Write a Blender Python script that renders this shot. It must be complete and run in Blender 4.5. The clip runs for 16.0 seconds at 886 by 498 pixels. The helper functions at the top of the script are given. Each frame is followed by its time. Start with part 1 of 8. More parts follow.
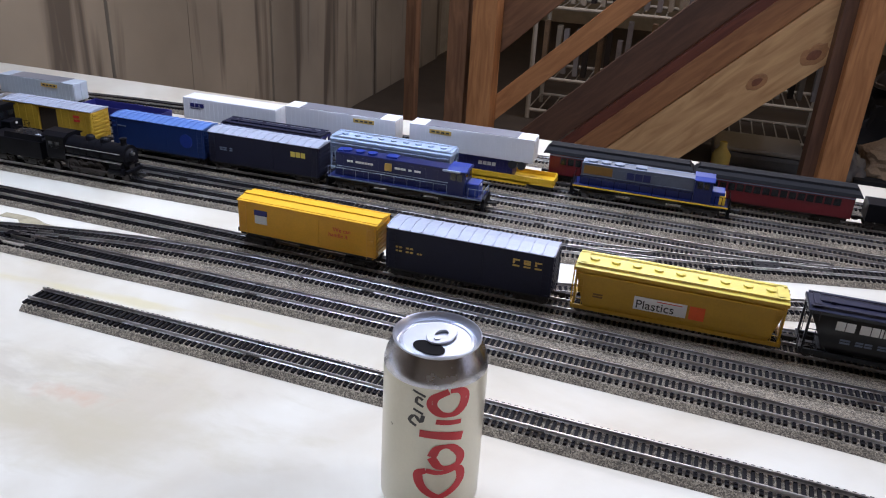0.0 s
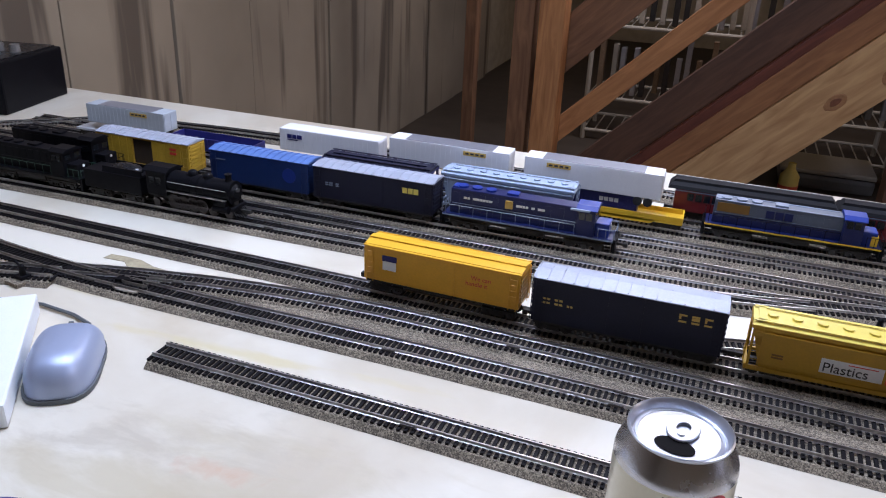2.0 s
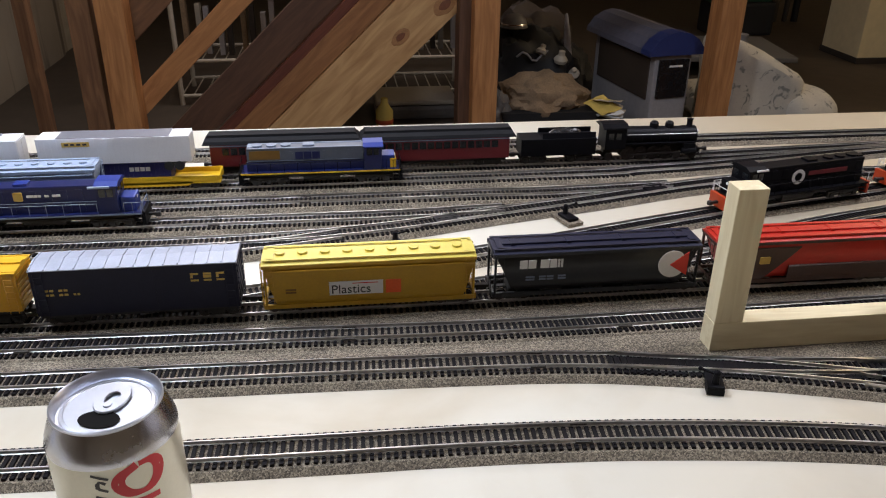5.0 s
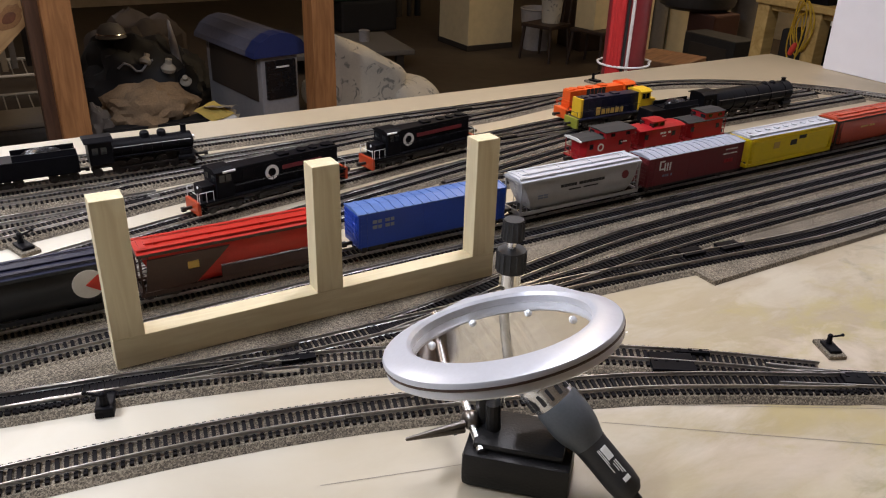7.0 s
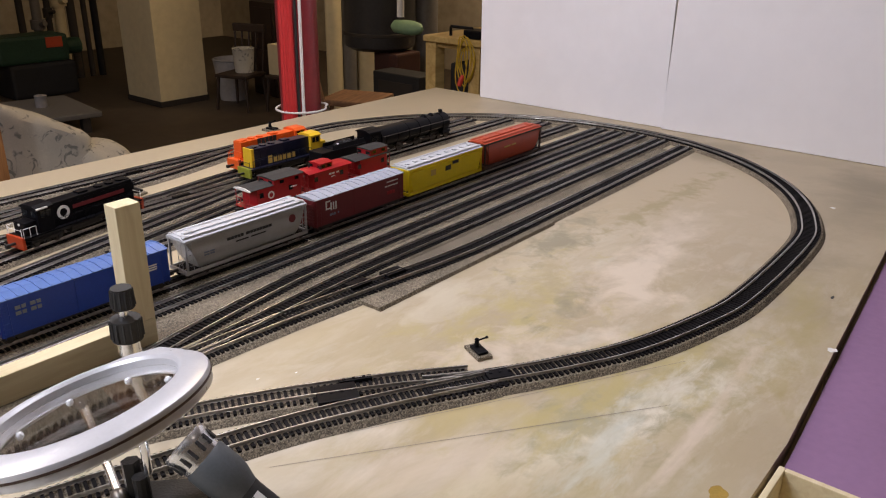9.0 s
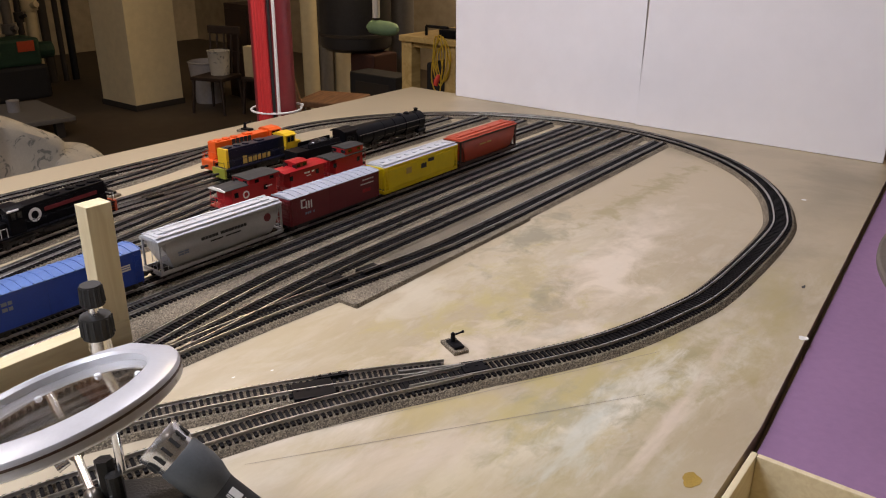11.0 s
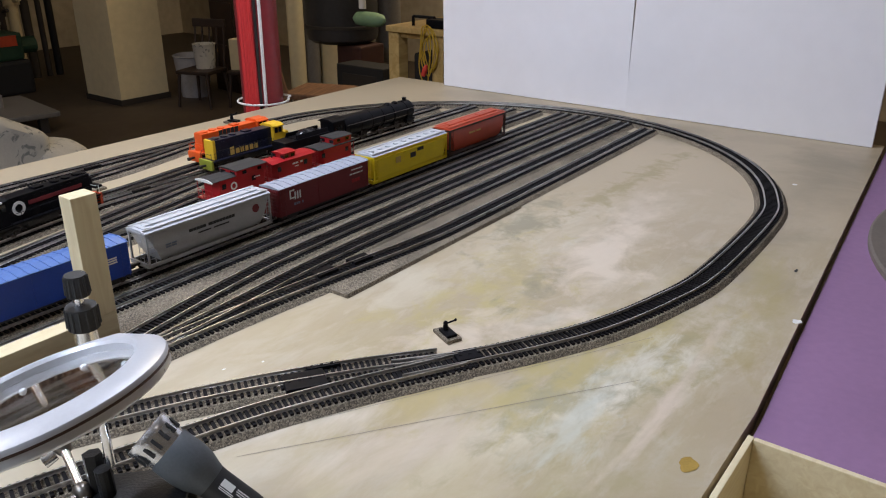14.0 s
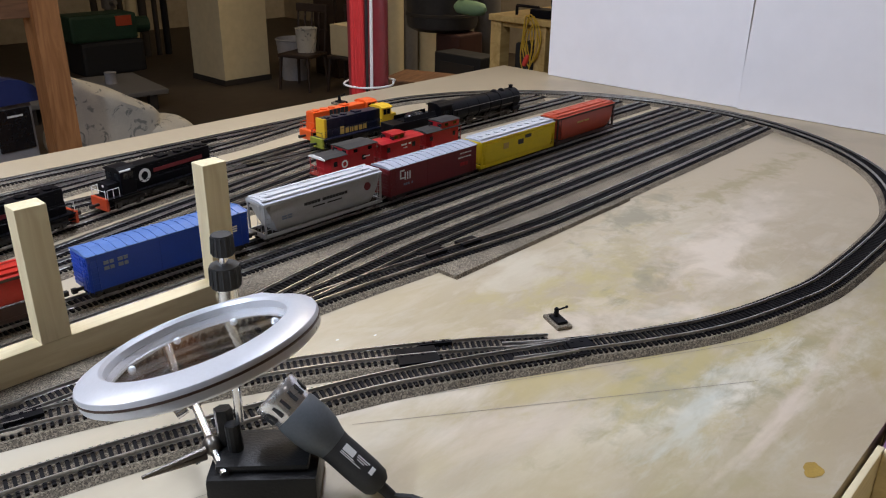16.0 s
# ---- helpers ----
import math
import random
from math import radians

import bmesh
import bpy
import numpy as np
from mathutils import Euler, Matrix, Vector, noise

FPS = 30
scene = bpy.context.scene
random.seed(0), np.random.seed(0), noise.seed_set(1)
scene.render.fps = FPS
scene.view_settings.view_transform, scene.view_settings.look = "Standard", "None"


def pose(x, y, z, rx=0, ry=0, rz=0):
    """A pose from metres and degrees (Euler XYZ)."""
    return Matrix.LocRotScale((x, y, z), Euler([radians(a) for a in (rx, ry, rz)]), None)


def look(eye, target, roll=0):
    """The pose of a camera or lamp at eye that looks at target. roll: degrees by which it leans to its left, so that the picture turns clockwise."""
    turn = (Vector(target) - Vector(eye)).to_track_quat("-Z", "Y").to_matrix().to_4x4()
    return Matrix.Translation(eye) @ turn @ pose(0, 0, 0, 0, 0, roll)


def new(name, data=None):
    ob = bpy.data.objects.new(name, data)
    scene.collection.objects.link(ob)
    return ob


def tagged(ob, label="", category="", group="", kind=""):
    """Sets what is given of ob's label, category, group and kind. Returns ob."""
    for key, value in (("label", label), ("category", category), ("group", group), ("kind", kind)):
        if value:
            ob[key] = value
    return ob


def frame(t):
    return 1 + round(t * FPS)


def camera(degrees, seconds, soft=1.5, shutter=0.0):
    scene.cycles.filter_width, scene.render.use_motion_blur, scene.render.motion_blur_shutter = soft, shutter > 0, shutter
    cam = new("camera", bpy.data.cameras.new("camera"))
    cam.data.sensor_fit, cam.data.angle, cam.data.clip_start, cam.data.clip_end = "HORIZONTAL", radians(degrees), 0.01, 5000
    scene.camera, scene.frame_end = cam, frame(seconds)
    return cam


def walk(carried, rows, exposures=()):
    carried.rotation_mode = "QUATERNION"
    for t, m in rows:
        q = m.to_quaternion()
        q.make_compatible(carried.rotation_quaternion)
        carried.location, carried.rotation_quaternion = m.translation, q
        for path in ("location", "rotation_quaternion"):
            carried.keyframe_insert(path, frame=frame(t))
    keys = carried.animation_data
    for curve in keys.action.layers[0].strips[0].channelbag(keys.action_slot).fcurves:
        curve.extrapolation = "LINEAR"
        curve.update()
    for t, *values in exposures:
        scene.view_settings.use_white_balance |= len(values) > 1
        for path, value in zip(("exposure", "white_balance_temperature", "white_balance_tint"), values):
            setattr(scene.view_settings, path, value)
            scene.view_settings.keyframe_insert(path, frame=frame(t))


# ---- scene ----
cam = camera(58.7, 16.0, soft=1.1)
PATH = [
    (0, (0.0575, 0.0270, 0.9810), (-0.4563, 1.7633, 0.1310), 3.3),
    (0.5, (-0.0338, 0.0438, 0.9780), (-0.5476, 1.7801, 0.1280), 1.7),
    (1, (-0.0710, 0.0588, 0.9760), (-0.5441, 1.8090, 0.1300), 2.8),
    (1.5, (-0.0716, 0.0668, 0.9760), (-0.6293, 1.7874, 0.1230), 3.5),
    (2, (-0.0679, 0.0606, 0.9780), (-0.6583, 1.7879, 0.1590), 2.5),
    (2.5, (-0.0610, 0.0583, 0.9740), (-0.6098, 1.7964, 0.1500), 2.6),
    (3, (-0.0273, 0.0715, 0.9760), (-0.4331, 1.8432, 0.1430), 1.1),
    (3.5, (0.0012, 0.0810, 0.9750), (-0.1813, 1.8911, 0.1460), 2.0),
    (3.7, (0.0115, 0.0855, 0.9740), (-0.1091, 1.8933, 0.1270), 1.7),
    (6, (0.1398, 0.0698, 0.9800), (0.6988, 1.7739, 0.0940), 1.6),
    (6.5, (0.2160, 0.0518, 0.9810), (0.9422, 1.6990, 0.1100), 1.4),
    (6.9, (0.2974, 0.0185, 0.9790), (1.1604, 1.6015, 0.1140), 0.9),
    (7, (0.3093, 0.0168, 0.9800), (1.2355, 1.5625, 0.1120), 1.8),
    (7.5, (0.3551, -0.0066, 0.9780), (1.4733, 1.4198, 0.1320), 1.4),
    (8, (0.3570, -0.0277, 0.9840), (1.6519, 1.2533, 0.1570), 0.8),
    (8.5, (0.3562, -0.0437, 0.9890), (1.7694, 1.1259, 0.1920), 0.7),
    (9, (0.3581, -0.0458, 0.9930), (1.8017, 1.1122, 0.2360), 0.9),
    (11.3, (0.3585, -0.0568, 0.9870), (1.8436, 1.0530, 0.2350), 0.6),
    (11.5, (0.3584, -0.0598, 0.9860), (1.8595, 1.0301, 0.2380), 1.1),
    (12, (0.3576, -0.0558, 0.9850), (1.8601, 1.0241, 0.2260), 0.6),
    (12.5, (0.3560, -0.0467, 0.9850), (1.8441, 1.0419, 0.2100), 0.1),
    (13, (0.3513, -0.0424, 0.9830), (1.8283, 1.0668, 0.2170), -0.4),
    (13.5, (0.3610, -0.0480, 0.9820), (1.8357, 1.0544, 0.2020), -0.5),
    (14, (0.3620, -0.0480, 0.9810), (1.8473, 1.0468, 0.2100), 0.1),
    (14.5, (0.3598, -0.0519, 0.9820), (1.8493, 1.0457, 0.2210), -0.2),
    (15, (0.3558, -0.0507, 0.9810), (1.8340, 1.0605, 0.2200), -0.1),
    (15.5, (0.3444, -0.0401, 0.9780), (1.7632, 1.1423, 0.2110), 0.1),
    (16, (0.3392, -0.0248, 0.9720), (1.6882, 1.2213, 0.1810), 0.9),
]
BALANCE = [(0, -0.02, 5800, 20), (0.5, -0.08, 5760, 21), (1, -0.11, 5720, 22), (2, -0.11, 5720, 22), (2.5, -0.11, 5880, 21), (3.0, -0.13, 6100, 18), (3.7, -0.17, 6350, 17), (6, 0.02, 6450, 17),
           (6.5, 0.05, 6400, 17), (7, 0.07, 6550, 18), (8, 0.12, 6700, 20), (11.5, 0.13, 6800, 20), (12.5, 0.14, 6800, 18), (13, 0.14, 6500, 17), (13.5, 0.14, 6200, 15), (14, 0.14, 6000, 14), (15, 0.13, 5950, 14), (16, 0.12, 6020, 14)]
walk(cam, [(t, look(eye, target, roll)) for t, eye, target, roll in PATH], exposures=BALANCE)

# ---- world, lights, exposure ----
T = 0.61          # table top
RT = T + 0.010    # rail top
wd = bpy.data.worlds.new("basement")
scene.world = wd
wd.use_nodes = True
wd.node_tree.nodes["Background"].inputs[0].default_value = (0.6, 0.5, 0.4, 1)
wd.node_tree.nodes["Background"].inputs[1].default_value = 0.012
scene.view_settings.exposure = 0.0


def area(name, at, target, sx, sy, power, col):
    l = bpy.data.lights.new(name, "AREA")
    l.shape, l.size, l.size_y, l.energy, l.color = "RECTANGLE", sx, sy, power, col
    o = new(name, l)
    o.matrix_world = look(at, target)
    return o


def bulb(name, at, power, col, r=0.06):
    l = bpy.data.lights.new(name, "POINT")
    l.energy, l.color, l.shadow_soft_size = power, col, r
    o = new(name, l)
    o.location = at
    return o


area("layout_lamp", (-0.37, 0.84, 1.70), (-0.33, 0.80, 0.6), 1.0, 0.14, 20.0, (0.78, 0.89, 1.0))
area("yard_lamp", (1.02, 0.84, 1.80), (1.06, 0.80, 0.6), 0.7, 0.14, 12.6, (0.90, 0.93, 0.98))
area("ceiling_tube", (0.1, 3.4, 2.12), (0.1, 2.2, 0.6), 1.4, 0.20, 25, (0.97, 0.95, 0.92))
bulb("room_bulb", (4.3, 2.3, 2.02), 54, (1.0, 0.81, 0.52), 0.22)
# unseen fill lamp, added to brighten the boxed column and bench wall
bulb("workshop_fill", (2.45, 2.85, 2.14), 15, (1.0, 0.80, 0.48), 0.10)
# no known lamp here: added to lift the near faces of the stairs
bulb("stair_fill", (-0.2, 1.9, 2.10), 10, (1.0, 0.80, 0.56))
# weak front fill added for sides that face the aisle, out of view
bulb("aisle_fill", (1.1, -0.6, 1.95), 1.6, (1.0, 0.90, 0.80))

# ---- materials ----


def mat(name, col, rough=0.5, metal=0.0, var=0.12, scale=60.0, bump=0.0, spec=0.5, rnd=0.0, dirt=None):
    m = bpy.data.materials.new(name)
    m.use_nodes = True
    nt = m.node_tree
    b = nt.nodes["Principled BSDF"]
    b.inputs["Roughness"].default_value = rough
    b.inputs["Metallic"].default_value = metal
    b.inputs["Specular IOR Level"].default_value = spec
    tc = nt.nodes.new("ShaderNodeTexCoord")
    n1 = nt.nodes.new("ShaderNodeTexNoise")
    n1.inputs["Scale"].default_value = scale
    n1.inputs["Detail"].default_value = 5
    nt.links.new(tc.outputs["Object"], n1.inputs["Vector"])
    n2 = nt.nodes.new("ShaderNodeTexNoise")
    n2.inputs["Scale"].default_value = scale * 9
    n2.inputs["Detail"].default_value = 3
    nt.links.new(tc.outputs["Object"], n2.inputs["Vector"])
    add = nt.nodes.new("ShaderNodeMath")
    add.operation = "ADD"
    nt.links.new(n1.outputs["Fac"], add.inputs[0])
    nt.links.new(n2.outputs["Fac"], add.inputs[1])
    src = add.outputs[0]
    if rnd:
        oi = nt.nodes.new("ShaderNodeObjectInfo")
        mu = nt.nodes.new("ShaderNodeMath")
        mu.operation = "MULTIPLY_ADD"
        nt.links.new(oi.outputs["Random"], mu.inputs[0])
        mu.inputs[1].default_value = rnd
        nt.links.new(src, mu.inputs[2])
        src = mu.outputs[0]
    cr = nt.nodes.new("ShaderNodeValToRGB")
    cr.color_ramp.elements[0].position = 0.35
    cr.color_ramp.elements[1].position = 0.7
    lo = dirt if dirt else tuple(c * (1 - var) for c in col)
    cr.color_ramp.elements[0].color = (*lo, 1)
    cr.color_ramp.elements[1].color = (*[min(1, c * (1 + var * 0.6)) for c in col], 1)
    half = nt.nodes.new("ShaderNodeMath")
    half.operation = "MULTIPLY"
    half.inputs[1].default_value = 0.5
    nt.links.new(src, half.inputs[0])
    nt.links.new(half.outputs[0], cr.inputs[0])
    nt.links.new(cr.outputs[0], b.inputs["Base Color"])
    rr = nt.nodes.new("ShaderNodeMapRange")
    rr.inputs["To Min"].default_value = max(0.02, rough - 0.08)
    rr.inputs["To Max"].default_value = min(1, rough + 0.1)
    nt.links.new(n1.outputs["Fac"], rr.inputs["Value"])
    nt.links.new(rr.outputs[0], b.inputs["Roughness"])
    if bump:
        bp = nt.nodes.new("ShaderNodeBump")
        bp.inputs["Strength"].default_value = bump
        bp.inputs["Distance"].default_value = 0.002
        nt.links.new(n2.outputs["Fac"], bp.inputs["Height"])
        nt.links.new(bp.outputs[0], b.inputs["Normal"])
    return m


def wood(name, lo, hi, scale=8.0, stretch=(1, 12, 12), rough=0.6, knots=False, knot_col=(0.16, 0.07, 0.03)):
    """Wood with the grain along the object's x."""
    m = bpy.data.materials.new(name)
    m.use_nodes = True
    nt = m.node_tree
    b = nt.nodes["Principled BSDF"]
    b.inputs["Roughness"].default_value = rough
    tc = nt.nodes.new("ShaderNodeTexCoord")
    mp = nt.nodes.new("ShaderNodeMapping")
    mp.inputs["Scale"].default_value = stretch
    nt.links.new(tc.outputs["Object"], mp.inputs["Vector"])
    n = nt.nodes.new("ShaderNodeTexNoise")
    n.inputs["Scale"].default_value = scale
    n.inputs["Detail"].default_value = 7
    n.inputs["Distortion"].default_value = 1.2
    nt.links.new(mp.outputs[0], n.inputs["Vector"])
    cr = nt.nodes.new("ShaderNodeValToRGB")
    cr.color_ramp.elements[0].position, cr.color_ramp.elements[1].position = 0.3, 0.7
    cr.color_ramp.elements[0].color, cr.color_ramp.elements[1].color = (*lo, 1), (*hi, 1)
    nt.links.new(n.outputs["Fac"], cr.inputs[0])
    out = cr.outputs[0]
    if knots:
        v = nt.nodes.new("ShaderNodeTexVoronoi")
        v.inputs["Scale"].default_value = 2.6
        nt.links.new(tc.outputs["Object"], v.inputs["Vector"])
        r2 = nt.nodes.new("ShaderNodeValToRGB")
        r2.color_ramp.elements[0].position, r2.color_ramp.elements[1].position = 0.04, 0.13
        r2.color_ramp.elements[0].color, r2.color_ramp.elements[1].color = (1, 1, 1, 1), (0, 0, 0, 1)
        nt.links.new(v.outputs["Distance"], r2.inputs[0])
        mx = nt.nodes.new("ShaderNodeMixRGB")
        nt.links.new(r2.outputs[0], mx.inputs[0])
        nt.links.new(out, mx.inputs[1])
        mx.inputs[2].default_value = (*knot_col, 1)
        out = mx.outputs[0]
    nt.links.new(out, b.inputs["Base Color"])
    bp = nt.nodes.new("ShaderNodeBump")
    bp.inputs["Strength"].default_value = 0.15
    bp.inputs["Distance"].default_value = 0.002
    nt.links.new(n.outputs["Fac"], bp.inputs["Height"])
    nt.links.new(bp.outputs[0], b.inputs["Normal"])
    return m


def table_paint():
    m = bpy.data.materials.new("painted_plywood")
    m.use_nodes = True
    nt = m.node_tree
    N, L = nt.nodes.new, nt.links.new
    b = nt.nodes["Principled BSDF"]
    tc = N("ShaderNodeTexCoord")
    base = N("ShaderNodeTexNoise")
    base.inputs["Scale"].default_value = 2.2
    base.inputs["Detail"].default_value = 6
    L(tc.outputs["Object"], base.inputs["Vector"])
    cr = N("ShaderNodeValToRGB")
    cr.color_ramp.elements[0].position, cr.color_ramp.elements[1].position = 0.3, 0.7
    cr.color_ramp.elements[0].color, cr.color_ramp.elements[1].color = (0.405, 0.330, 0.220, 1), (0.495, 0.408, 0.275, 1)
    L(base.outputs["Fac"], cr.inputs[0])
    out = cr.outputs[0]
    # brushed streaks of old scenery paint, over the bare part of the board
    sep = N("ShaderNodeSeparateXYZ")
    L(tc.outputs["Object"], sep.inputs[0])
    mx0 = N("ShaderNodeMapRange")
    mx0.inputs["From Min"].default_value, mx0.inputs["From Max"].default_value = 0.35, 0.80
    L(sep.outputs["X"], mx0.inputs["Value"])
    mx1 = N("ShaderNodeMapRange")
    mx1.inputs["From Min"].default_value, mx1.inputs["From Max"].default_value = 1.50, 1.25
    L(sep.outputs["X"], mx1.inputs["Value"])
    my0 = N("ShaderNodeMapRange")
    my0.inputs["From Min"].default_value, my0.inputs["From Max"].default_value = 0.60, 0.40
    L(sep.outputs["Y"], my0.inputs["Value"])
    mm = N("ShaderNodeMath")
    mm.operation = "MULTIPLY"
    L(mx0.outputs[0], mm.inputs[0])
    L(mx1.outputs[0], mm.inputs[1])
    mm2 = N("ShaderNodeMath")
    mm2.operation = "MULTIPLY"
    L(mm.outputs[0], mm2.inputs[0])
    L(my0.outputs[0], mm2.inputs[1])
    for k, (colr, sc, p0, p1, amt, rot, off) in enumerate((
            ((0.60, 0.53, 0.39), 5.0, 0.42, 0.66, 0.7, 0.55, 0.0),
            ((0.44, 0.36, 0.19), 6.0, 0.47, 0.66, 0.5, 0.9, 3.7),
            ((0.64, 0.62, 0.55), 12.0, 0.56, 0.74, 0.5, 0.7, 6.1),
            ((0.36, 0.29, 0.15), 38.0, 0.50, 0.72, 0.34, 0.3, 2.3),
            ((0.68, 0.62, 0.52), 27.0, 0.50, 0.72, 0.45, 1.1, 8.8))):
        mp = N("ShaderNodeMapping")
        mp.inputs["Rotation"].default_value = (0, 0, rot)
        mp.inputs["Scale"].default_value = (0.55, 1.5, 1)
        mp.inputs["Location"].default_value = (off, off, 0)
        L(tc.outputs["Object"], mp.inputs["Vector"])
        n = N("ShaderNodeTexNoise")
        n.inputs["Scale"].default_value = sc
        n.inputs["Detail"].default_value = 10
        n.inputs["Roughness"].default_value = 0.62
        n.inputs["Distortion"].default_value = 0.5
        L(mp.outputs[0], n.inputs["Vector"])
        r = N("ShaderNodeValToRGB")
        r.color_ramp.elements[0].position, r.color_ramp.elements[1].position = p0, p1
        r.color_ramp.elements[0].color, r.color_ramp.elements[1].color = (0, 0, 0, 1), (amt, amt, amt, 1)
        L(n.outputs["Fac"], r.inputs[0])
        q = N("ShaderNodeMath")
        q.operation = "MULTIPLY"
        L(r.outputs[0], q.inputs[0])
        L(mm2.outputs[0], q.inputs[1])
        mx = N("ShaderNodeMixRGB")
        L(q.outputs[0], mx.inputs[0])
        L(out, mx.inputs[1])
        mx.inputs[2].default_value = (*colr, 1)
        out = mx.outputs[0]
    # whiter paint over the other end
    wmask = N("ShaderNodeMapRange")
    wmask.inputs["From Min"].default_value, wmask.inputs["From Max"].default_value = 0.75, 0.2
    L(sep.outputs["X"], wmask.inputs["Value"])
    wn = N("ShaderNodeTexNoise")
    wn.inputs["Scale"].default_value = 5.0
    wn.inputs["Detail"].default_value = 7
    wn.inputs["Distortion"].default_value = 0.6
    L(tc.outputs["Object"], wn.inputs["Vector"])
    wr = N("ShaderNodeMapRange")
    wr.inputs["From Min"].default_value, wr.inputs["From Max"].default_value = 0.34, 0.60
    wr.inputs["To Min"].default_value, wr.inputs["To Max"].default_value = 0.35, 0.95
    L(wn.outputs["Fac"], wr.inputs["Value"])
    wq = N("ShaderNodeMath")
    wq.operation = "MULTIPLY"
    L(wmask.outputs[0], wq.inputs[0])
    L(wr.outputs[0], wq.inputs[1])
    mx = N("ShaderNodeMixRGB")
    L(wq.outputs[0], mx.inputs[0])
    L(out, mx.inputs[1])
    mx.inputs[2].default_value = (0.70, 0.665, 0.57, 1)
    out = mx.outputs[0]
    # single stains, plus two wide dimming patches: centre, half length, half width, turn, colour, strength, grain
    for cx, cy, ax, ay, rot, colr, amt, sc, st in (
            # entries at x 1.60 and 1.84 put the weaker light of the far end into colour
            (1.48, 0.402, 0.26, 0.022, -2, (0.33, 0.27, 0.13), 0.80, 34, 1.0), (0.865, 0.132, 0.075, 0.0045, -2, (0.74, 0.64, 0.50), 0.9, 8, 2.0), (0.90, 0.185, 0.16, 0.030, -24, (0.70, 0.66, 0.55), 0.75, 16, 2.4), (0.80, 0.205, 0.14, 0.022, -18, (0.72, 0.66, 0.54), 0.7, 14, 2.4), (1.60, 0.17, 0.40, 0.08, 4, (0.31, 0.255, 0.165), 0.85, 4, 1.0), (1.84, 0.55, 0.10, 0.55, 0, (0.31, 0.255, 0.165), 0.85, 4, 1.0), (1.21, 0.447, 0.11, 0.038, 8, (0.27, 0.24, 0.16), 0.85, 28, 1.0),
            (1.00, 0.362, 0.17, 0.060, 4, (0.48, 0.40, 0.17), 0.8, 24, 1.1), (1.04, 0.333, 0.06, 0.020, 10, (0.29, 0.26, 0.17), 0.85, 30, 1.1),
            (1.16, 0.300, 0.18, 0.055, 8, (0.70, 0.60, 0.48), 0.85, 16, 1.2), (0.90, 0.330, 0.10, 0.045, -20, (0.68, 0.58, 0.46), 0.8, 20, 1.2), (1.34, 0.330, 0.14, 0.05, 10, (0.62, 0.53, 0.42), 0.6, 14, 1.2), (1.10, 0.385, 0.07, 0.03, 15, (0.40, 0.33, 0.18), 0.7, 34, 1.0), (1.02, 0.165, 0.10, 0.05, 10, (0.36, 0.30, 0.14), 0.7, 36, 1.2), (0.88, 0.20, 0.12, 0.05, -15, (0.32, 0.29, 0.17), 0.75, 44, 1.3), (0.77, 0.15, 0.12, 0.05, 0, (0.40, 0.34, 0.18), 0.6, 26, 1.4), (0.83, 0.285, 0.085, 0.030, -40, (0.52, 0.42, 0.18), 0.55, 14, 1.5), (0.75, 0.33, 0.10, 0.045, -38, (0.74, 0.66, 0.56), 0.9, 9, 2.0), (0.735, 0.275, 0.12, 0.040, -35, (0.70, 0.60, 0.50), 0.8, 9, 2.2), (0.925, 0.272, 0.10, 0.022, -34, (0.70, 0.62, 0.48), 0.75, 14, 2.2),
            (0.95, 0.220, 0.16, 0.055, -12, (0.48, 0.40, 0.18), 0.85, 28, 1.5), (0.845, 0.177, 0.12, 0.024, 2, (0.62, 0.63, 0.56), 0.7, 40, 2.2),
            (0.980, 0.176, 0.06, 0.018, 4, (0.68, 0.64, 0.54), 0.75, 40, 2.0), (0.94, 0.132, 0.16, 0.008, 3, (0.68, 0.57, 0.46), 0.8, 14, 2.0),
            (1.06, 0.105, 0.07, 0.024, 12, (0.38, 0.30, 0.12), 0.6, 26, 1.5), (1.21, 0.130, 0.10, 0.028, 20, (0.40, 0.33, 0.15), 0.65, 22, 1.8),
            (0.72, 0.220, 0.17, 0.090, -20, (0.55, 0.46, 0.25), 0.40, 10, 2.0), (0.66, 0.52, 0.10, 0.03, -15, (0.62, 0.55, 0.44), 0.6, 14, 2.0),
            (0.98, 0.455, 0.12, 0.035, -12, (0.64, 0.58, 0.46), 0.6, 18, 1.6), (-0.40, 0.435, 0.13, 0.035, 18, (0.44, 0.39, 0.30), 0.6, 26, 1.8),
            (-0.36, 0.395, 0.20, 0.050, 10, (0.50, 0.44, 0.30), 0.65, 18, 1.8), (-0.350, 0.420, 0.025, 0.012, 0, (0.55, 0.38, 0.26), 0.7, 30, 1.0),
            (-0.55, 0.600, 0.12, 0.016, 8, (0.50, 0.42, 0.24), 0.7, 30, 2.5), (-0.42, 0.555, 0.12, 0.008, 2, (0.58, 0.50, 0.26), 0.6, 26, 2.5)):
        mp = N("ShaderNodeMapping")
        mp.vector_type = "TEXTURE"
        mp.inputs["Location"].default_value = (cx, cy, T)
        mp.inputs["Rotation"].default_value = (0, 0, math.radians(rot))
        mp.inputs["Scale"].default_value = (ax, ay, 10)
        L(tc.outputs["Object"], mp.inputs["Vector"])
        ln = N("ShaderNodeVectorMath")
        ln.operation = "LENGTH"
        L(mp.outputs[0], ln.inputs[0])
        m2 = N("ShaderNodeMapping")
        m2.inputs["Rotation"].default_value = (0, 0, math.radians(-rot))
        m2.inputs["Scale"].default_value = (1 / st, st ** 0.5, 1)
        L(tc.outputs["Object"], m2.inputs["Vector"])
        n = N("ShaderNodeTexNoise")
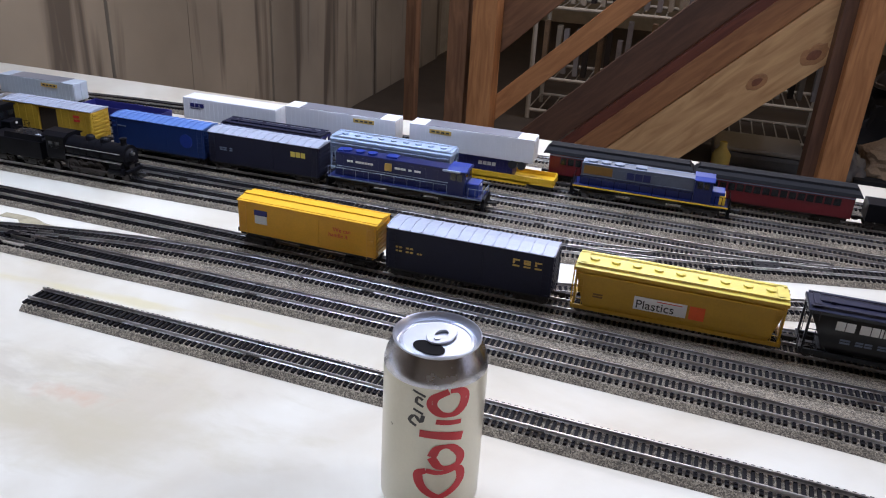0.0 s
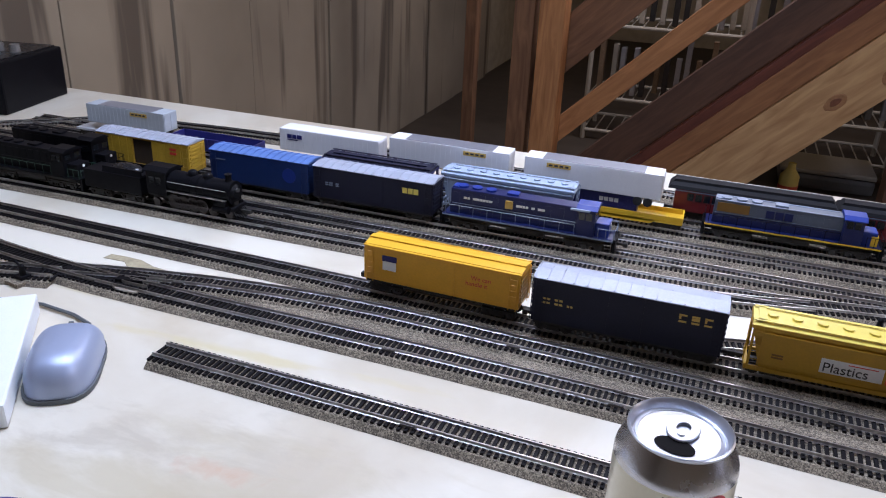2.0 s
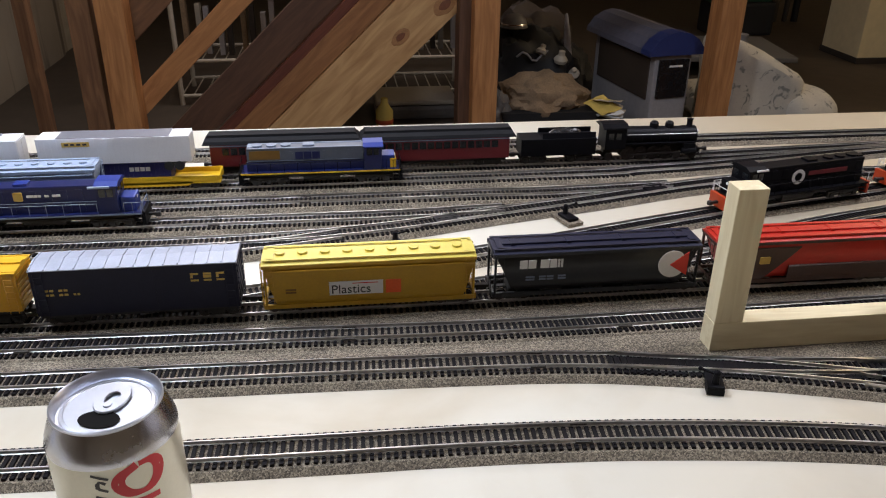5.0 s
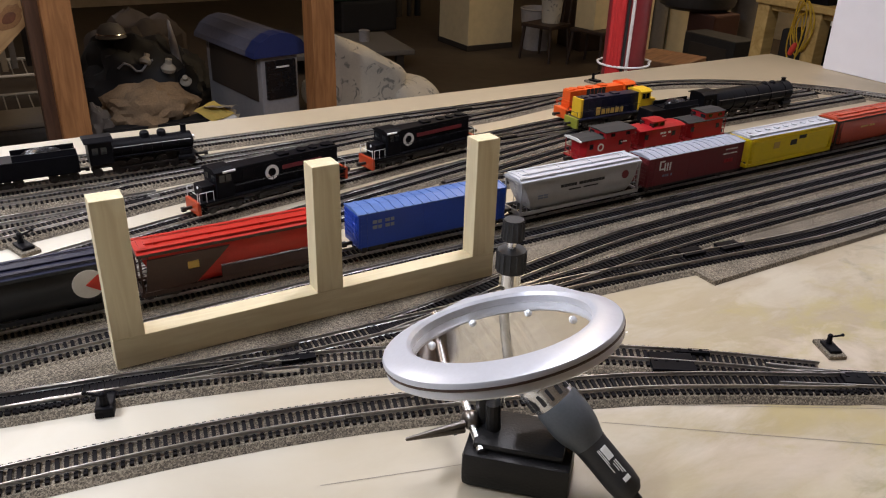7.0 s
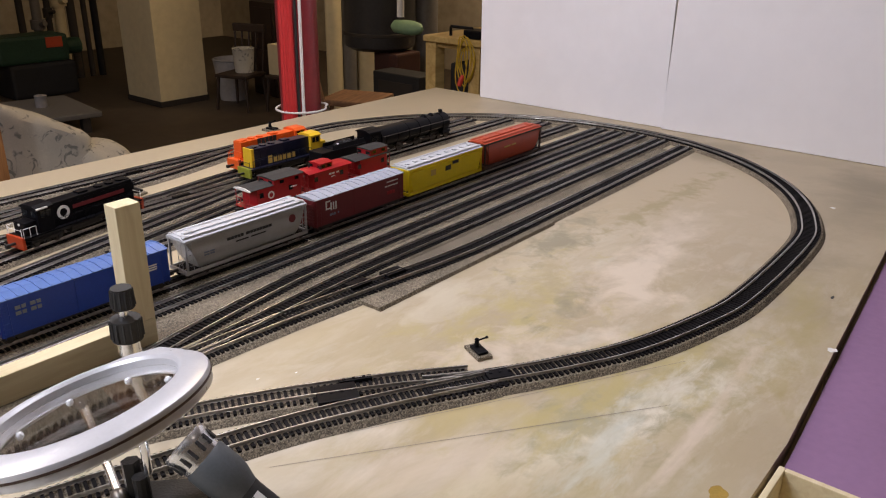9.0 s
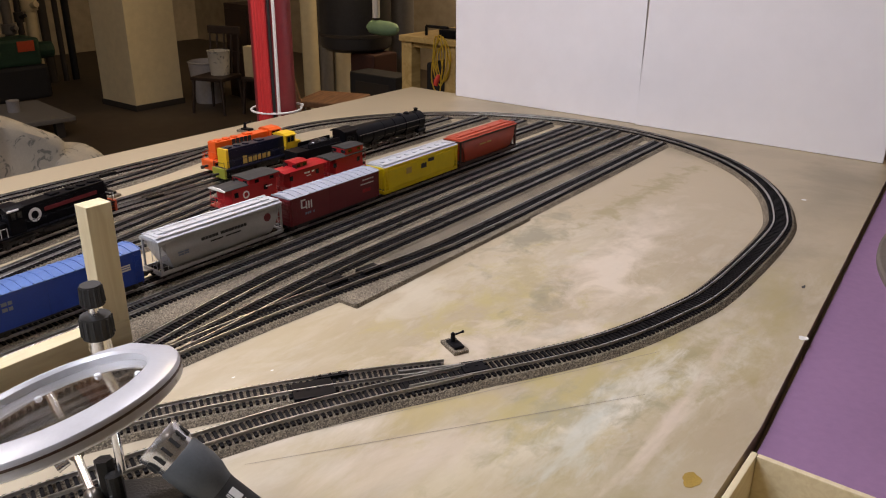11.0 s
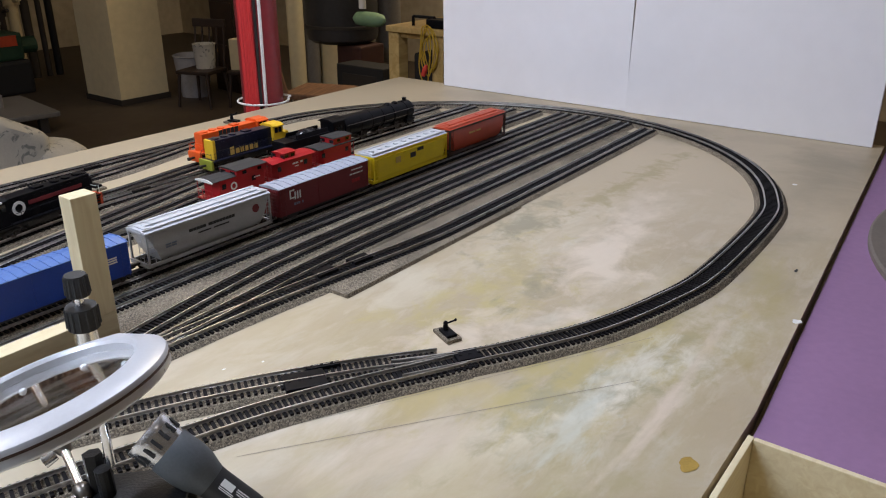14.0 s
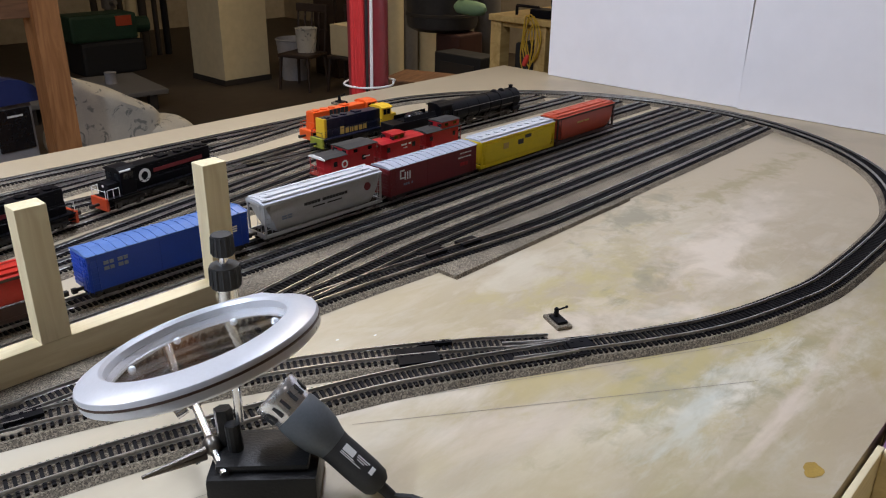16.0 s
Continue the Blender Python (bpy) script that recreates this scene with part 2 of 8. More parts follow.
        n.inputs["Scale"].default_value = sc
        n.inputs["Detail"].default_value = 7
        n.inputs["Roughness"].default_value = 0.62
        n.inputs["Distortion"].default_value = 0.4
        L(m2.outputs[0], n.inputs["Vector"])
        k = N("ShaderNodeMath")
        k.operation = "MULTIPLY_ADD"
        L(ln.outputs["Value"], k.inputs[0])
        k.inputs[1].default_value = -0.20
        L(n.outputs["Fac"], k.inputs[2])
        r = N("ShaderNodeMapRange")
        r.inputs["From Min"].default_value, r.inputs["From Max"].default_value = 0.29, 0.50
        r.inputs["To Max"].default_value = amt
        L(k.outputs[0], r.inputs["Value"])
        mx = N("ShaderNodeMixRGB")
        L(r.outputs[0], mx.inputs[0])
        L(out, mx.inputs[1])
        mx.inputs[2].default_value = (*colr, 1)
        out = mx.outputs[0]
    L(out, b.inputs["Base Color"])
    b.inputs["Roughness"].default_value = 0.42
    fine = N("ShaderNodeTexNoise")
    fine.inputs["Scale"].default_value = 90
    fine.inputs["Detail"].default_value = 5
    L(tc.outputs["Object"], fine.inputs["Vector"])
    bp = N("ShaderNodeBump")
    bp.inputs["Strength"].default_value = 0.08
    bp.inputs["Distance"].default_value = 0.002
    L(fine.outputs["Fac"], bp.inputs["Height"])
    L(bp.outputs[0], b.inputs["Normal"])
    return m


def ballast():
    """Fine mixed stones: each grain its own grey or tan, standing a little proud."""
    m = bpy.data.materials.new("ballast_roadbed")
    m.use_nodes = True
    nt = m.node_tree
    N, L = nt.nodes.new, nt.links.new
    b = nt.nodes["Principled BSDF"]
    b.inputs["Roughness"].default_value = 0.9
    tc = N("ShaderNodeTexCoord")
    v = N("ShaderNodeTexVoronoi")
    v.inputs["Scale"].default_value = 1050
    L(tc.outputs["Object"], v.inputs["Vector"])
    sep = N("ShaderNodeSeparateColor")
    L(v.outputs["Color"], sep.inputs[0])
    big = N("ShaderNodeTexNoise")
    big.inputs["Scale"].default_value = 22
    big.inputs["Detail"].default_value = 4
    L(tc.outputs["Object"], big.inputs["Vector"])
    ad = N("ShaderNodeMath")
    ad.operation = "MULTIPLY_ADD"
    L(big.outputs["Fac"], ad.inputs[0])
    ad.inputs[1].default_value = 0.9
    L(sep.outputs[0], ad.inputs[2])
    cr = N("ShaderNodeValToRGB")
    e = cr.color_ramp.elements
    e[0].position, e[0].color = 0.18, (0.046, 0.038, 0.029, 1)
    e[1].position, e[1].color = 1.0, (0.44, 0.370, 0.270, 1)
    mid = e.new(0.55)
    mid.color = (0.165, 0.135, 0.098, 1)
    hf = N("ShaderNodeMath")
    hf.operation = "MULTIPLY"
    hf.inputs[1].default_value = 0.62
    L(ad.outputs[0], hf.inputs[0])
    L(hf.outputs[0], cr.inputs[0])
    L(cr.outputs[0], b.inputs["Base Color"])
    bp = N("ShaderNodeBump")
    bp.inputs["Strength"].default_value = 0.9
    bp.inputs["Distance"].default_value = 0.0012
    L(sep.outputs[1], bp.inputs["Height"])
    L(bp.outputs[0], b.inputs["Normal"])
    return m


def concrete_wall():
    """Grey concrete with dark runs of damp that go down it."""
    m = bpy.data.materials.new("stained_concrete")
    m.use_nodes = True
    nt = m.node_tree
    N, L = nt.nodes.new, nt.links.new
    b = nt.nodes["Principled BSDF"]
    b.inputs["Roughness"].default_value = 0.85
    tc = N("ShaderNodeTexCoord")
    n = N("ShaderNodeTexNoise")
    n.inputs["Scale"].default_value = 1.6
    n.inputs["Detail"].default_value = 8
    L(tc.outputs["Object"], n.inputs["Vector"])
    cr = N("ShaderNodeValToRGB")
    cr.color_ramp.elements[0].position, cr.color_ramp.elements[1].position = 0.3, 0.7
    cr.color_ramp.elements[0].color, cr.color_ramp.elements[1].color = (0.21, 0.172, 0.125, 1), (0.37, 0.30, 0.215, 1)
    L(n.outputs["Fac"], cr.inputs[0])
    mp = N("ShaderNodeMapping")
    mp.inputs["Scale"].default_value = (1.0, 2.6, 0.22)
    L(tc.outputs["Object"], mp.inputs["Vector"])
    s = N("ShaderNodeTexNoise")
    s.inputs["Scale"].default_value = 3.2
    s.inputs["Detail"].default_value = 5
    s.inputs["Distortion"].default_value = 0.4
    L(mp.outputs[0], s.inputs["Vector"])
    r = N("ShaderNodeValToRGB")
    r.color_ramp.elements[0].position, r.color_ramp.elements[1].position = 0.36, 0.46
    r.color_ramp.elements[0].color, r.color_ramp.elements[1].color = (0.8, 0.8, 0.8, 1), (0, 0, 0, 1)
    L(s.outputs["Fac"], r.inputs[0])
    mx = N("ShaderNodeMixRGB")
    L(r.outputs[0], mx.inputs[0])
    L(cr.outputs[0], mx.inputs[1])
    mx.inputs[2].default_value = (0.07, 0.05, 0.035, 1)
    L(mx.outputs[0], b.inputs["Base Color"])
    return m


def floral(name, bg, spots):
    m = mat(name, bg, 0.9, var=0.1, scale=20)
    nt = m.node_tree
    b = nt.nodes["Principled BSDF"]
    out = b.inputs["Base Color"].links[0].from_socket
    tc = nt.nodes.new("ShaderNodeTexCoord")
    v = nt.nodes.new("ShaderNodeTexNoise")
    v.inputs["Scale"].default_value = 22
    v.inputs["Detail"].default_value = 3
    v.inputs["Distortion"].default_value = 1.5
    nt.links.new(tc.outputs["Object"], v.inputs["Vector"])
    r = nt.nodes.new("ShaderNodeValToRGB")
    r.color_ramp.elements[0].position, r.color_ramp.elements[1].position = 0.58, 0.66
    r.color_ramp.elements[0].color, r.color_ramp.elements[1].color = (0, 0, 0, 1), (1, 1, 1, 1)
    nt.links.new(v.outputs["Fac"], r.inputs[0])
    mx = nt.nodes.new("ShaderNodeMixRGB")
    nt.links.new(r.outputs[0], mx.inputs[0])
    nt.links.new(out, mx.inputs[1])
    mx.inputs[2].default_value = (*spots, 1)
    nt.links.new(mx.outputs[0], b.inputs["Base Color"])
    return m


def glass_mat(name):
    m = bpy.data.materials.new(name)
    m.use_nodes = True
    b = m.node_tree.nodes["Principled BSDF"]
    b.inputs["Base Color"].default_value = (0.95, 0.96, 0.97, 1)
    b.inputs["Transmission Weight"].default_value = 1.0
    b.inputs["Roughness"].default_value = 0.02
    b.inputs["IOR"].default_value = 1.5
    return m


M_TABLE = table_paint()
M_CONC = concrete_wall()
M_FLOOR = mat("brown_floor", (0.060, 0.043, 0.029), 0.6, var=0.3, scale=1.5, bump=0.1)
M_CEIL = mat("ceiling_board", (0.45, 0.4, 0.33), 0.9, var=0.2, scale=2)
M_WALL = mat("plain_wall", (0.44, 0.38, 0.28), 0.9, var=0.25, scale=1.5)
M_CORK = ballast()
M_TIE = mat("black_plastic_tie", (0.009, 0.008, 0.009), 0.6, var=0.3, scale=80, rnd=0.5, spec=0.10)
M_RAIL = mat("nickel_rail", (0.64, 0.625, 0.61), 0.34, metal=1.0, var=0.3, scale=40)
M_JOINT = mat("grey_joiner", (0.10, 0.09, 0.08), 0.5, var=0.3)
M_COACHROOF = mat("coach_roof_black", (0.012, 0.012, 0.014), 0.7, var=0.3, spec=0.2)
M_BLACK = mat("black_paint", (0.006, 0.006, 0.008), 0.40, var=0.3, spec=0.10)
M_BLACKG = mat("black_gloss", (0.012, 0.012, 0.014), 0.25, var=0.2)
M_TRUCK = mat("truck_plastic", (0.02, 0.018, 0.017), 0.6, var=0.3)
M_WHEEL = mat("wheel_metal", (0.06, 0.052, 0.05), 0.45, metal=0.7, var=0.3)
M_YEL = mat("reefer_yellow", (0.78, 0.40, 0.012), 0.42, var=0.08)
M_YELROOF = mat("reefer_roof_yellow", (0.78, 0.44, 0.02), 0.38, var=0.08)
M_NAVY = mat("navy_boxcar", (0.013, 0.014, 0.034), 0.5, var=0.15, spec=0.3)
# galvanised silver, with some of the bluish overhead shine mixed into the colour
M_GALV = mat("galvanised_roof", (0.42, 0.45, 0.54), 0.42, metal=0.2, var=0.12)
# mustard taken down for the shading on the hopper's side
M_HOPYEL = mat("hopper_mustard_shaded", (0.50, 0.285, 0.010), 0.45, var=0.1)
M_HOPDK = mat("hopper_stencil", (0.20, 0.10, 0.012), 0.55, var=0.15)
# yellow of the hopper's roof, raised for the light on top
M_HOPLIT = mat("hopper_yellow_lit", (0.72, 0.58, 0.10), 0.4, var=0.1)
M_DKGREEN = mat("black_hopper", (0.02, 0.022, 0.026), 0.3, var=0.2)
M_RED = mat("hopper_red", (0.50, 0.025, 0.014), 0.35, var=0.1)
M_BROWN = mat("hopper_brown", (0.06, 0.028, 0.02), 0.4, var=0.2)
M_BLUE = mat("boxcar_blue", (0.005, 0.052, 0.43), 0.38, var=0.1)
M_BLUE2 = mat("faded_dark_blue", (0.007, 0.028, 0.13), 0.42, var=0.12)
# roof blue lightened to carry the overhead reflection
M_BLUESHINE = mat("boxcar_blue_shine", (0.11, 0.20, 0.48), 0.36, var=0.15)
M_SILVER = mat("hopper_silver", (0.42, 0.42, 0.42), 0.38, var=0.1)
# the hopper's silver again, paler with the light from above painted in
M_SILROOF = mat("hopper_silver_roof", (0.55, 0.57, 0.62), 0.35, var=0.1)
M_MAROON = mat("boxcar_maroon", (0.17, 0.014, 0.02), 0.42, var=0.12)
M_BRYEL = mat("hopper_bright_yellow", (0.86, 0.66, 0.008), 0.4, var=0.08)
M_ORED = mat("hopper_orange_red", (0.52, 0.075, 0.03), 0.45, var=0.12)
M_LOCOBLUE = mat("loco_blue", (0.008, 0.014, 0.085), 0.32, var=0.12)
M_DKNAVY = mat("loco_dark_navy", (0.006, 0.008, 0.026), 0.35, var=0.15)
M_PILOTGRN = mat("pilot_yellow_green", (0.28, 0.30, 0.03), 0.5, var=0.15)
M_LOCOBLUE2 = mat("loco_mid_blue", (0.016, 0.040, 0.26), 0.32, var=0.12)
# engine grey darkened for the hood's shaded sides; its roof keeps the paler grey
M_HOODSHADE = mat("loco_hood_shaded", (0.10, 0.118, 0.155), 0.4, var=0.15)
M_GREYLOCO = mat("loco_grey", (0.19, 0.23, 0.31), 0.35, var=0.1)
M_LOCOYEL = mat("loco_yellow", (0.80, 0.50, 0.02), 0.4, var=0.08)
M_ORANGE = mat("loco_orange", (0.80, 0.11, 0.012), 0.4, var=0.08)
M_LRED = mat("loco_red", (0.40, 0.010, 0.016), 0.36, var=0.12)
M_CABROOF = mat("caboose_roof_grey", (0.030, 0.028, 0.027), 0.75, var=0.25)
M_PRED = mat("passenger_red", (0.14, 0.011, 0.016), 0.4, var=0.12)
M_LTBLUE = mat("hopper_light_blue", (0.36, 0.44, 0.58), 0.4, var=0.1)
M_WHITE = mat("trailer_white", (0.80, 0.80, 0.82), 0.4, var=0.05)
M_TRLROOF = mat("trailer_roof_grey", (0.26, 0.26, 0.29), 0.3, metal=0.3, var=0.12)
M_OCHRE = mat("boxcar_ochre", (0.58, 0.37, 0.03), 0.5, var=0.2)
M_DKBLUE = mat("gondola_blue", (0.025, 0.025, 0.16), 0.45, var=0.15)
M_DOORDK = mat("boxcar_inside_brown", (0.05, 0.035, 0.025), 0.7, var=0.2)
M_MARKW = mat("marking_white", (0.8, 0.8, 0.78), 0.6, var=0.04)
M_MARKY = mat("marking_yellow", (0.75, 0.62, 0.12), 0.6, var=0.05)
M_MARKR = mat("marking_red", (0.65, 0.05, 0.03), 0.6, var=0.05)
M_MARKK = mat("marking_black", (0.03, 0.03, 0.03), 0.6, var=0.1)
M_MARKG = mat("marking_gold", (0.62, 0.42, 0.10), 0.6, var=0.05)
M_GLASSDK = mat("dark_window", (0.01, 0.012, 0.015), 0.12, var=0.1)
M_ALU = mat("can_aluminium", (0.58, 0.58, 0.62), 0.24, metal=1.0, var=0.06, scale=30)
M_CAN = mat("can_cream_print", (0.66, 0.62, 0.50), 0.3, metal=0.45, var=0.04)
M_CANLID = mat("can_lid_aluminium", (0.55, 0.57, 0.63), 0.34, metal=0.85, var=0.05, scale=30)
M_MOUTH = mat("can_mouth_shade", (0.006, 0.005, 0.005), 0.8, var=0.2, spec=0.1)
M_LED = mat("clear_led_dome", (0.85, 0.87, 0.9), 0.12, var=0.03)
M_CANRED = mat("can_red_print", (0.60, 0.02, 0.03), 0.35, var=0.05)
M_CANDK = mat("can_dark_print", (0.05, 0.045, 0.04), 0.4, var=0.05)
M_PINE = wood("pale_pine", (0.72, 0.60, 0.37), (0.84, 0.74, 0.50), 14, (1, 9, 9), 0.55)
M_STAIR = wood("stair_pine", (0.38, 0.205, 0.082), (0.60, 0.375, 0.170), 5, (1, 7, 7), 0.6)
M_ORWOOD = wood("orange_timber", (0.30, 0.125, 0.042), (0.50, 0.235, 0.085), 6, (1, 8, 8), 0.6)
M_DKWOOD = wood("dark_timber", (0.075, 0.034, 0.019), (0.140, 0.068, 0.036), 6, (1, 8, 8), 0.6)
M_MDWOOD = wood("brown_timber", (0.13, 0.06, 0.028), (0.26, 0.13, 0.06), 6, (1, 8, 8), 0.6)
M_CLEAT = wood("cleat_timber", (0.20, 0.085, 0.032), (0.36, 0.165, 0.062), 6, (1, 8, 8), 0.6)
M_KNOTRIM = mat("knot_rim", (0.37, 0.185, 0.075), 0.6, var=0.3, scale=25)
M_KNOT = mat("knot", (0.20, 0.075, 0.035), 0.6, var=0.3, scale=30)
M_RING = mat("ring_silver_plastic", (0.70, 0.71, 0.76), 0.3, metal=0.25, var=0.05)
M_BEZEL = mat("bezel_chrome", (0.80, 0.81, 0.84), 0.24, metal=0.88, var=0.1)
M_CHROME = mat("chrome", (0.85, 0.85, 0.87), 0.2, metal=1.0, var=0.08)
M_RUBBER = mat("black_rubber", (0.025, 0.025, 0.027), 0.6, var=0.2)
M_GREYRUB = mat("grey_rubber", (0.09, 0.10, 0.11), 0.55, var=0.15)
M_IRON = mat("cast_iron_black", (0.010, 0.010, 0.011), 0.40, var=0.2, bump=0.2, spec=0.3)
M_LENS = glass_mat("lens_glass")
M_MATBROWN = mat("grey_brown_mat", (0.16, 0.135, 0.115), 0.8, var=0.15, scale=20, bump=0.1)
M_PURPLE = mat("purple_foam", (0.31, 0.175, 0.32), 0.75, var=0.08, scale=12, bump=0.1)
M_BOARD = mat("white_foamboard", (0.84, 0.83, 0.87), 0.55, var=0.03, scale=3)
M_COLRED = mat("column_red", (0.22, 0.022, 0.028), 0.4, var=0.15, scale=12)
M_WIRERED = mat("wire_red", (0.55, 0.03, 0.03), 0.45, var=0.1)
M_WIREWHITE = mat("wire_white", (0.75, 0.73, 0.7), 0.5, var=0.05)
M_WIREBLK = mat("wire_black", (0.02, 0.02, 0.02), 0.5, var=0.1)
M_PALEWALL = mat("pale_wall_board", (0.80, 0.77, 0.68), 0.7, var=0.08, scale=3)
M_CREAMBOX = mat("cream_panel", (0.64, 0.55, 0.35), 0.7, var=0.1, scale=3)
M_DARKTRIM = mat("dark_trim", (0.03, 0.024, 0.02), 0.7, var=0.2)
M_SOFA = floral("floral_fabric", (0.56, 0.53, 0.46), (0.24, 0.24, 0.22))
M_LIDBLUE = mat("lid_blue", (0.02, 0.035, 0.15), 0.45, var=0.15)
M_LIDGREY = mat("lid_grey_blue", (0.10, 0.105, 0.15), 0.5, var=0.2, scale=8)
M_GREYPL = mat("grey_plastic", (0.30, 0.29, 0.30), 0.55, var=0.15)
M_TAN = mat("tan_cloth", (0.27, 0.185, 0.11), 0.95, var=0.3, scale=18)
M_TRLGREY = mat("trailer_blue_grey", (0.46, 0.51, 0.57), 0.4, var=0.08)
M_PILOT = mat("pilot_orange_red", (0.50, 0.055, 0.012), 0.4, var=0.1)
M_STEEL = mat("dull_steel", (0.22, 0.20, 0.18), 0.35, metal=0.9, var=0.2)
M_SACK = mat("black_sack", (0.015, 0.015, 0.017), 0.65, var=0.3, scale=20)
M_REDDARK = mat("dark_red_brown", (0.055, 0.018, 0.012), 0.6, var=0.25, scale=12)
M_TANK = mat("tank_dark_grey", (0.035, 0.034, 0.036), 0.45, var=0.25, scale=6)
M_PALEGREEN = mat("pale_green_plastic", (0.20, 0.33, 0.19), 0.6, var=0.15)
M_MACHGREEN = mat("machine_green", (0.02, 0.06, 0.035), 0.5, var=0.3, scale=10)
M_CHAIRDK = mat("chair_dark", (0.035, 0.02, 0.014), 0.5, var=0.3)
M_YELWOOD = wood("yellow_bench_wood", (0.42, 0.27, 0.08), (0.60, 0.42, 0.16), 6, (1, 6, 6))
M_SHELFWHITE = mat("white_wire", (0.45, 0.40, 0.32), 0.6, var=0.1)
M_PIPE = mat("grey_pipe", (0.16, 0.15, 0.14), 0.5, var=0.2)
M_MOUSE = mat("silver_mouse", (0.36, 0.41, 0.56), 0.40, metal=0.35, var=0.02)
M_PAPER = mat("white_paper", (0.74, 0.77, 0.80), 0.7, var=0.04)
M_YELPAPER = mat("yellow_paper", (0.60, 0.46, 0.12), 0.8, var=0.1)
M_SMEAR = mat("ochre_glue", (0.36, 0.31, 0.20), 0.6, var=0.4, scale=25)
M_PENCIL = mat("pencil_grey", (0.30, 0.26, 0.22), 0.8, var=0.1)
M_MASON = mat("yellow_dab", (0.55, 0.42, 0.02), 0.7, var=0.2)
M_SPOTOCH = mat("ochre_stain", (0.42, 0.27, 0.05), 0.5, var=0.2)

# ---- building helpers ----


def box(bm, x0, x1, y0, y1, z0, z1, bev=0.0):
    r = bmesh.ops.create_cube(bm, size=1.0)
    vs = r["verts"]
    bmesh.ops.transform(bm, verts=vs, matrix=Matrix.Translation(((x0 + x1) / 2, (y0 + y1) / 2, (z0 + z1) / 2)) @ Matrix.Diagonal((x1 - x0, y1 - y0, z1 - z0, 1)))
    if bev:
        es = {e for v in vs for e in v.link_edges}
        bmesh.ops.bevel(bm, geom=list(es), offset=bev, segments=2, affect="EDGES", profile=0.6)
    return vs


def tube(bm, p0, p1, r0, r1=None, seg=10, caps=True):
    p0, p1 = Vector(p0), Vector(p1)
    d = p1 - p0
    if r1 is None:
        r1 = r0
    m = Matrix.Translation((p0 + p1) / 2) @ d.to_track_quat("Z", "Y").to_matrix().to_4x4()
    return bmesh.ops.create_cone(bm, cap_ends=caps, segments=seg, radius1=r0, radius2=r1, depth=d.length, matrix=m)["verts"]


def ball(bm, c, r, seg=12, sc=(1, 1, 1)):
    return bmesh.ops.create_uvsphere(bm, u_segments=seg, v_segments=max(6, seg // 2), radius=r, matrix=Matrix.Translation(c) @ Matrix.Diagonal((*sc, 1)))["verts"]


def lathe(bm, prof, seg=32, at=(0, 0, 0)):
    """Turns a profile of (radius, height) round z."""
    rings = []
    for r, z in prof:
        if r < 1e-6:
            rings.append([bm.verts.new((at[0], at[1], at[2] + z))])
        else:
            rings.append([bm.verts.new((at[0] + r * math.cos(2 * math.pi * i / seg), at[1] + r * math.sin(2 * math.pi * i / seg), at[2] + z)) for i in range(seg)])
    for a, b in zip(rings, rings[1:]):
        for i in range(seg):
            j = (i + 1) % seg
            if len(a) == 1 and len(b) == 1:
                continue
            if len(a) == 1:
                bm.faces.new((a[0], b[i], b[j]))
            elif len(b) == 1:
                bm.faces.new((a[i], a[j], b[0]))
            else:
                bm.faces.new((a[i], a[j], b[j], b[i]))


def extrude(bm, prof, x0, x1, slant0=0.0, slant1=0.0):
    """A closed outline of (y, z), drawn along x; slants lean the ends in at the bottom."""
    zs = [z for _, z in prof]
    lo, hi = min(zs), max(zs)
    a = [bm.verts.new((x0 + slant0 * (hi - z) / (hi - lo), y, z)) for y, z in prof]
    b = [bm.verts.new((x1 - slant1 * (hi - z) / (hi - lo), y, z)) for y, z in prof]
    n = len(prof)
    for i in range(n):
        j = (i + 1) % n
        bm.faces.new((a[i], b[i], b[j], a[j]))
    bm.faces.new(a)
    bm.faces.new(b[::-1])


def path_tube(bm, pts, r, seg=6):
    for p, q in zip(pts, pts[1:]):
        tube(bm, p, q, r, seg=seg)
        ball(bm, q, r, seg=6)


def finish(name, bm, material, smooth=False):
    bmesh.ops.recalc_face_normals(bm, faces=bm.faces)
    me = bpy.data.meshes.new(name)
    bm.to_mesh(me)
    bm.free()
    me.materials.append(material)
    if smooth:
        for p in me.polygons:
            p.use_smooth = True
        me.set_sharp_from_angle(angle=radians(38))
    return me


def part(name, bm, material, parent, label="", smooth=False):
    o = new(name, finish(name, bm, material, smooth))
    o.parent = parent
    if label:
        tagged(o, label)
    return o


def mesh_part(name, me, parent, m, label=""):
    o = new(name, me)
    o.parent = parent
    o.matrix_basis = m
    if label:
        tagged(o, label)
    return o


def thing(name, label, category, at=(0, 0, 0), rz=0.0, group="", kind=""):
    o = new(name)
    o.empty_display_size = 0.02
    o.matrix_basis = pose(*at, 0, 0, rz)
    return tagged(o, label, category, group, kind)


def structure(name, bm, material, label, category, smooth=False):
    return tagged(new(name, finish(name, bm, material, smooth)), label, category, kind="structure")


# ---- the room ----
bm = bmesh.new()
box(bm, -1.55, 5.2, -2.4, 6.6, -0.1, 0)
structure("floor", bm, M_FLOOR, "dull brown basement floor, worn and dusty", "floor")
bm = bmesh.new()
box(bm, -1.55, 5.2, -2.4, 6.6, 2.25, 2.35)
structure("ceiling", bm, M_CEIL, "plain board ceiling of the basement", "ceiling")
bm = bmesh.new()
box(bm, -1.55, -1.42, -2.4, 4.7, 0, 2.25)
structure("wall_west", bm, M_CONC, "grey concrete foundation wall with dark damp runs", "wall")
bm = bmesh.new()
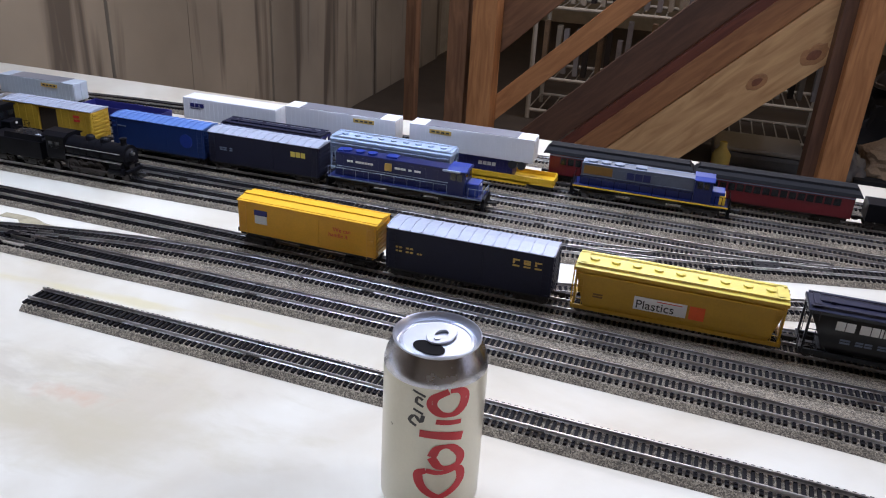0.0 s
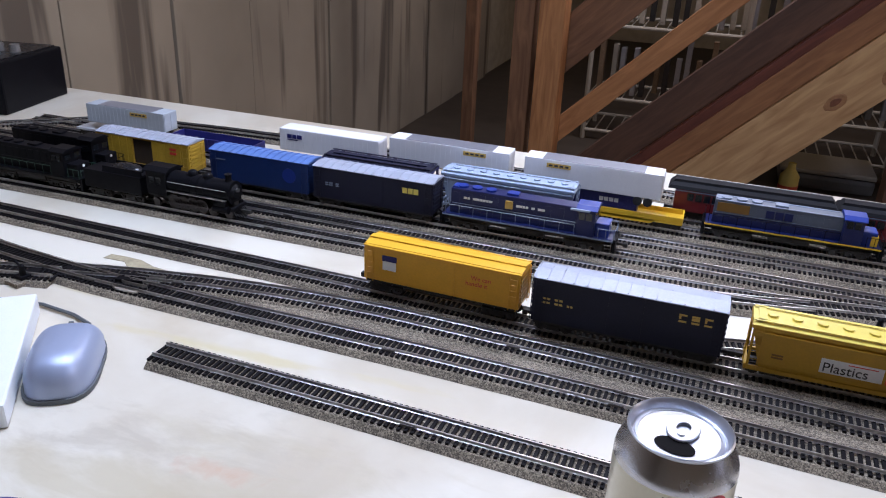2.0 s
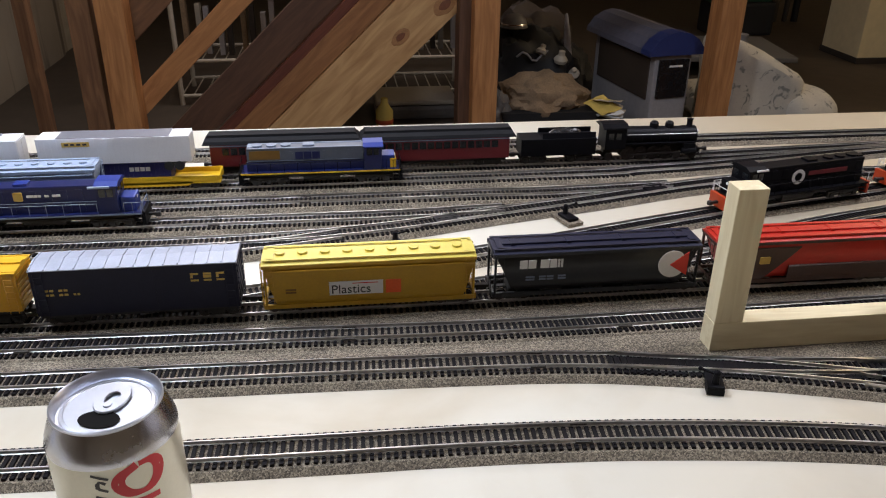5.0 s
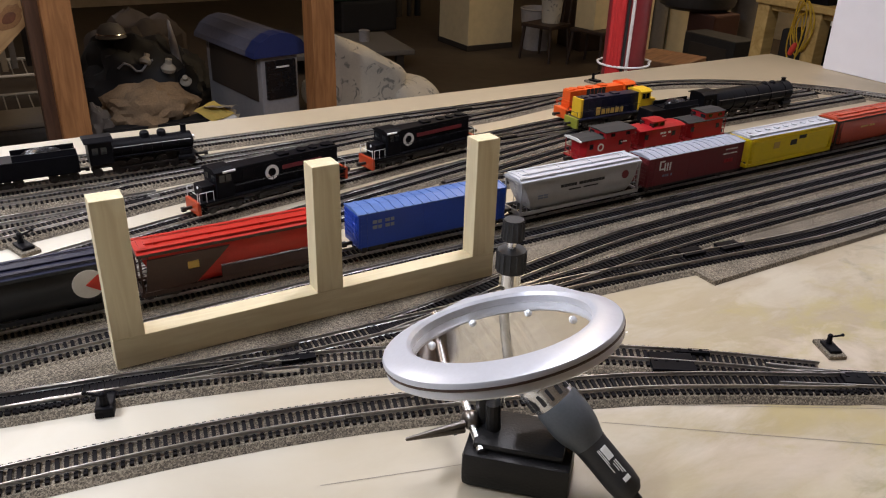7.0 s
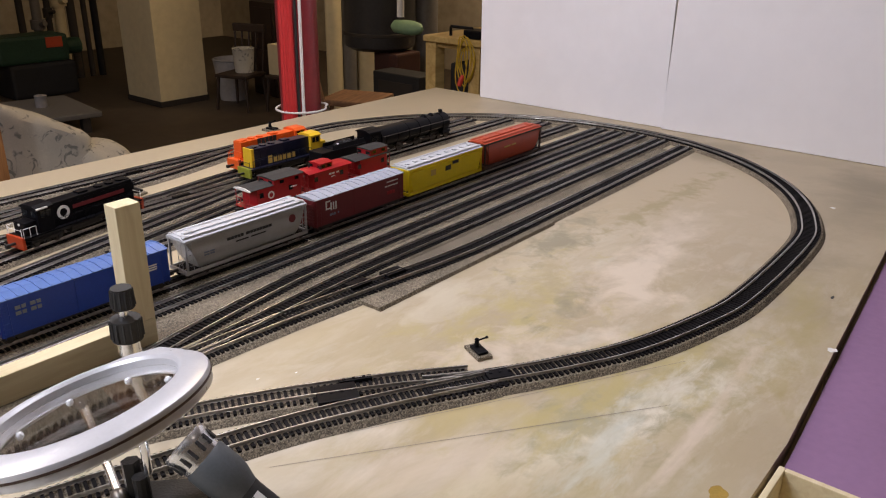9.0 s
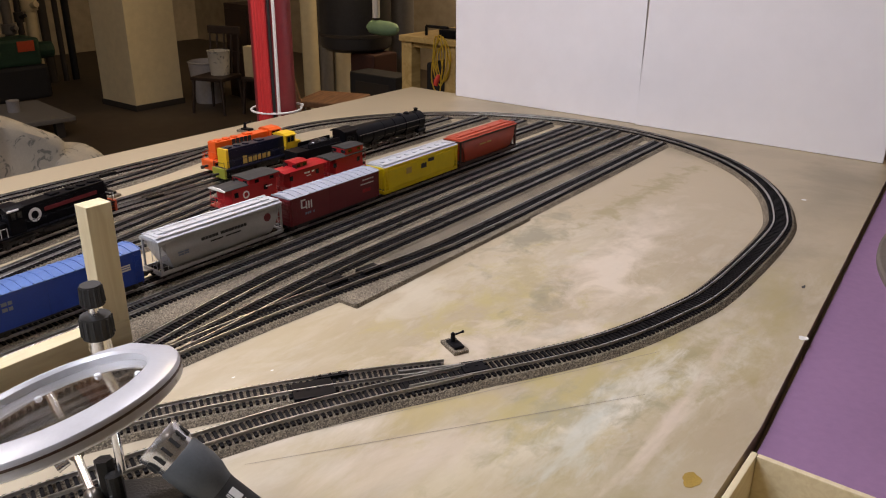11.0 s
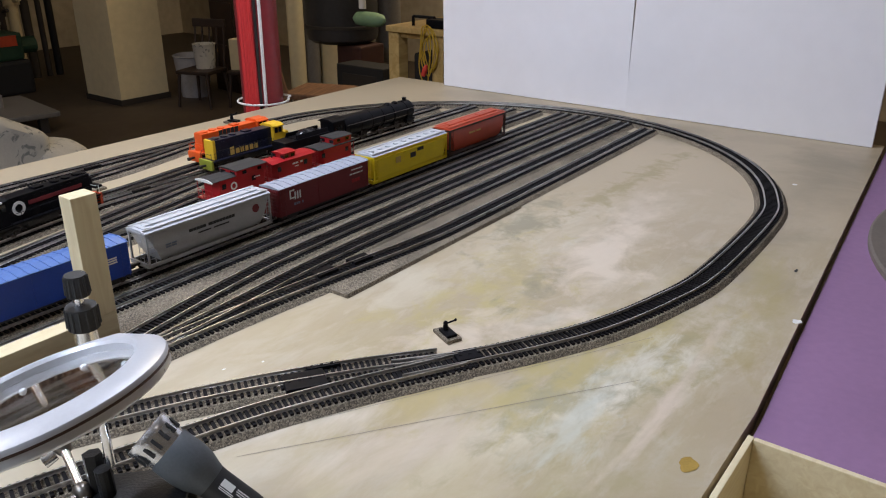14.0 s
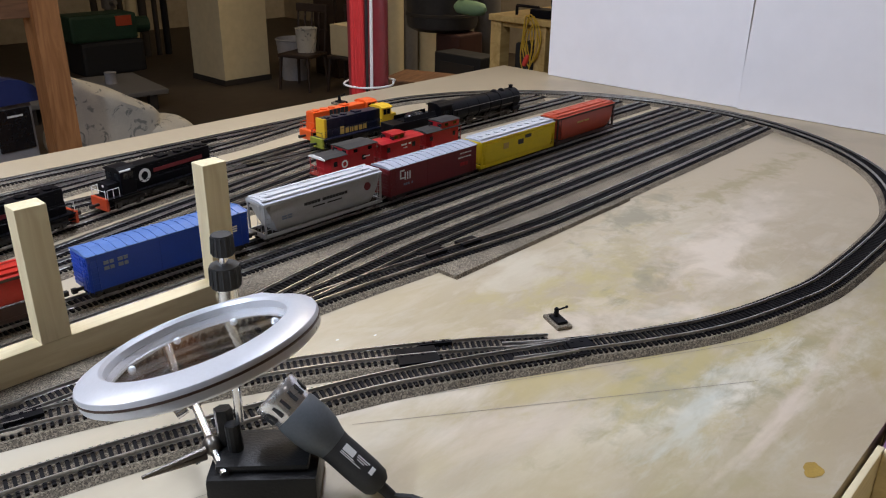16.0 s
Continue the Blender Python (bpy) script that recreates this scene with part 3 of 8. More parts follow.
box(bm, -1.55, 5.2, 6.45, 6.6, 0, 2.25)
structure("wall_north", bm, M_WALL, "dim tan basement wall behind the stored things", "wall")
bm = bmesh.new()
box(bm, -1.55, 5.2, -2.4, -2.25, 0, 2.25)
structure("wall_south", bm, M_WALL, "plain tan basement wall", "wall")
bm = bmesh.new()
box(bm, 5.05, 5.2, -2.25, 6.45, 0, 2.25)
structure("wall_east", bm, M_WALL, "plain tan basement wall beside the bench", "wall")
bm = bmesh.new()
box(bm, -1.55, -1.42, 4.7, 6.45, 0, 2.25)
structure("wall_west_far", bm, M_WALL, "dim tan basement wall beyond the stairs", "wall")

# upright panels over the concrete
WEST = bpy.data.objects["wall_west"]
ys = [-2.2, -1.1, 0.2, 0.9, 1.40, 1.766, 2.116, 2.61, 3.10, 3.60, 4.02, 4.6]
for k, (ya, yb) in enumerate(zip(ys, ys[1:])):
    bm = bmesh.new()
    box(bm, -1.4195, -1.40 + 0.004 * (k % 2), ya + 0.004, yb - 0.004, 0.0, 2.25, 0.002)
    part("panel", bm, M_CONC, WEST)

# ---- the layout table ----
tab = thing("layout_table", "large plywood train table painted cream, stained with old scenery paint", "table", (0, 0, 0))
bm = bmesh.new()
vs = [bm.verts.new((x_, y_, T - 0.019)) for x_, y_ in ((-1.36, 0.066), (0.95, 0.068), (1.93, 0.130), (1.93, 1.245), (-1.36, 1.245))]
ext = bmesh.ops.extrude_face_region(bm, geom=[bm.faces.new(vs)])
for v in ext["geom"]:
    if isinstance(v, bmesh.types.BMVert):
        v.co.z = T
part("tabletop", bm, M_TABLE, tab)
for nm, d in (("apron", (-1.3, 1.9, 1.19, 1.228)), ("apron", (-1.3, 1.9, 0.150, 0.188))):
    bm = bmesh.new()
    box(bm, d[0], d[1], d[2], d[3], T - 0.109, T - 0.0195, 0.002)
    part(nm, bm, M_PINE, tab)
for lx in (-1.25, 0.3, 1.8):
    for ly in (0.235, 1.15):
        bm = bmesh.new()
        box(bm, lx - 0.04, lx + 0.04, ly - 0.036, ly + 0.036, 0, T - 0.0195, 0.003)
        part("leg", bm, M_PINE, tab)

# ---- tracks ----


def spline(pts, step):
    """Points at even steps along a smooth line through the given places."""
    P = [Vector((*p, 0)) for p in pts]
    P = [2 * P[0] - P[1]] + P + [2 * P[-1] - P[-2]]
    fine = []
    for i in range(1, len(P) - 2):
        a, b, c, d = P[i - 1:i + 3]
        n = max(4, int((c - b).length / 0.0008))
        for k in range(n):
            t = k / n
            fine.append(0.5 * ((2 * b) + (c - a) * t + (2 * a - 5 * b + 4 * c - d) * t * t + (3 * b - a - 3 * c + d) * t ** 3))
    fine.append(P[-2])
    out, acc = [fine[0]], 0.0
    for p, q in zip(fine, fine[1:]):
        acc += (q - p).length
        if acc >= step:
            out.append(q)
            acc = 0.0
    return out


def dirs(path):
    n = len(path)
    return [(path[min(i + 1, n - 1)] - path[max(i - 1, 0)]).normalized() for i in range(n)]


def sweep(bm, path, prof):
    """A closed outline of (side, height), carried along a path on the ground."""
    rows = []
    for p, d in zip(path, dirs(path)):
        s = Vector((-d.y, d.x, 0))
        rows.append([bm.verts.new(p + s * u + Vector((0, 0, v))) for u, v in prof])
    n = len(prof)
    for a, b in zip(rows, rows[1:]):
        for i in range(n):
            j = (i + 1) % n
            bm.faces.new((a[i], a[j], b[j], b[i]))
    bm.faces.new(rows[0][::-1])
    bm.faces.new(rows[-1])


bm = bmesh.new()
box(bm, -0.00135, 0.00135, -0.0150, 0.0150, 0, 0.0020)
for sy in (-0.0095, 0.0095):
    box(bm, -0.0009, 0.0009, sy - 0.0026, sy + 0.0026, 0.0020, 0.0025)
TIE_ME = finish("tie", bm, M_TIE)
TIE_V = [v.co.copy() for v in TIE_ME.vertices]
TIE_F = [tuple(p.vertices) for p in TIE_ME.polygons]
TIE_STEP = 0.0050
N_TRACK = 0


def track(label, pts, single=None, bed=True, joints=()):
    """One line of track: ballast bed, two rails and ties; single is the stretch of x whose ties are pieces of their own."""
    global N_TRACK
    N_TRACK += 1
    hb = 0.0044 + 0.0002 * (N_TRACK % 5)
    tr = thing("model_track", label, "model track", (0, 0, 0), group="layout tracks")
    line = spline(pts, 0.012)
    if bed:
        bm = bmesh.new()
        w = 0.0210 + 0.0005 * (N_TRACK % 3)
        sweep(bm, [p + Vector((0, 0, T)) for p in line], [(-w, 0.0002), (-w + 0.0045, hb), (w - 0.0045, hb), (w, 0.0002)])
        part("roadbed", bm, M_CORK, tr)
    for s in (-0.00885, 0.00885):
        bm = bmesh.new()
        sweep(bm, [p + Vector((0, 0, T)) for p in line],
              [(s - 0.0011, hb + 0.0021), (s - 0.0011, hb + 0.0026), (s - 0.0004, hb + 0.0029), (s - 0.0004, 0.0086), (s - 0.0005, 0.0088), (s - 0.0005, 0.0100),
               (s + 0.0005, 0.0100), (s + 0.0005, 0.0088), (s + 0.0004, 0.0086), (s + 0.0004, hb + 0.0029), (s + 0.0011, hb + 0.0026), (s + 0.0011, hb + 0.0021)])
        part("rail", bm, M_RAIL, tr)
    tl = spline(pts, TIE_STEP)
    V, F = [], []
    count = 0
    for p, d in zip(tl, dirs(tl)):
        a = math.atan2(d.y, d.x) + random.uniform(-0.012, 0.012)
        m = Matrix.Translation(p + Vector((0, 0, T + hb))) @ Matrix.Rotation(a, 4, "Z")
        if single and single[0] < p.x < single[1] and count < 300:
            mesh_part("tie", TIE_ME, tr, m)
            count += 1
        else:
            o = len(V)
            V += [m @ v for v in TIE_V]
            F += [tuple(i + o for i in f) for f in TIE_F]
    if V:
        me = bpy.data.meshes.new("tie_run")
        me.from_pydata(V, [], F)
        me.materials.append(M_TIE)
        o = new("tie_run", me)
        o.parent = tr
        tagged(o, kind="stuff")
    for jx in joints:
        i = min(range(len(tl)), key=lambda q: abs(tl[q].x - jx))
        p, d = tl[i], dirs(tl)[i]
        bm = bmesh.new()
        for sy in (-0.0095, 0.0095):
            box(bm, -0.006, 0.006, sy - 0.0013, sy + 0.0013, 0.0022, 0.0040)
        o = part("rail_joiner", bm, M_JOINT, tr)
        o.matrix_basis = Matrix.Translation(p + Vector((0, 0, T + hb))) @ Matrix.Rotation(math.atan2(d.y, d.x), 4, "Z")
    return tr, line


def frog(parent, x, y, rz, lx=0.028, ly=0.016):
    """The black plastic crossing of a turnout, with its rail ends."""
    bm = bmesh.new()
    box(bm, -lx / 2, lx / 2, -ly / 2, ly / 2, 0.0055, 0.0097, 0.0005)
    for i in range(3):
        box(bm, -lx / 2 + 0.003 + 0.009 * i, -lx / 2 + 0.006 + 0.009 * i, -0.0012, 0.0012, 0.0090, 0.0103, 0.0003)
    o = part("frog", bm, M_BLACK, parent, "black plastic crossing of a turnout")
    o.matrix_basis = pose(x, y, T, 0, 0, rz)


def bent(pts, a, b):
    """The line leans a little: a is added at its far left, b at its right."""
    return [(x, y + a + (b - a) * min(1, max(0, (x + 0.30) / 0.55))) for x, y in pts]


Y_B, Y_C, Y_D = 0.604, 0.650, 0.6965
Y_E, Y_F, Y_G, Y_H, Y_I, Y_J, Y_L = 0.800, 0.843, 0.893, 0.945, 0.998, 1.043, 1.124
CX, CY, CR = 1.355, 0.655, 0.469
stub, _ = track("front siding of black-tied track, its end open on the cream table",
                bent([(-0.476, 0.519), (-0.25, 0.514), (0.0, 0.511), (0.16, 0.510), (0.28, 0.503), (0.40, 0.486), (0.50, 0.463), (0.60, 0.431), (0.70, 0.395), (0.78, 0.356), (0.83, 0.328), (0.872, 0.3055)], 0.005, -0.0075),
                single=(-0.48, 0.62), joints=(-0.24, 0.0, 0.22, 0.5))
main_b, _ = track("main line of black-tied track on grey ballast bed",
                  bent([(-1.1, 0.74), (-0.95, 0.66), (-0.80, 0.625), (-0.65, 0.608), (-0.5, Y_B), (-0.2, Y_B), (0.15, 0.600), (0.27, 0.592), (0.36, 0.575), (0.45, 0.551), (0.54, 0.522), (0.64, 0.478), (0.72, 0.433), (0.80, 0.378), (0.86, 0.330)], 0.0065, -0.007),
                  single=(-0.50, 0.56), joints=(-0.62, -0.3, -0.1, 0.21))
yard3, _ = track("yard track that runs on from the main line turnout", [(0.56, 0.5485), (0.64, 0.560), (0.74, 0.580), (0.86, 0.598), (0.96, 0.605), (1.3, 0.611), (1.797, 0.613)], joints=(0.62, 1.0, 1.12))
yard2, _ = track("second yard track beside the bare table", [(0.64, 0.5455), (0.78, 0.549), (0.92, 0.559), (1.04, 0.562), (1.2, 0.562), (1.789, 0.564)], joints=(1.16,))
yard1, _ = track("outer yard track along the bare table", [(0.27, 0.5850), (0.34, 0.5715), (0.42, 0.560), (0.50, 0.552), (0.61, 0.546), (0.78, 0.538), (0.94, 0.522), (1.06, 0.508), (1.2, 0.504), (1.772, 0.508)], joints=(1.2,))
sid_c, _ = track("siding beside the freight train", [(-0.66, 0.615), (-0.57, 0.636), (-0.47, 0.653), (-0.36, 0.661), (-0.25, 0.660), (0.0, 0.651), (0.2, 0.644), (0.4, 0.645), (0.7, 0.650), (1.1, 0.654), (1.800, 0.657)], single=(-0.6, 0.35), joints=(-0.54, -0.2, 0.06, 0.3, 1.03))
train_d, _ = track("track under the long freight train", [(-1.12, 0.72), (-0.8, 0.710), (-0.45, 0.7055), (-0.28, 0.7010), (-0.10, Y_D), (0.6, Y_D), (1.3, Y_D), (1.797, Y_D)], joints=(-0.58,))
tr_e, _ = track("yard track under the black steam engine", [(-1.12, 0.79), (-0.8, 0.797), (-0.5, Y_E), (-0.2, 0.806), (-0.02, 0.828), (0.06, 0.845)], joints=(-0.53,))
tr_f, _ = track("yard track on worn grey ballast", [(-1.12, Y_F), (-0.4, Y_F), (-0.05, 0.842), (0.10, 0.856), (0.22, 0.884), (0.36, 0.916), (0.49, 0.948), (0.62, 0.967), (0.80, 0.972), (0.95, 0.976), (1.1, 0.991), (1.3, 0.995), (1.640, 0.995)], joints=(-0.53, -0.25, 0.15))
tr_g, _ = track("yard track under the blue engine and boxcars", [(-1.12, Y_G), (-0.2, Y_G), (0.1, 0.890), (0.25, 0.897)], joints=(-0.08,))
tr_h, _ = track("yard track under the light blue hopper", [(-1.12, Y_H), (0.1, Y_H), (0.3, 0.942), (0.47, 0.950)], joints=(0.02,))
tr_i, _ = track("yard track under the piggyback cars", [(-1.12, Y_I), (0.25, Y_I), (0.45, 1.006), (0.6, 1.022), (0.8, 1.053), (0.9, 1.066)])
tr_j, _ = track("yard track under the red coaches", [(-1.12, Y_J), (0.35, Y_J), (0.55, 1.052), (0.8, 1.066), (1.0, 1.072), (1.12, 1.092), (1.24, 1.118)])
loop_pts = [(-0.80 + 0.469 * math.cos(math.radians(a)), CY + 0.469 * math.sin(math.radians(a))) for a in range(200, 95, -15)]
loop_pts += [(-0.6, Y_L), (0.2, Y_L), (0.9, Y_L), (1.2, Y_L)]
loop_pts += [(CX + CR * math.cos(math.radians(a)), CY + CR * math.sin(math.radians(a))) for a in range(84, -95, -12)]
loop_pts += [(1.19, 0.187), (1.09, 0.203), (1.00, 0.230), (0.93, 0.265), (0.865, 0.304), (0.815, 0.335)]
loop, _ = track("wide return loop of track round the table end", loop_pts, joints=(1.255, 0.89))
tr_dg, _ = track("slanting lead track under the black engines", [(-0.12, 0.708), (0.05, 0.748), (0.2, 0.790), (0.30, 0.815), (0.49, 0.865), (0.68, 0.905), (0.88, 0.942), (1.0, 0.948), (1.15, 0.948), (1.685, 0.946)])
tr_r, _ = track("yard track under the red engine and cabooses", [(0.12, 0.714), (0.30, 0.738), (0.5, 0.772), (0.7, 0.804), (0.85, 0.813), (1.1, 0.812), (1.765, 0.812)])
tr_q, _ = track("slanting ladder track between the black engines and the cabooses", [(0.36, 0.752), (0.50, 0.795), (0.62, 0.830), (0.74, 0.857), (0.82, 0.874), (0.91, 0.892), (1.02, 0.915), (1.12, 0.936), (1.20, 0.945)])
tr_s, _ = track("yard track under the large black steam engine", [(0.80, 0.824), (0.95, 0.855), (1.1, 0.880), (1.3, 0.889), (1.735, 0.887)])
tr_k, _ = track("short yard track at the loop end", [(0.96, 0.709), (1.14, 0.742), (1.34, 0.757), (1.780, 0.758)])
branch, _ = track("short branch track that leaves the main line", [(-0.92, 0.44), (-0.82, 0.525), (-0.74, 0.580), (-0.66, 0.603)])
for par, fx, fy, rz in ((main_b, 0.488, 0.541, -12), (sid_c, -0.585, 0.622, 12), (tr_f, 0.175, 0.872, 12), (tr_f, 0.44, 0.938, 14), (yard1, 0.93, 0.535, -5), (yard1, 0.98, 0.528, -5),
                         (yard2, 0.70, 0.556, 3), (tr_e, -0.06, 0.826, 8), (loop, 1.0, 1.118, 3), (tr_dg, 0.98, 0.958, 3)):
    frog(par, fx, fy, rz)
frog(stub, 0.7565, 0.3890, -33, 0.036, 0.026)
frog(stub, 0.7830, 0.3930, -33, 0.030, 0.006)
frog(loop, 0.8735, 0.3020, -34, 0.022, 0.018)
bm = bmesh.new()
box(bm, -0.029, 0.029, -0.0009, 0.0009, 0.0070, 0.0104, 0.0003)
o = part("stock_rail", bm, M_RAIL, stub, "pale bright strip of rail")
o.matrix_basis = pose(0.8460, 0.3310, T, 0, 0, -39.5)


def guard_rail(parent, x, y, rz, side, ln=0.030):
    """A short bent check rail inside one rail of a turnout, with the black strip under it."""
    o = part("guard_rail", guard_mesh(ln), M_RAIL, parent)
    o.matrix_basis = pose(x, y, T, 0, 0, rz) @ Matrix.Translation((0, side * 0.0068, 0))


def guard_mesh(ln):
    bm = bmesh.new()
    h_ = ln / 2
    sweep(bm, [Vector((-h_, 0.0012, 0)), Vector((-h_ + 0.005, 0, 0)), Vector((h_ - 0.005, 0, 0)), Vector((h_, 0.0012, 0))], [(-0.0004, 0.006), (-0.0004, 0.0099), (0.0004, 0.0099), (0.0004, 0.006)])
    return bm


for par, fx, fy, rz in ((main_b, 0.47, 0.532, -20), (yard2, 0.73, 0.5475, 2), (sid_c, -0.57, 0.626, 10), (main_b, -0.575, 0.605, 0), (tr_f, 0.20, 0.879, 12), (yard3, 0.66, 0.564, 12), (yard1, 0.48, 0.5535, -7)):
    for sd in (-1, 1):
        guard_rail(par, fx, fy, rz, sd)
# ballast spread between the front yard tracks
fill = thing("ballast_bed", "thin spread of grey-brown ballast between the yard tracks", "ballast bed", (0, 0, 0))
bm = bmesh.new()
low_ = [(-0.47, 0.612), (-0.30, 0.604), (-0.05, 0.598), (0.20, 0.585), (0.34, 0.566), (0.50, 0.545), (0.78, 0.532), (1.06, 0.502), (1.74, 0.500)]
top_ = [(1.74, 0.700), (0.9, 0.700), (0.3, 0.700), (-0.20, 0.700), (-0.355, 0.690), (-0.372, 0.664), (-0.45, 0.650)]
vs = [bm.verts.new((x_, y_, T + 0.0001)) for x_, y_ in low_ + top_]
ext = bmesh.ops.extrude_face_region(bm, geom=[bm.faces.new(vs)])
for v in ext["geom"]:
    if isinstance(v, bmesh.types.BMVert):
        v.co.z = T + 0.0031
part("spread", bm, M_CORK, fill)
# pads of cork left beside the turnouts
pad = thing("roadbed_offcut", "square-ended patch of grey cork beside the yard turnout", "roadbed patch", (0, 0, 0))
bm = bmesh.new()
extrude(bm, [(0.478, T + 0.0002), (0.480, T + 0.0042), (0.525, T + 0.0042), (0.525, T + 0.0002)], 0.906, 1.26)
part("cork_patch", bm, M_CORK, pad)
smear = thing("glue_smear", "thin ragged smear of ochre glue beside the main line", "glue smear", (0, 0, 0))
bm = bmesh.new()
rg = random.Random(12)
up_ = [(-0.655 + 0.020 * i_, 0.672 + rg.uniform(-0.006, 0.006) - 0.010 * i_ / 10, T + 0.0006) for i_ in range(11)]
dn_ = [(x_ + rg.uniform(-0.006, 0.006), y_ - 0.010 - rg.uniform(0.0, 0.008), z_) for x_, y_, z_ in up_[::-1]]
vs = [bm.verts.new(p_) for p_ in up_ + dn_]
ext = bmesh.ops.extrude_face_region(bm, geom=[bm.faces.new(vs)])
for v in ext["geom"]:
    if isinstance(v, bmesh.types.BMVert):
        v.co.z = T + 0.0001
bmesh.ops.recalc_face_normals(bm, faces=bm.faces[:])
part("smear", bm, M_SMEAR, smear)


def switch_stand(x, y, rz, padded=True, size=1.0):
    st = thing("switch_stand", "small black plastic turnout lever" + (" on a grey cork pad" if padded else " beside the main line track"), "turnout lever", (x, y, T), rz, group="turnout levers")
    st.scale = (size, size, size)
    bm = bmesh.new()
    if padded:
        box(bm, -0.010, 0.010, -0.018, 0.018, 0.0002, 0.0045, 0.0008)
        part("pad", bm, M_CORK, st)
    else:
        box(bm, -0.0065, 0.0065, -0.013, 0.010, 0.0002, 0.0046)
        part("foot", bm, M_BLACK, st)
    bm = bmesh.new()
    box(bm, -0.0065, 0.0065, -0.013, 0.010, 0.0045, 0.008, 0.001)
    part("base", bm, M_BLACK, st)
    bm = bmesh.new()
    tube(bm, (0, 0.004, 0.008), (0, 0.004, 0.016), 0.0034, 0.0026)
    ball(bm, (0, 0.004, 0.0165), 0.003)
    part("housing", bm, M_BLACK, st)
    bm = bmesh.new()
    tube(bm, (0, 0.004, 0.0155), (0.012, 0.002, 0.0185), 0.0011)
    ball(bm, (0.0125, 0.002, 0.0187), 0.0019, 8)
    part("lever", bm, M_BLACK, st)


switch_stand(0.903, 0.3455, -25, size=0.80)
switch_stand(0.341, 0.550, 165, False)
switch_stand(0.312, 0.870, 20)
switch_stand(0.115, 0.818, 15)
switch_stand(1.346, 1.190, 5)
switch_stand(0.952, 1.034, 8)
switch_stand(-0.686, 0.589, 170)

# pencil lines, dabs and screw marks on the table top
mk = thing("pencil_line", "faint pencil line ruled across the table top", "pencil line", (0, 0, 0), group="pencil lines")
for (xa_, ya_), (xb_, yb_) in (((0.66, 0.363), (0.94, 0.164)), ((0.72, 0.355), (1.02, 0.185)), ((0.45, 0.40), (0.64, 0.345))):
    bm = bmesh.new()
    d_ = Vector((xb_ - xa_, yb_ - ya_, 0))
    s_ = Vector((-d_.y, d_.x, 0)).normalized() * 0.00024
    a_, b_ = Vector((xa_, ya_, T + 0.00025)), Vector((xb_, yb_, T + 0.00025))
    bm.faces.new([bm.verts.new(p_) for p_ in (a_ - s_, b_ - s_, b_ + s_, a_ + s_)])
    part("line", bm, M_PENCIL, mk)


def blot(x, y, r, material, label, seed, sq=0.8):
    """A flat dab with an uneven edge."""
    o = thing("paint_blot", label, "paint blot", (x, y, T + 0.0003), group="paint blots")
    rnd = random.Random(seed)
    ph = [rnd.uniform(0, 6.28) for _ in range(4)]
    bm = bmesh.new()
    bm.faces.new([bm.verts.new((r * math.cos(a) * (1 + 0.18 * math.sin(2 * a + ph[0]) + 0.12 * math.sin(5 * a + ph[1])), r * sq * math.sin(a) * (1 + 0.15 * math.sin(3 * a + ph[2]) + 0.08 * math.sin(7 * a + ph[3])), 0)) for a in [2 * math.pi * i / 36 for i in range(36)]])
    part("dab", bm, material, o)


blot(0.852, 0.088, 0.0085, M_SPOTOCH, "ochre drip on the table top", 1)
blot(0.781, 0.334, 0.0045, M_MASON, "yellow dab beside the roadbed", 3)
blot(1.266, 0.115, 0.0045, M_MARKK, "dark scuff on the table top", 4, 0.4)
blot(1.136, 0.082, 0.0055, M_MARKW, "chip of white paint at the table edge", 5)
blot(1.60, 0.20, 0.0045, M_MARKW, "white fleck on the table top", 6)
blot(0.735, 0.470, 0.0016, M_MARKW, "white speck on the table top", 7)
blot(0.765, 0.452, 0.0014, M_MARKW, "white speck on the table top", 8)

# ---- rolling stock: shared pieces ----
bm = bmesh.new()
tube(bm, (0, -0.0022, 0.0053), (0, 0.0, 0.0053), 0.0053, seg=16)
tube(bm, (0, 0.0, 0.0053), (0, 0.0006, 0.0053), 0.0062, seg=16)
WHEEL_ME = finish("wheel", bm, M_WHEEL, True)
bm = bmesh.new()
for s in (-1, 1):
    box(bm, -0.0165, 0.0165, s * 0.0120 - 0.0008, s * 0.0120 + 0.0008, 0.0065, 0.0090, 0.0004)
    box(bm, -0.006, 0.006, s * 0.0122 - 0.0010, s * 0.0122 + 0.0010, 0.0022, 0.0072, 0.0004)
    for a in (-0.0115, 0.0115):
        box(bm, a - 0.0026, a + 0.0026, s * 0.0122 - 0.0012, s * 0.0122 + 0.0012, 0.0036, 0.0072, 0.0004)
        tube(bm, (a, s * 0.0132, 0.0053), (a, s * 0.0142, 0.0053), 0.0015, seg=8)
box(bm, -0.004, 0.004, -0.0115, 0.0115, 0.0062, 0.0105)
for a in (-0.0115, 0.0115):
    tube(bm, (a, -0.0115, 0.0053), (a, 0.0115, 0.0053), 0.0010, seg=6)
TRUCK_ME = finish("truck", bm, M_TRUCK)
bm = bmesh.new()
box(bm, 0, 0.009, -0.0016, 0.0016, 0.0082, 0.0112, 0.0004)
box(bm, 0.0075, 0.0125, -0.0026, 0.0026, 0.0070, 0.0118, 0.0006)
COUPLER_ME = finish("coupler", bm, M_TRUCK)


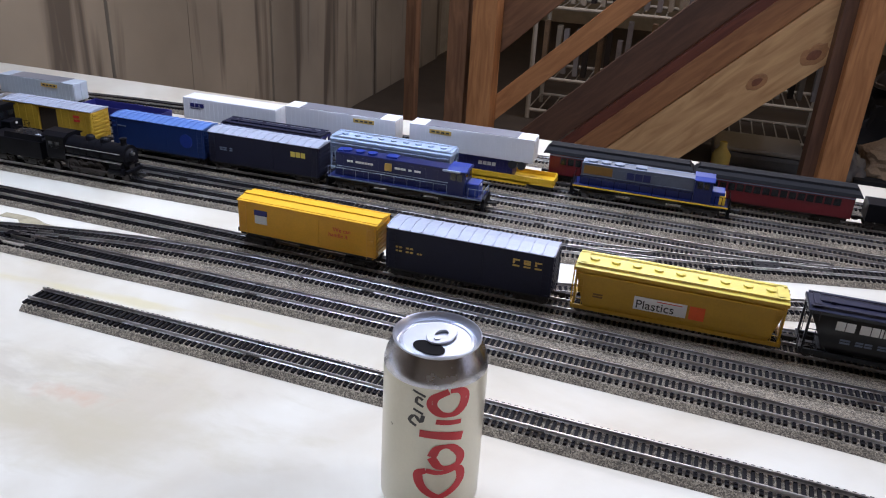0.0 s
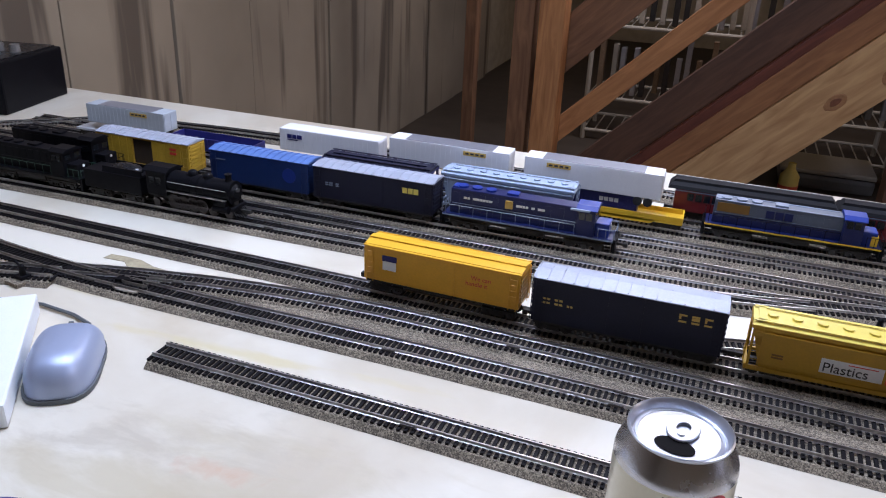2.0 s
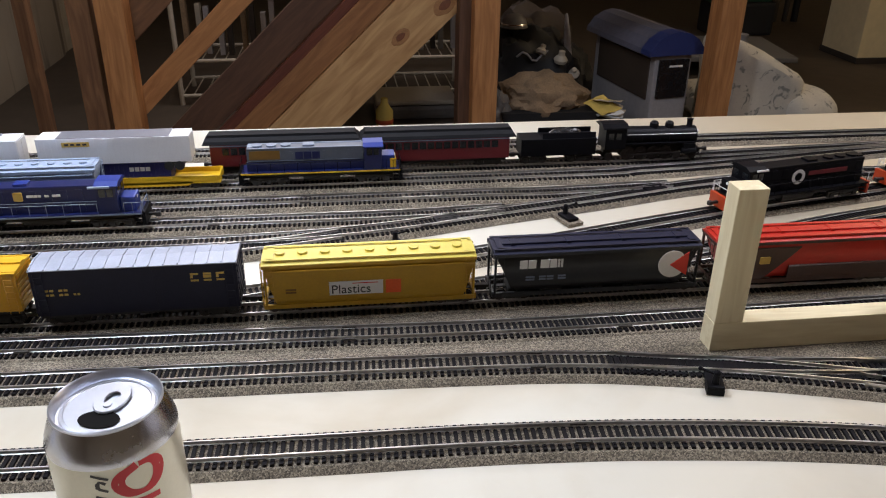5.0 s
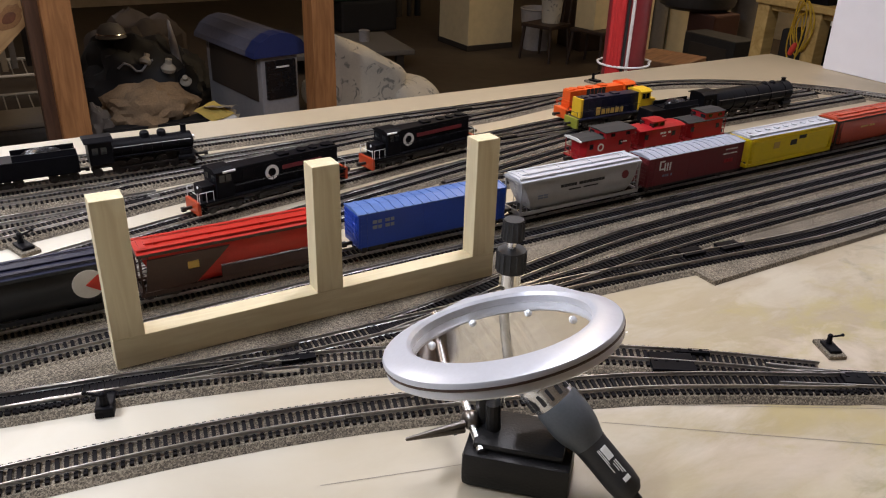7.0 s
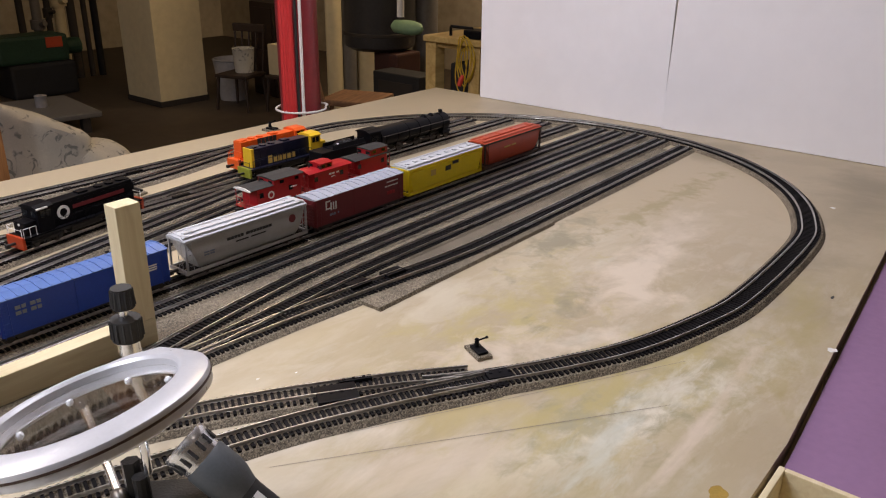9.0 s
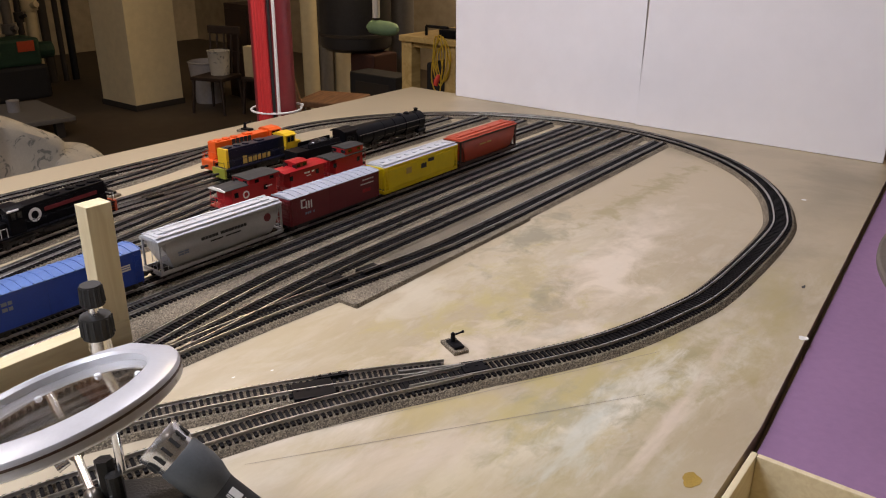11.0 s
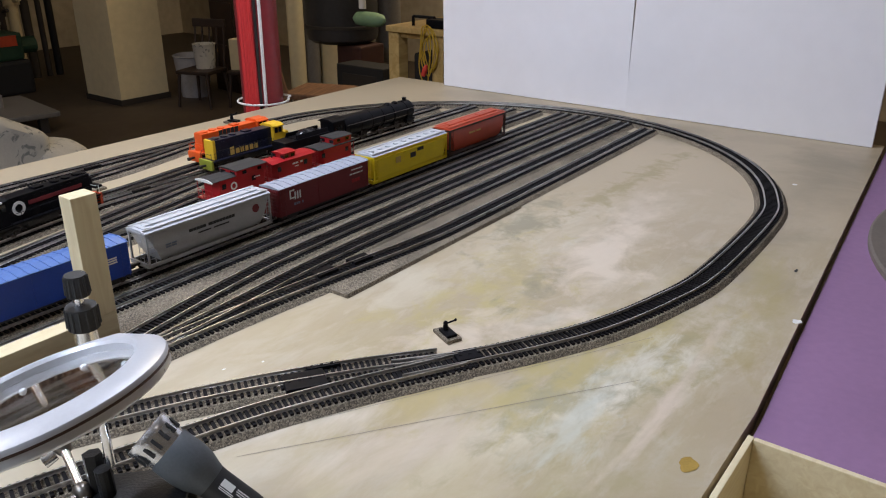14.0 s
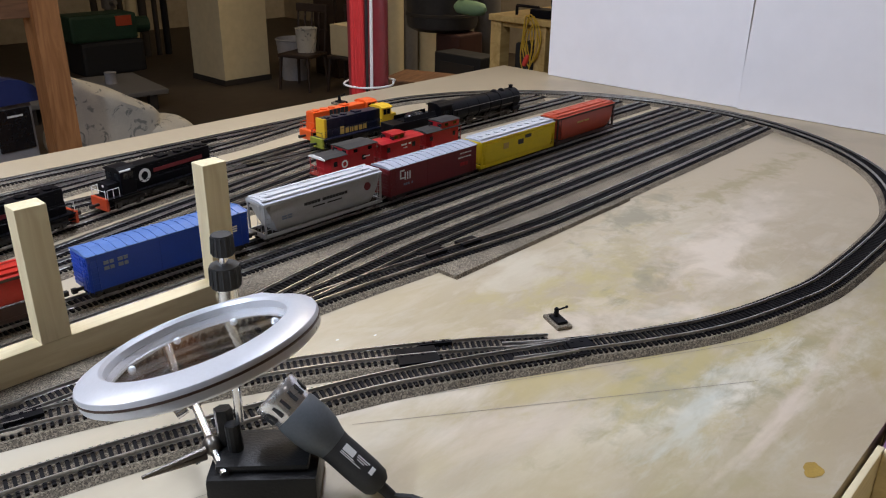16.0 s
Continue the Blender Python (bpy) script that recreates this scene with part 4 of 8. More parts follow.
def trucks(car, half, inset=0.020, axles=(-0.0115, 0.0115)):
    for s in (-1, 1):
        t = mesh_part("truck", TRUCK_ME, car, pose(s * (half - inset), 0, 0))
        for a in axles:
            for sy, rz in ((-0.0085, 0), (0.0085, 180)):
                mesh_part("wheel", WHEEL_ME, t, pose(a, sy, 0, 0, 0, rz))


def couplers(car, half):
    for s, rz in ((1, 0), (-1, 180)):
        mesh_part("coupler", COUPLER_ME, car, pose(s * (half - 0.001), 0, 0, 0, 0, rz))


def ladder(car, x, y, z0, z1, material, rungs=6, w=0.007, along="x"):
    bm = bmesh.new()
    for s in (-w / 2, w / 2):
        p = (x + s, y) if along == "x" else (x, y + s)
        tube(bm, (*p, z0), (*p, z1), 0.00035, seg=5)
    for i in range(rungs):
        z = z0 + (z1 - z0) * (i + 0.5) / rungs
        a, b = ((x - w / 2, y, z), (x + w / 2, y, z)) if along == "x" else ((x, y - w / 2, z), (x, y + w / 2, z))
        tube(bm, a, b, 0.00035, seg=5)
    part("ladder", bm, material, car)


def marks(car, x, y, z, spec, material, h=0.006, rows=1, gap=0.0011, name="lettering", side=-1):
    """Plain bars in place of lettering on a side, from x on; spec gives the bars' widths in millimetres, 0 is a blank."""
    bm = bmesh.new()
    for r in range(rows):
        cx = x
        for wmm in spec:
            if wmm == 0:
                cx += 0.003
                continue
            box(bm, cx, cx + wmm / 1000, y - 0.0002, y + 0.0002, z - r * h * 1.6, z - r * h * 1.6 + h)
            cx += wmm / 1000 + gap
    part(name, bm, material, car)


def words(car, text, size, at, rot, material, label=""):
    cu = bpy.data.curves.new("words", "FONT")
    cu.body, cu.size, cu.extrude = text, size, 0.00012
    ob = new("words", cu)
    dg = bpy.context.evaluated_depsgraph_get()
    me = bpy.data.meshes.new_from_object(ob.evaluated_get(dg))
    bpy.data.objects.remove(ob)
    me.materials.clear()
    me.materials.append(material)
    return mesh_part("lettering", me, car, pose(*at, *rot), label)


PIECES = {}


def piece(name, dims, material, parent, at):
    """A small box that many parts share, set at its place."""
    key = (name, material.name) + tuple(round(d, 5) for d in dims)
    if key not in PIECES:
        bm = bmesh.new()
        box(bm, -dims[0] / 2, dims[0] / 2, -dims[1] / 2, dims[1] / 2, -dims[2] / 2, dims[2] / 2)
        PIECES[key] = finish(name, bm, material)
    return mesh_part(name, PIECES[key], parent, pose(*at))


def boxcar(x0, x1, y, label, body, roof, door=None, opened=False, ribs=True, group="", hgt=0.053, roofribs=14, endbody=None, bot=0.0115, plain=True, board=False, z0=RT, rz=0.0):
    L = x1 - x0
    h = L / 2
    car = thing("model_boxcar", label, "model boxcar", ((x0 + x1) / 2, y, z0), rz, group=group)
    W = 0.0172
    top = hgt - 0.003
    bm = bmesh.new()
    if opened:
        for a, b in ((-h, -0.016), (0.016, h)):
            box(bm, a, b, -W, W, bot, top, 0.0004)
        box(bm, -0.016, 0.016, W - 0.002, W, bot, top)
        box(bm, -0.016, 0.016, -W, W, bot, bot + 0.002)
        box(bm, -0.016, 0.016, -W, W, top - 0.002, top)
    else:
        box(bm, -h, h, -W, W, bot, top, 0.0005)
    car_body = part("body", bm, body, car)
    if ribs:
        n = int(L / 0.012)
        for i in range(n + 1):
            xr = -h + 0.0015 + (L - 0.003) * i / n
            if abs(xr) < 0.018:
                continue
            for s in (-1, 1):
                piece("rib", (0.0014, 0.0012, top - bot - 0.002), body, car_body, (xr, s * W, (bot + top) / 2))
    for s in (-1, 1):
        for i in range(7):
            z = bot + 0.004 + i * (top - bot - 0.006) / 6.5
            piece("end_ridge", (0.0018, 2 * W - 0.004, 0.0026), endbody or body, car, (s * h + 0.0001 * s, 0, z + 0.0013))
    bm = bmesh.new()
    extrude(bm, [(-W - 0.0006, top), (-W - 0.0006, top + 0.0008), (0, hgt), (W + 0.0006, top + 0.0008), (W + 0.0006, top)], -h - 0.0008, h + 0.0008)
    if board:
        box(bm, -h - 0.0008, h + 0.0008, -0.0034, 0.0034, hgt - 0.0004, hgt + 0.0010)
        for s in (-1, 1):
            box(bm, -h - 0.0006, h + 0.0006, s * 0.0148 - 0.0006, s * 0.0148 + 0.0006, top + 0.0006, top + 0.0017)
    for i in range(roofribs + 1 if roofribs else 0):
        xr = -h + L * i / roofribs
        for s in (-1, 1):
            vs = box(bm, xr - 0.0006, xr + 0.0006, -0.0085, 0.0085, -0.0005, 0.0007)
            bmesh.ops.transform(bm, verts=vs, matrix=pose(0, s * W / 2, (hgt + top + 0.0008) / 2 + 0.0002, -s * math.degrees(math.atan2(hgt - top - 0.0008, W)), 0, 0))
    part("roof", bm, roof, car)
    if not opened:
        for s in (-1, 1):
            bm = bmesh.new()
            box(bm, -0.015, 0.015, s * W - (0.0004 if plain else 0.0007), s * W + (0.0004 if plain else 0.0010), bot + 0.001, top - 0.0015, 0.0002)
            for i in range(0 if plain else 5):
                box(bm, -0.0135 + i * 0.0058, -0.0098 + i * 0.0058, s * W - 0.0012, s * W + 0.0014, bot + 0.003, top - 0.004)
            part("door", bm, door or body, car)
    else:
        bm = bmesh.new()
        box(bm, -0.0155, 0.0155, -W + 0.003, W - 0.0025, bot + 0.0025, top - 0.0025)
        part("interior", bm, M_DOORDK, car, "dark inside behind the open door")
    bm = bmesh.new()
    box(bm, -h + 0.004, h - 0.004, -0.0025, 0.0025, 0.0080, bot)
    box(bm, -h + 0.002, h - 0.002, -W + 0.0005, -W + 0.002, bot - 0.0022, bot)
    box(bm, -h + 0.002, h - 0.002, W - 0.002, W - 0.0005, bot - 0.0022, bot)
    box(bm, -0.012, 0.010, -0.009, -0.003, 0.0065, bot)
    part("underframe", bm, M_TRUCK, car)
    trucks(car, h)
    couplers(car, h)
    for s in (-1, 1):
        ladder(car, s * (h - 0.006), -W - 0.0009, bot - 0.001, top - 0.002, body)
        ladder(car, s * (h + 0.0016), s * 0.010, bot - 0.001, top - 0.002, body, along="y")
    return car


def hopper(x0, x1, y, label, body, roofm, kind="flat", group="", hgt=0.052, bays=3, ends=None, trough=None, z0=RT, bot=0.0085):
    """A covered hopper: flat-sided with ribs, or round-sided."""
    L = x1 - x0
    h = L / 2
    car = thing("model_hopper", label, "model hopper car", ((x0 + x1) / 2, y, z0), group=group)
    W = 0.0175
    top = hgt - 0.004
    bm = bmesh.new()
    if kind == "round":
        prof = [(-0.010, bot), (-0.0145, bot + 0.004), (-W, bot + 0.014), (-W - 0.0004, bot + 0.022), (-W + 0.001, top - 0.004), (-0.013, top), (0.013, top), (W - 0.001, top - 0.004), (W + 0.0004, bot + 0.022), (W, bot + 0.014), (0.0145, bot + 0.004), (0.010, bot)]
    else:
        lip = top - 0.0045
        prof = [(-0.0125, bot - 0.001), (-W + 0.0012, bot + 0.002), (-W, bot + 0.006), (-W, lip - 0.0012), (-W - 0.0011, lip - 0.0008), (-W - 0.0011, lip), (-W + 0.0016, lip + 0.0004), (-W + 0.0016, top)]
        prof += [(-y_, z_) for y_, z_ in prof[::-1]]
    e_, k_ = (0.003, 0.017) if kind == "round" else (0.0015, 0.011)
    extrude(bm, prof, -h + e_, h - e_, k_, k_)
    if kind == "rib":
        n = 13
        for i in range(n + 1):
            xr = -h + 0.011 + (L - 0.022) * i / n
            for s in (-1, 1):
                box(bm, xr - 0.0007, xr + 0.0007, s * W - 0.0009, s * W + 0.0009, bot + 0.004, top - 0.001)
    part("body", bm, body, car, smooth=(kind == "round"))
    bm = bmesh.new()
    for s in (-1, 1):
        box(bm, -h + 0.001, h - 0.001, s * (W - 0.0012) - 0.0009, s * (W - 0.0012) + 0.0009, bot - 0.0018, bot + 0.0022)
        box(bm, -h + 0.001, h - 0.001, s * (W - 0.0006) - 0.0009, s * (W - 0.0006) + 0.0009, top - 0.0022, top + 0.0004)
    for s in (-1, 1):
        box(bm, s * (h - 0.0016) - 0.0012, s * (h - 0.0016) + 0.0012, -W + 0.001, W - 0.001, bot - 0.0018, bot + 0.003)
        box(bm, s * (h - 0.0016) - 0.001, s * (h - 0.0016) + 0.001, -W + 0.001, W - 0.001, top - 0.002, top + 0.0003)
        for q in (-1, 1):
            box(bm, s * (h - 0.003) - 0.0010, s * (h - 0.003) + 0.0010, q * (W - 0.0015) - 0.0010, q * (W - 0.0015) + 0.0010, bot, top)
            tube(bm, (s * (h - 0.004), q * (W - 0.003), top - 0.003), (s * (h - 0.022), q * (W - 0.003), bot + 0.002), 0.0007, seg=5)
    part("frame", bm, ends or body, car)
    bm = bmesh.new()
    extrude(bm, [(-W, top), (-W, top + 0.0008), (-0.009, top + 0.0032), (0.009, top + 0.0032), (W, top + 0.0008), (W, top)], -h + 0.001, h - 0.001)
    part("roof", bm, roofm, car)
    if trough:
        for i in range(9):
            bm = bmesh.new()
            xh = -h + 0.016 + (L - 0.032) * i / 8
            tube(bm, (xh, 0, top + 0.003), (xh, 0, top + 0.0050), 0.0042, seg=12)
            part("hatch", bm, roofm, car)
    else:
        bm = bmesh.new()
        box(bm, -h + 0.010, h - 0.010, -0.0042, 0.0042, top + 0.003, top + 0.0050, 0.0006)
        for i in range(4):
            xh = -h + 0.02 + (L - 0.04) * i / 3
            box(bm, xh - 0.002, xh + 0.002, -0.0055, 0.0055, top + 0.003, top + 0.0056)
        part("hatch", bm, roofm, car)
    bm = bmesh.new()
    for s in (-0.0125, 0.0125):
        box(bm, -h + 0.002, h - 0.002, s - 0.0018, s + 0.0018, top + 0.0036, top + 0.0042)
    for s in (-1, 1):
        box(bm, s * (h - 0.008) - 0.003, s * (h - 0.008) + 0.003, -0.0125, 0.0125, top + 0.0036, top + 0.0042)
    part("running_board", bm, roofm, car)
    for i in range(bays):
        xc = (i - (bays - 1) / 2) * (L - 0.075) / max(1, bays - 1)
        bm = bmesh.new()
        extrude(bm, [(-0.012, bot + 0.001), (-0.004, 0.0052), (0.004, 0.0052), (0.012, bot + 0.001)], xc - 0.011, xc + 0.011, 0.006, 0.006)
        box(bm, xc - 0.009, xc + 0.009, -0.013, 0.013, 0.0046, 0.0062)
        part("outlet", bm, ends or body, car)
    bm = bmesh.new()
    box(bm, -h + 0.003, h - 0.003, -0.0022, 0.0022, 0.0085, bot + 0.001)
    part("underframe", bm, M_TRUCK, car)
    trucks(car, h)
    couplers(car, h)
    for s in (-1, 1):
        ladder(car, s * (h - 0.0065), -W - 0.0006, bot - 0.001, top, ends or body)
        ladder(car, s * (h + 0.0004), s * 0.009, bot, top + 0.001, ends or body, along="y")
    return car


def rail_posts(bm, xa, xb, y, z0, z1, n, r=0.00035):
    for i in range(n + 1):
        xq = xa + (xb - xa) * i / n
        tube(bm, (xq, y, z0), (xq, y, z1), r, seg=5)
    tube(bm, (xa, y, z1), (xb, y, z1), r, seg=5)


def diesel(x0, x1, y, label, hood, lower, cabm, nosem, sillm, front=1, roofm=None, rz=0.0, group="", hgt=0.052, noseh=0.034, six=False, railm=None, z0=RT, backm=None, lowcol=True, pilotm=None, cabroofm=None, walkm=None, endm=None):
    """A road switcher; front 1 faces along +x."""
    L = x1 - x0
    h = L / 2
    car = thing("model_diesel_engine", label, "model locomotive", ((x0 + x1) / 2, y, z0), rz if front > 0 else rz + 180, group=group)
    W = 0.0165
    dk = 0.0175
    roofm = roofm or hood
    bm = bmesh.new()
    box(bm, -h + 0.004, h - 0.004, -W, W, dk - 0.0018, dk, 0.0003)
    part("deck", bm, sillm, car)
    if walkm:
        bm = bmesh.new()
        box(bm, -h + 0.0045, h - 0.0045, -W + 0.0004, W - 0.0004, dk + 0.0001, dk + 0.0006)
        part("walkway", bm, walkm, car)
    for s in (-1, 1):
        bm = bmesh.new()
        box(bm, s * (h - 0.003) - 0.002, s * (h - 0.003) + 0.002, -W + 0.001, W - 0.001, 0.0030, dk + 0.001, 0.0005)
        part("pilot", bm, pilotm or sillm, car)
        for q in (-1, 1):
            for i in range(3):
                piece("step", (0.006, 0.004, 0.0008), M_BLACK, car, (s * (h - 0.009), q * (W - 0.002), 0.0044 + i * 0.0045))
    cab0 = h - 0.047
    hw = 0.0098
    htop = hgt - 0.004
    bm = bmesh.new()
    zmid = dk + (htop - dk) * 0.42
    box(bm, -h + 0.012, cab0, -hw, hw, zmid if lowcol else dk, htop, 0.0009)
    for i in range(9):
        xq = -h + 0.016 + i * (cab0 + h - 0.022) / 9
        for s in (-1, 1):
            box(bm, xq, xq + 0.007, s * hw - 0.0004, s * hw + 0.0004, zmid + 0.002, htop - 0.004)
    part("hood", bm, hood, car)
    if lowcol:
        bm = bmesh.new()
        box(bm, -h + 0.0115, cab0, -hw - 0.0002, hw + 0.0002, dk, zmid)
        for i in range(10):
            xq = -h + 0.016 + i * (cab0 + h - 0.022) / 10
            for s in (-1, 1):
                box(bm, xq, xq + 0.006, s * hw - 0.0006, s * hw + 0.0006, dk + 0.002, zmid - 0.0015)
        part("hood_side", bm, lower, car)
    for i in range(3):
        bm = bmesh.new()
        xq = -h + 0.024 + i * 0.017
        tube(bm, (xq, 0, htop), (xq, 0, htop + 0.0022), 0.0062, seg=14)
        part("roof_fan", bm, roofm, car)
    bm = bmesh.new()
    box(bm, -h + 0.078, -h + 0.092, -0.006, 0.006, htop, htop + 0.0026, 0.0006)
    part("exhaust", bm, roofm, car)
    piece("roof_hatch", (0.007, 0.014, 0.0016), roofm, car, (-h + 0.0165, 0, htop + 0.0007))
    bm = bmesh.new()
    box(bm, cab0, cab0 + 0.021, -W + 0.001, W - 0.001, dk, hgt - 0.003, 0.0006)
    part("cab", bm, cabm, car)
    bm = bmesh.new()
    extrude(bm, [(-W + 0.0002, hgt - 0.0045), (-W + 0.0002, hgt - 0.0032), (-0.009, hgt), (0.009, hgt), (W - 0.0002, hgt - 0.0032), (W - 0.0002, hgt - 0.0045)], cab0 - 0.001, cab0 + 0.023)
    part("cab_roof", bm, cabroofm or roofm, car)
    for s in (-1, 1):
        for a in (0.003, 0.011):
            piece("cab_window", (0.0065, 0.0008, 0.0085), M_GLASSDK, car, (cab0 + a + 0.00325, s * (W - 0.001), dk + 0.02325))
        piece("windscreen", (0.0008, 0.009, 0.007), M_GLASSDK, car, (cab0 + 0.021, s * 0.008, dk + 0.0235))
    bm = bmesh.new()
    box(bm, cab0 + 0.021, h - 0.010, -hw - 0.001, hw + 0.001, dk, noseh, 0.0012)
    part("nose", bm, nosem, car)
    bm = bmesh.new()
    tube(bm, (h - 0.0102, 0, noseh - 0.003), (h - 0.0094, 0, noseh - 0.003), 0.0018, seg=10)
    part("headlight", bm, M_MARKW, car)
    bm = bmesh.new()
    extrude(bm, [(-0.013, 0.0125), (-0.013, 0.0075), (-0.010, 0.0045), (0.010, 0.0045), (0.013, 0.0075), (0.013, 0.0125)], -0.022, 0.022)
    part("fuel_tank", bm, M_TRUCK, car)
    bm = bmesh.new()
    box(bm, -h + 0.006, h - 0.006, -0.012, 0.012, 0.0105, dk - 0.0018)
    part("underframe", bm, M_TRUCK, car)
    for s in (-1, 1):
        xc = s * (h - 0.036)
        bm = bmesh.new()
        for q in (-1, 1):
            box(bm, xc - 0.023, xc + 0.023, q * 0.0128 - 0.0010, q * 0.0128 + 0.0010, 0.0062, 0.0108, 0.0005)
            for a in (-0.0165, 0, 0.0165):
                box(bm, xc + a - 0.003, xc + a + 0.003, q * 0.0132 - 0.0014, q * 0.0132 + 0.0014, 0.0030, 0.0085, 0.0005)
                tube(bm, (xc + a + 0.006, q * 0.0128, 0.0040), (xc + a + 0.006, q * 0.0128, 0.0085), 0.0014, seg=6)
        box(bm, xc - 0.012, xc + 0.012, -0.0118, 0.0118, 0.0070, 0.0100)
        t = part("truck", bm, M_TRUCK, car)
        for a in (-0.0165, 0, 0.0165) if six else (-0.0145, 0.0145):
            for sy, r in ((-0.0085, 0), (0.0085, 180)):
                mesh_part("wheel", WHEEL_ME, t, pose(xc + a, sy, 0, 0, 0, r))
    railm = railm or sillm
    for s in (-1, 1):
        bm = bmesh.new()
        rail_posts(bm, -h + 0.008, cab0 - 0.001, s * (W - 0.0006), dk, dk + 0.012, 9)
        part("handrail", bm, railm, car)
        bm = bmesh.new()
        rail_posts(bm, cab0 + 0.026, h - 0.004, s * (W - 0.0006), dk, dk + 0.012, 2)
        part("nose_rail", bm, endm or railm, car)
        bm = bmesh.new()
        for q in (-1, 1):
            tube(bm, (s * (h - 0.003), q * 0.013, 0.006), (s * (h - 0.003), q * 0.013, dk + 0.012), 0.00045, seg=5)
        tube(bm, (s * (h - 0.003), -0.013, dk + 0.010), (s * (h - 0.003), 0.013, dk + 0.010), 0.0004, seg=5)
        part("end_rail", bm, endm or railm, car)
    couplers(car, h)
    return car


bm = bmesh.new()
lathe(bm, [(0.0020, -0.0012), (0.0092, -0.0012), (0.0092, 0.0012), (0.0078, 0.0012), (0.0078, 0.0004), (0.0020, 0.0004)], 20)
for i in range(8):
    a = math.pi * i / 4
    tube(bm, (0, 0, 0.0), (0.0082 * math.cos(a), 0.0082 * math.sin(a), 0), 0.0006, seg=5)
tube(bm, (0, 0, -0.0012), (0, 0, 0.0016), 0.0024, seg=10)
bmesh.ops.transform(bm, verts=bm.verts, matrix=pose(0, 0, 0.0092, 90, 0, 0))
DRIVER_ME = finish("driver", bm, M_WHEEL, True)


def steam(x0, x1, y, label, rz=0.0, rodm=None, hgt=0.052, trim=None, group="", drivers=4, z0=RT, flip=False, boiler_r=0.0125):
    """A steam engine that faces +x."""
    L = x1 - x0
    h = L / 2
    car = thing("model_steam_engine", label, "model locomotive", ((x0 + x1) / 2, y, z0), rz + (180 if flip else 0), group=group)
    zc = 0.030
    bm = bmesh.new()
    tube(bm, (-h + 0.034, 0, zc + 0.001), (h - 0.026, 0, zc), boiler_r, boiler_r * 0.94, seg=24)
    for i in range(5):
        xb = -h + 0.045 + i * (L - 0.08) / 5
        tube(bm, (xb, 0, zc), (xb + 0.001, 0, zc), boiler_r + 0.0004, seg=24)
    part("boiler", bm, M_BLACK, car, smooth=True)
    bm = bmesh.new()
    tube(bm, (h - 0.027, 0, zc), (h - 0.009, 0, zc), boiler_r * 0.98, seg=24)
    tube(bm, (h - 0.009, 0, zc), (h - 0.0065, 0, zc), boiler_r * 0.7, boiler_r * 0.5, seg=20)
    part("smokebox", bm, M_BLACK, car, smooth=True)
    bm = bmesh.new()
    tube(bm, (h - 0.0066, 0, zc + 0.004), (h - 0.0040, 0, zc + 0.004), 0.0026, seg=12)
    part("headlight", bm, M_RAIL, car)
    for nm, xp, r, z1 in (("smokestack", h - 0.017, 0.0042, hgt), ("sand_dome", h - 0.045, 0.0058, hgt - 0.002), ("steam_dome", h - 0.066, 0.0060, hgt - 0.0015)):
        bm = bmesh.new()
        if nm == "smokestack":
            lathe(bm, [(r * 1.25, zc + boiler_r - 0.002), (r * 0.85, zc + boiler_r + 0.001), (r * 0.9, z1 - 0.001), (r * 1.05, z1 - 0.001), (r * 1.05, z1), (r * 0.6, z1), (0, z1 - 0.002)], 16, (xp, 0, 0))
        else:
            lathe(bm, [(r * 1.1, zc + boiler_r - 0.003), (r, zc + boiler_r), (r * 0.95, z1 - 0.003), (r * 0.6, z1 - 0.0008), (0, z1)], 16, (xp, 0, 0))
        part(nm, bm, M_BLACK, car, smooth=True)
    bm = bmesh.new()
    box(bm, -h + 0.006, -h + 0.034, -0.0155, 0.0155, 0.017, hgt - 0.006, 0.0006)
    part("cab", bm, M_BLACK, car)
    bm = bmesh.new()
    extrude(bm, [(-0.0172, hgt - 0.0068), (-0.0165, hgt - 0.0055), (-0.008, hgt - 0.002), (0.008, hgt - 0.002), (0.0165, hgt - 0.0055), (0.0172, hgt - 0.0068)], -h + 0.002, -h + 0.036)
    part("cab_roof", bm, M_BLACK, car)
    for s in (-1, 1):
        for a in (0.010, 0.020):
            piece("cab_window", (0.007, 0.0006, 0.009), M_GLASSDK, car, (-h + a + 0.0035, s * 0.0155, 0.0345))
    for s in (-1, 1):
        bm = bmesh.new()
        box(bm, -h + 0.034, h - 0.012, s * 0.0140 - 0.0022, s * 0.0140 + 0.0022, 0.0235, 0.0245)
        part("running_board", bm, trim or M_BLACK, car)
        bm = bmesh.new()
        tube(bm, (-h + 0.036, s * (boiler_r + 0.0014), zc + 0.006), (h - 0.012, s * (boiler_r + 0.0014), zc + 0.006), 0.0004, seg=5)
        part("handrail", bm, trim or M_RAIL, car)
        bm = bmesh.new()
        tube(bm, (h - 0.030, s * 0.0135, 0.0125), (h - 0.010, s * 0.0135, 0.0125), 0.0046, seg=14)
        box(bm, h - 0.028, h - 0.012, s * 0.0130 - 0.004, s * 0.0130 + 0.004, 0.0165, 0.0225, 0.0006)
        part("cylinder", bm, M_BLACK, car)
        bm = bmesh.new()
        span = (L - 0.090)
        box(bm, -h + 0.040, -h + 0.040 + span, s * 0.0128 - 0.0005, s * 0.0128 + 0.0005, 0.0078, 0.0098)
        box(bm, -h + 0.040 + span * 0.5, h - 0.024, s * 0.0142 - 0.0005, s * 0.0142 + 0.0005, 0.0095, 0.0112)
        part("side_rod", bm, rodm or M_WHEEL, car)
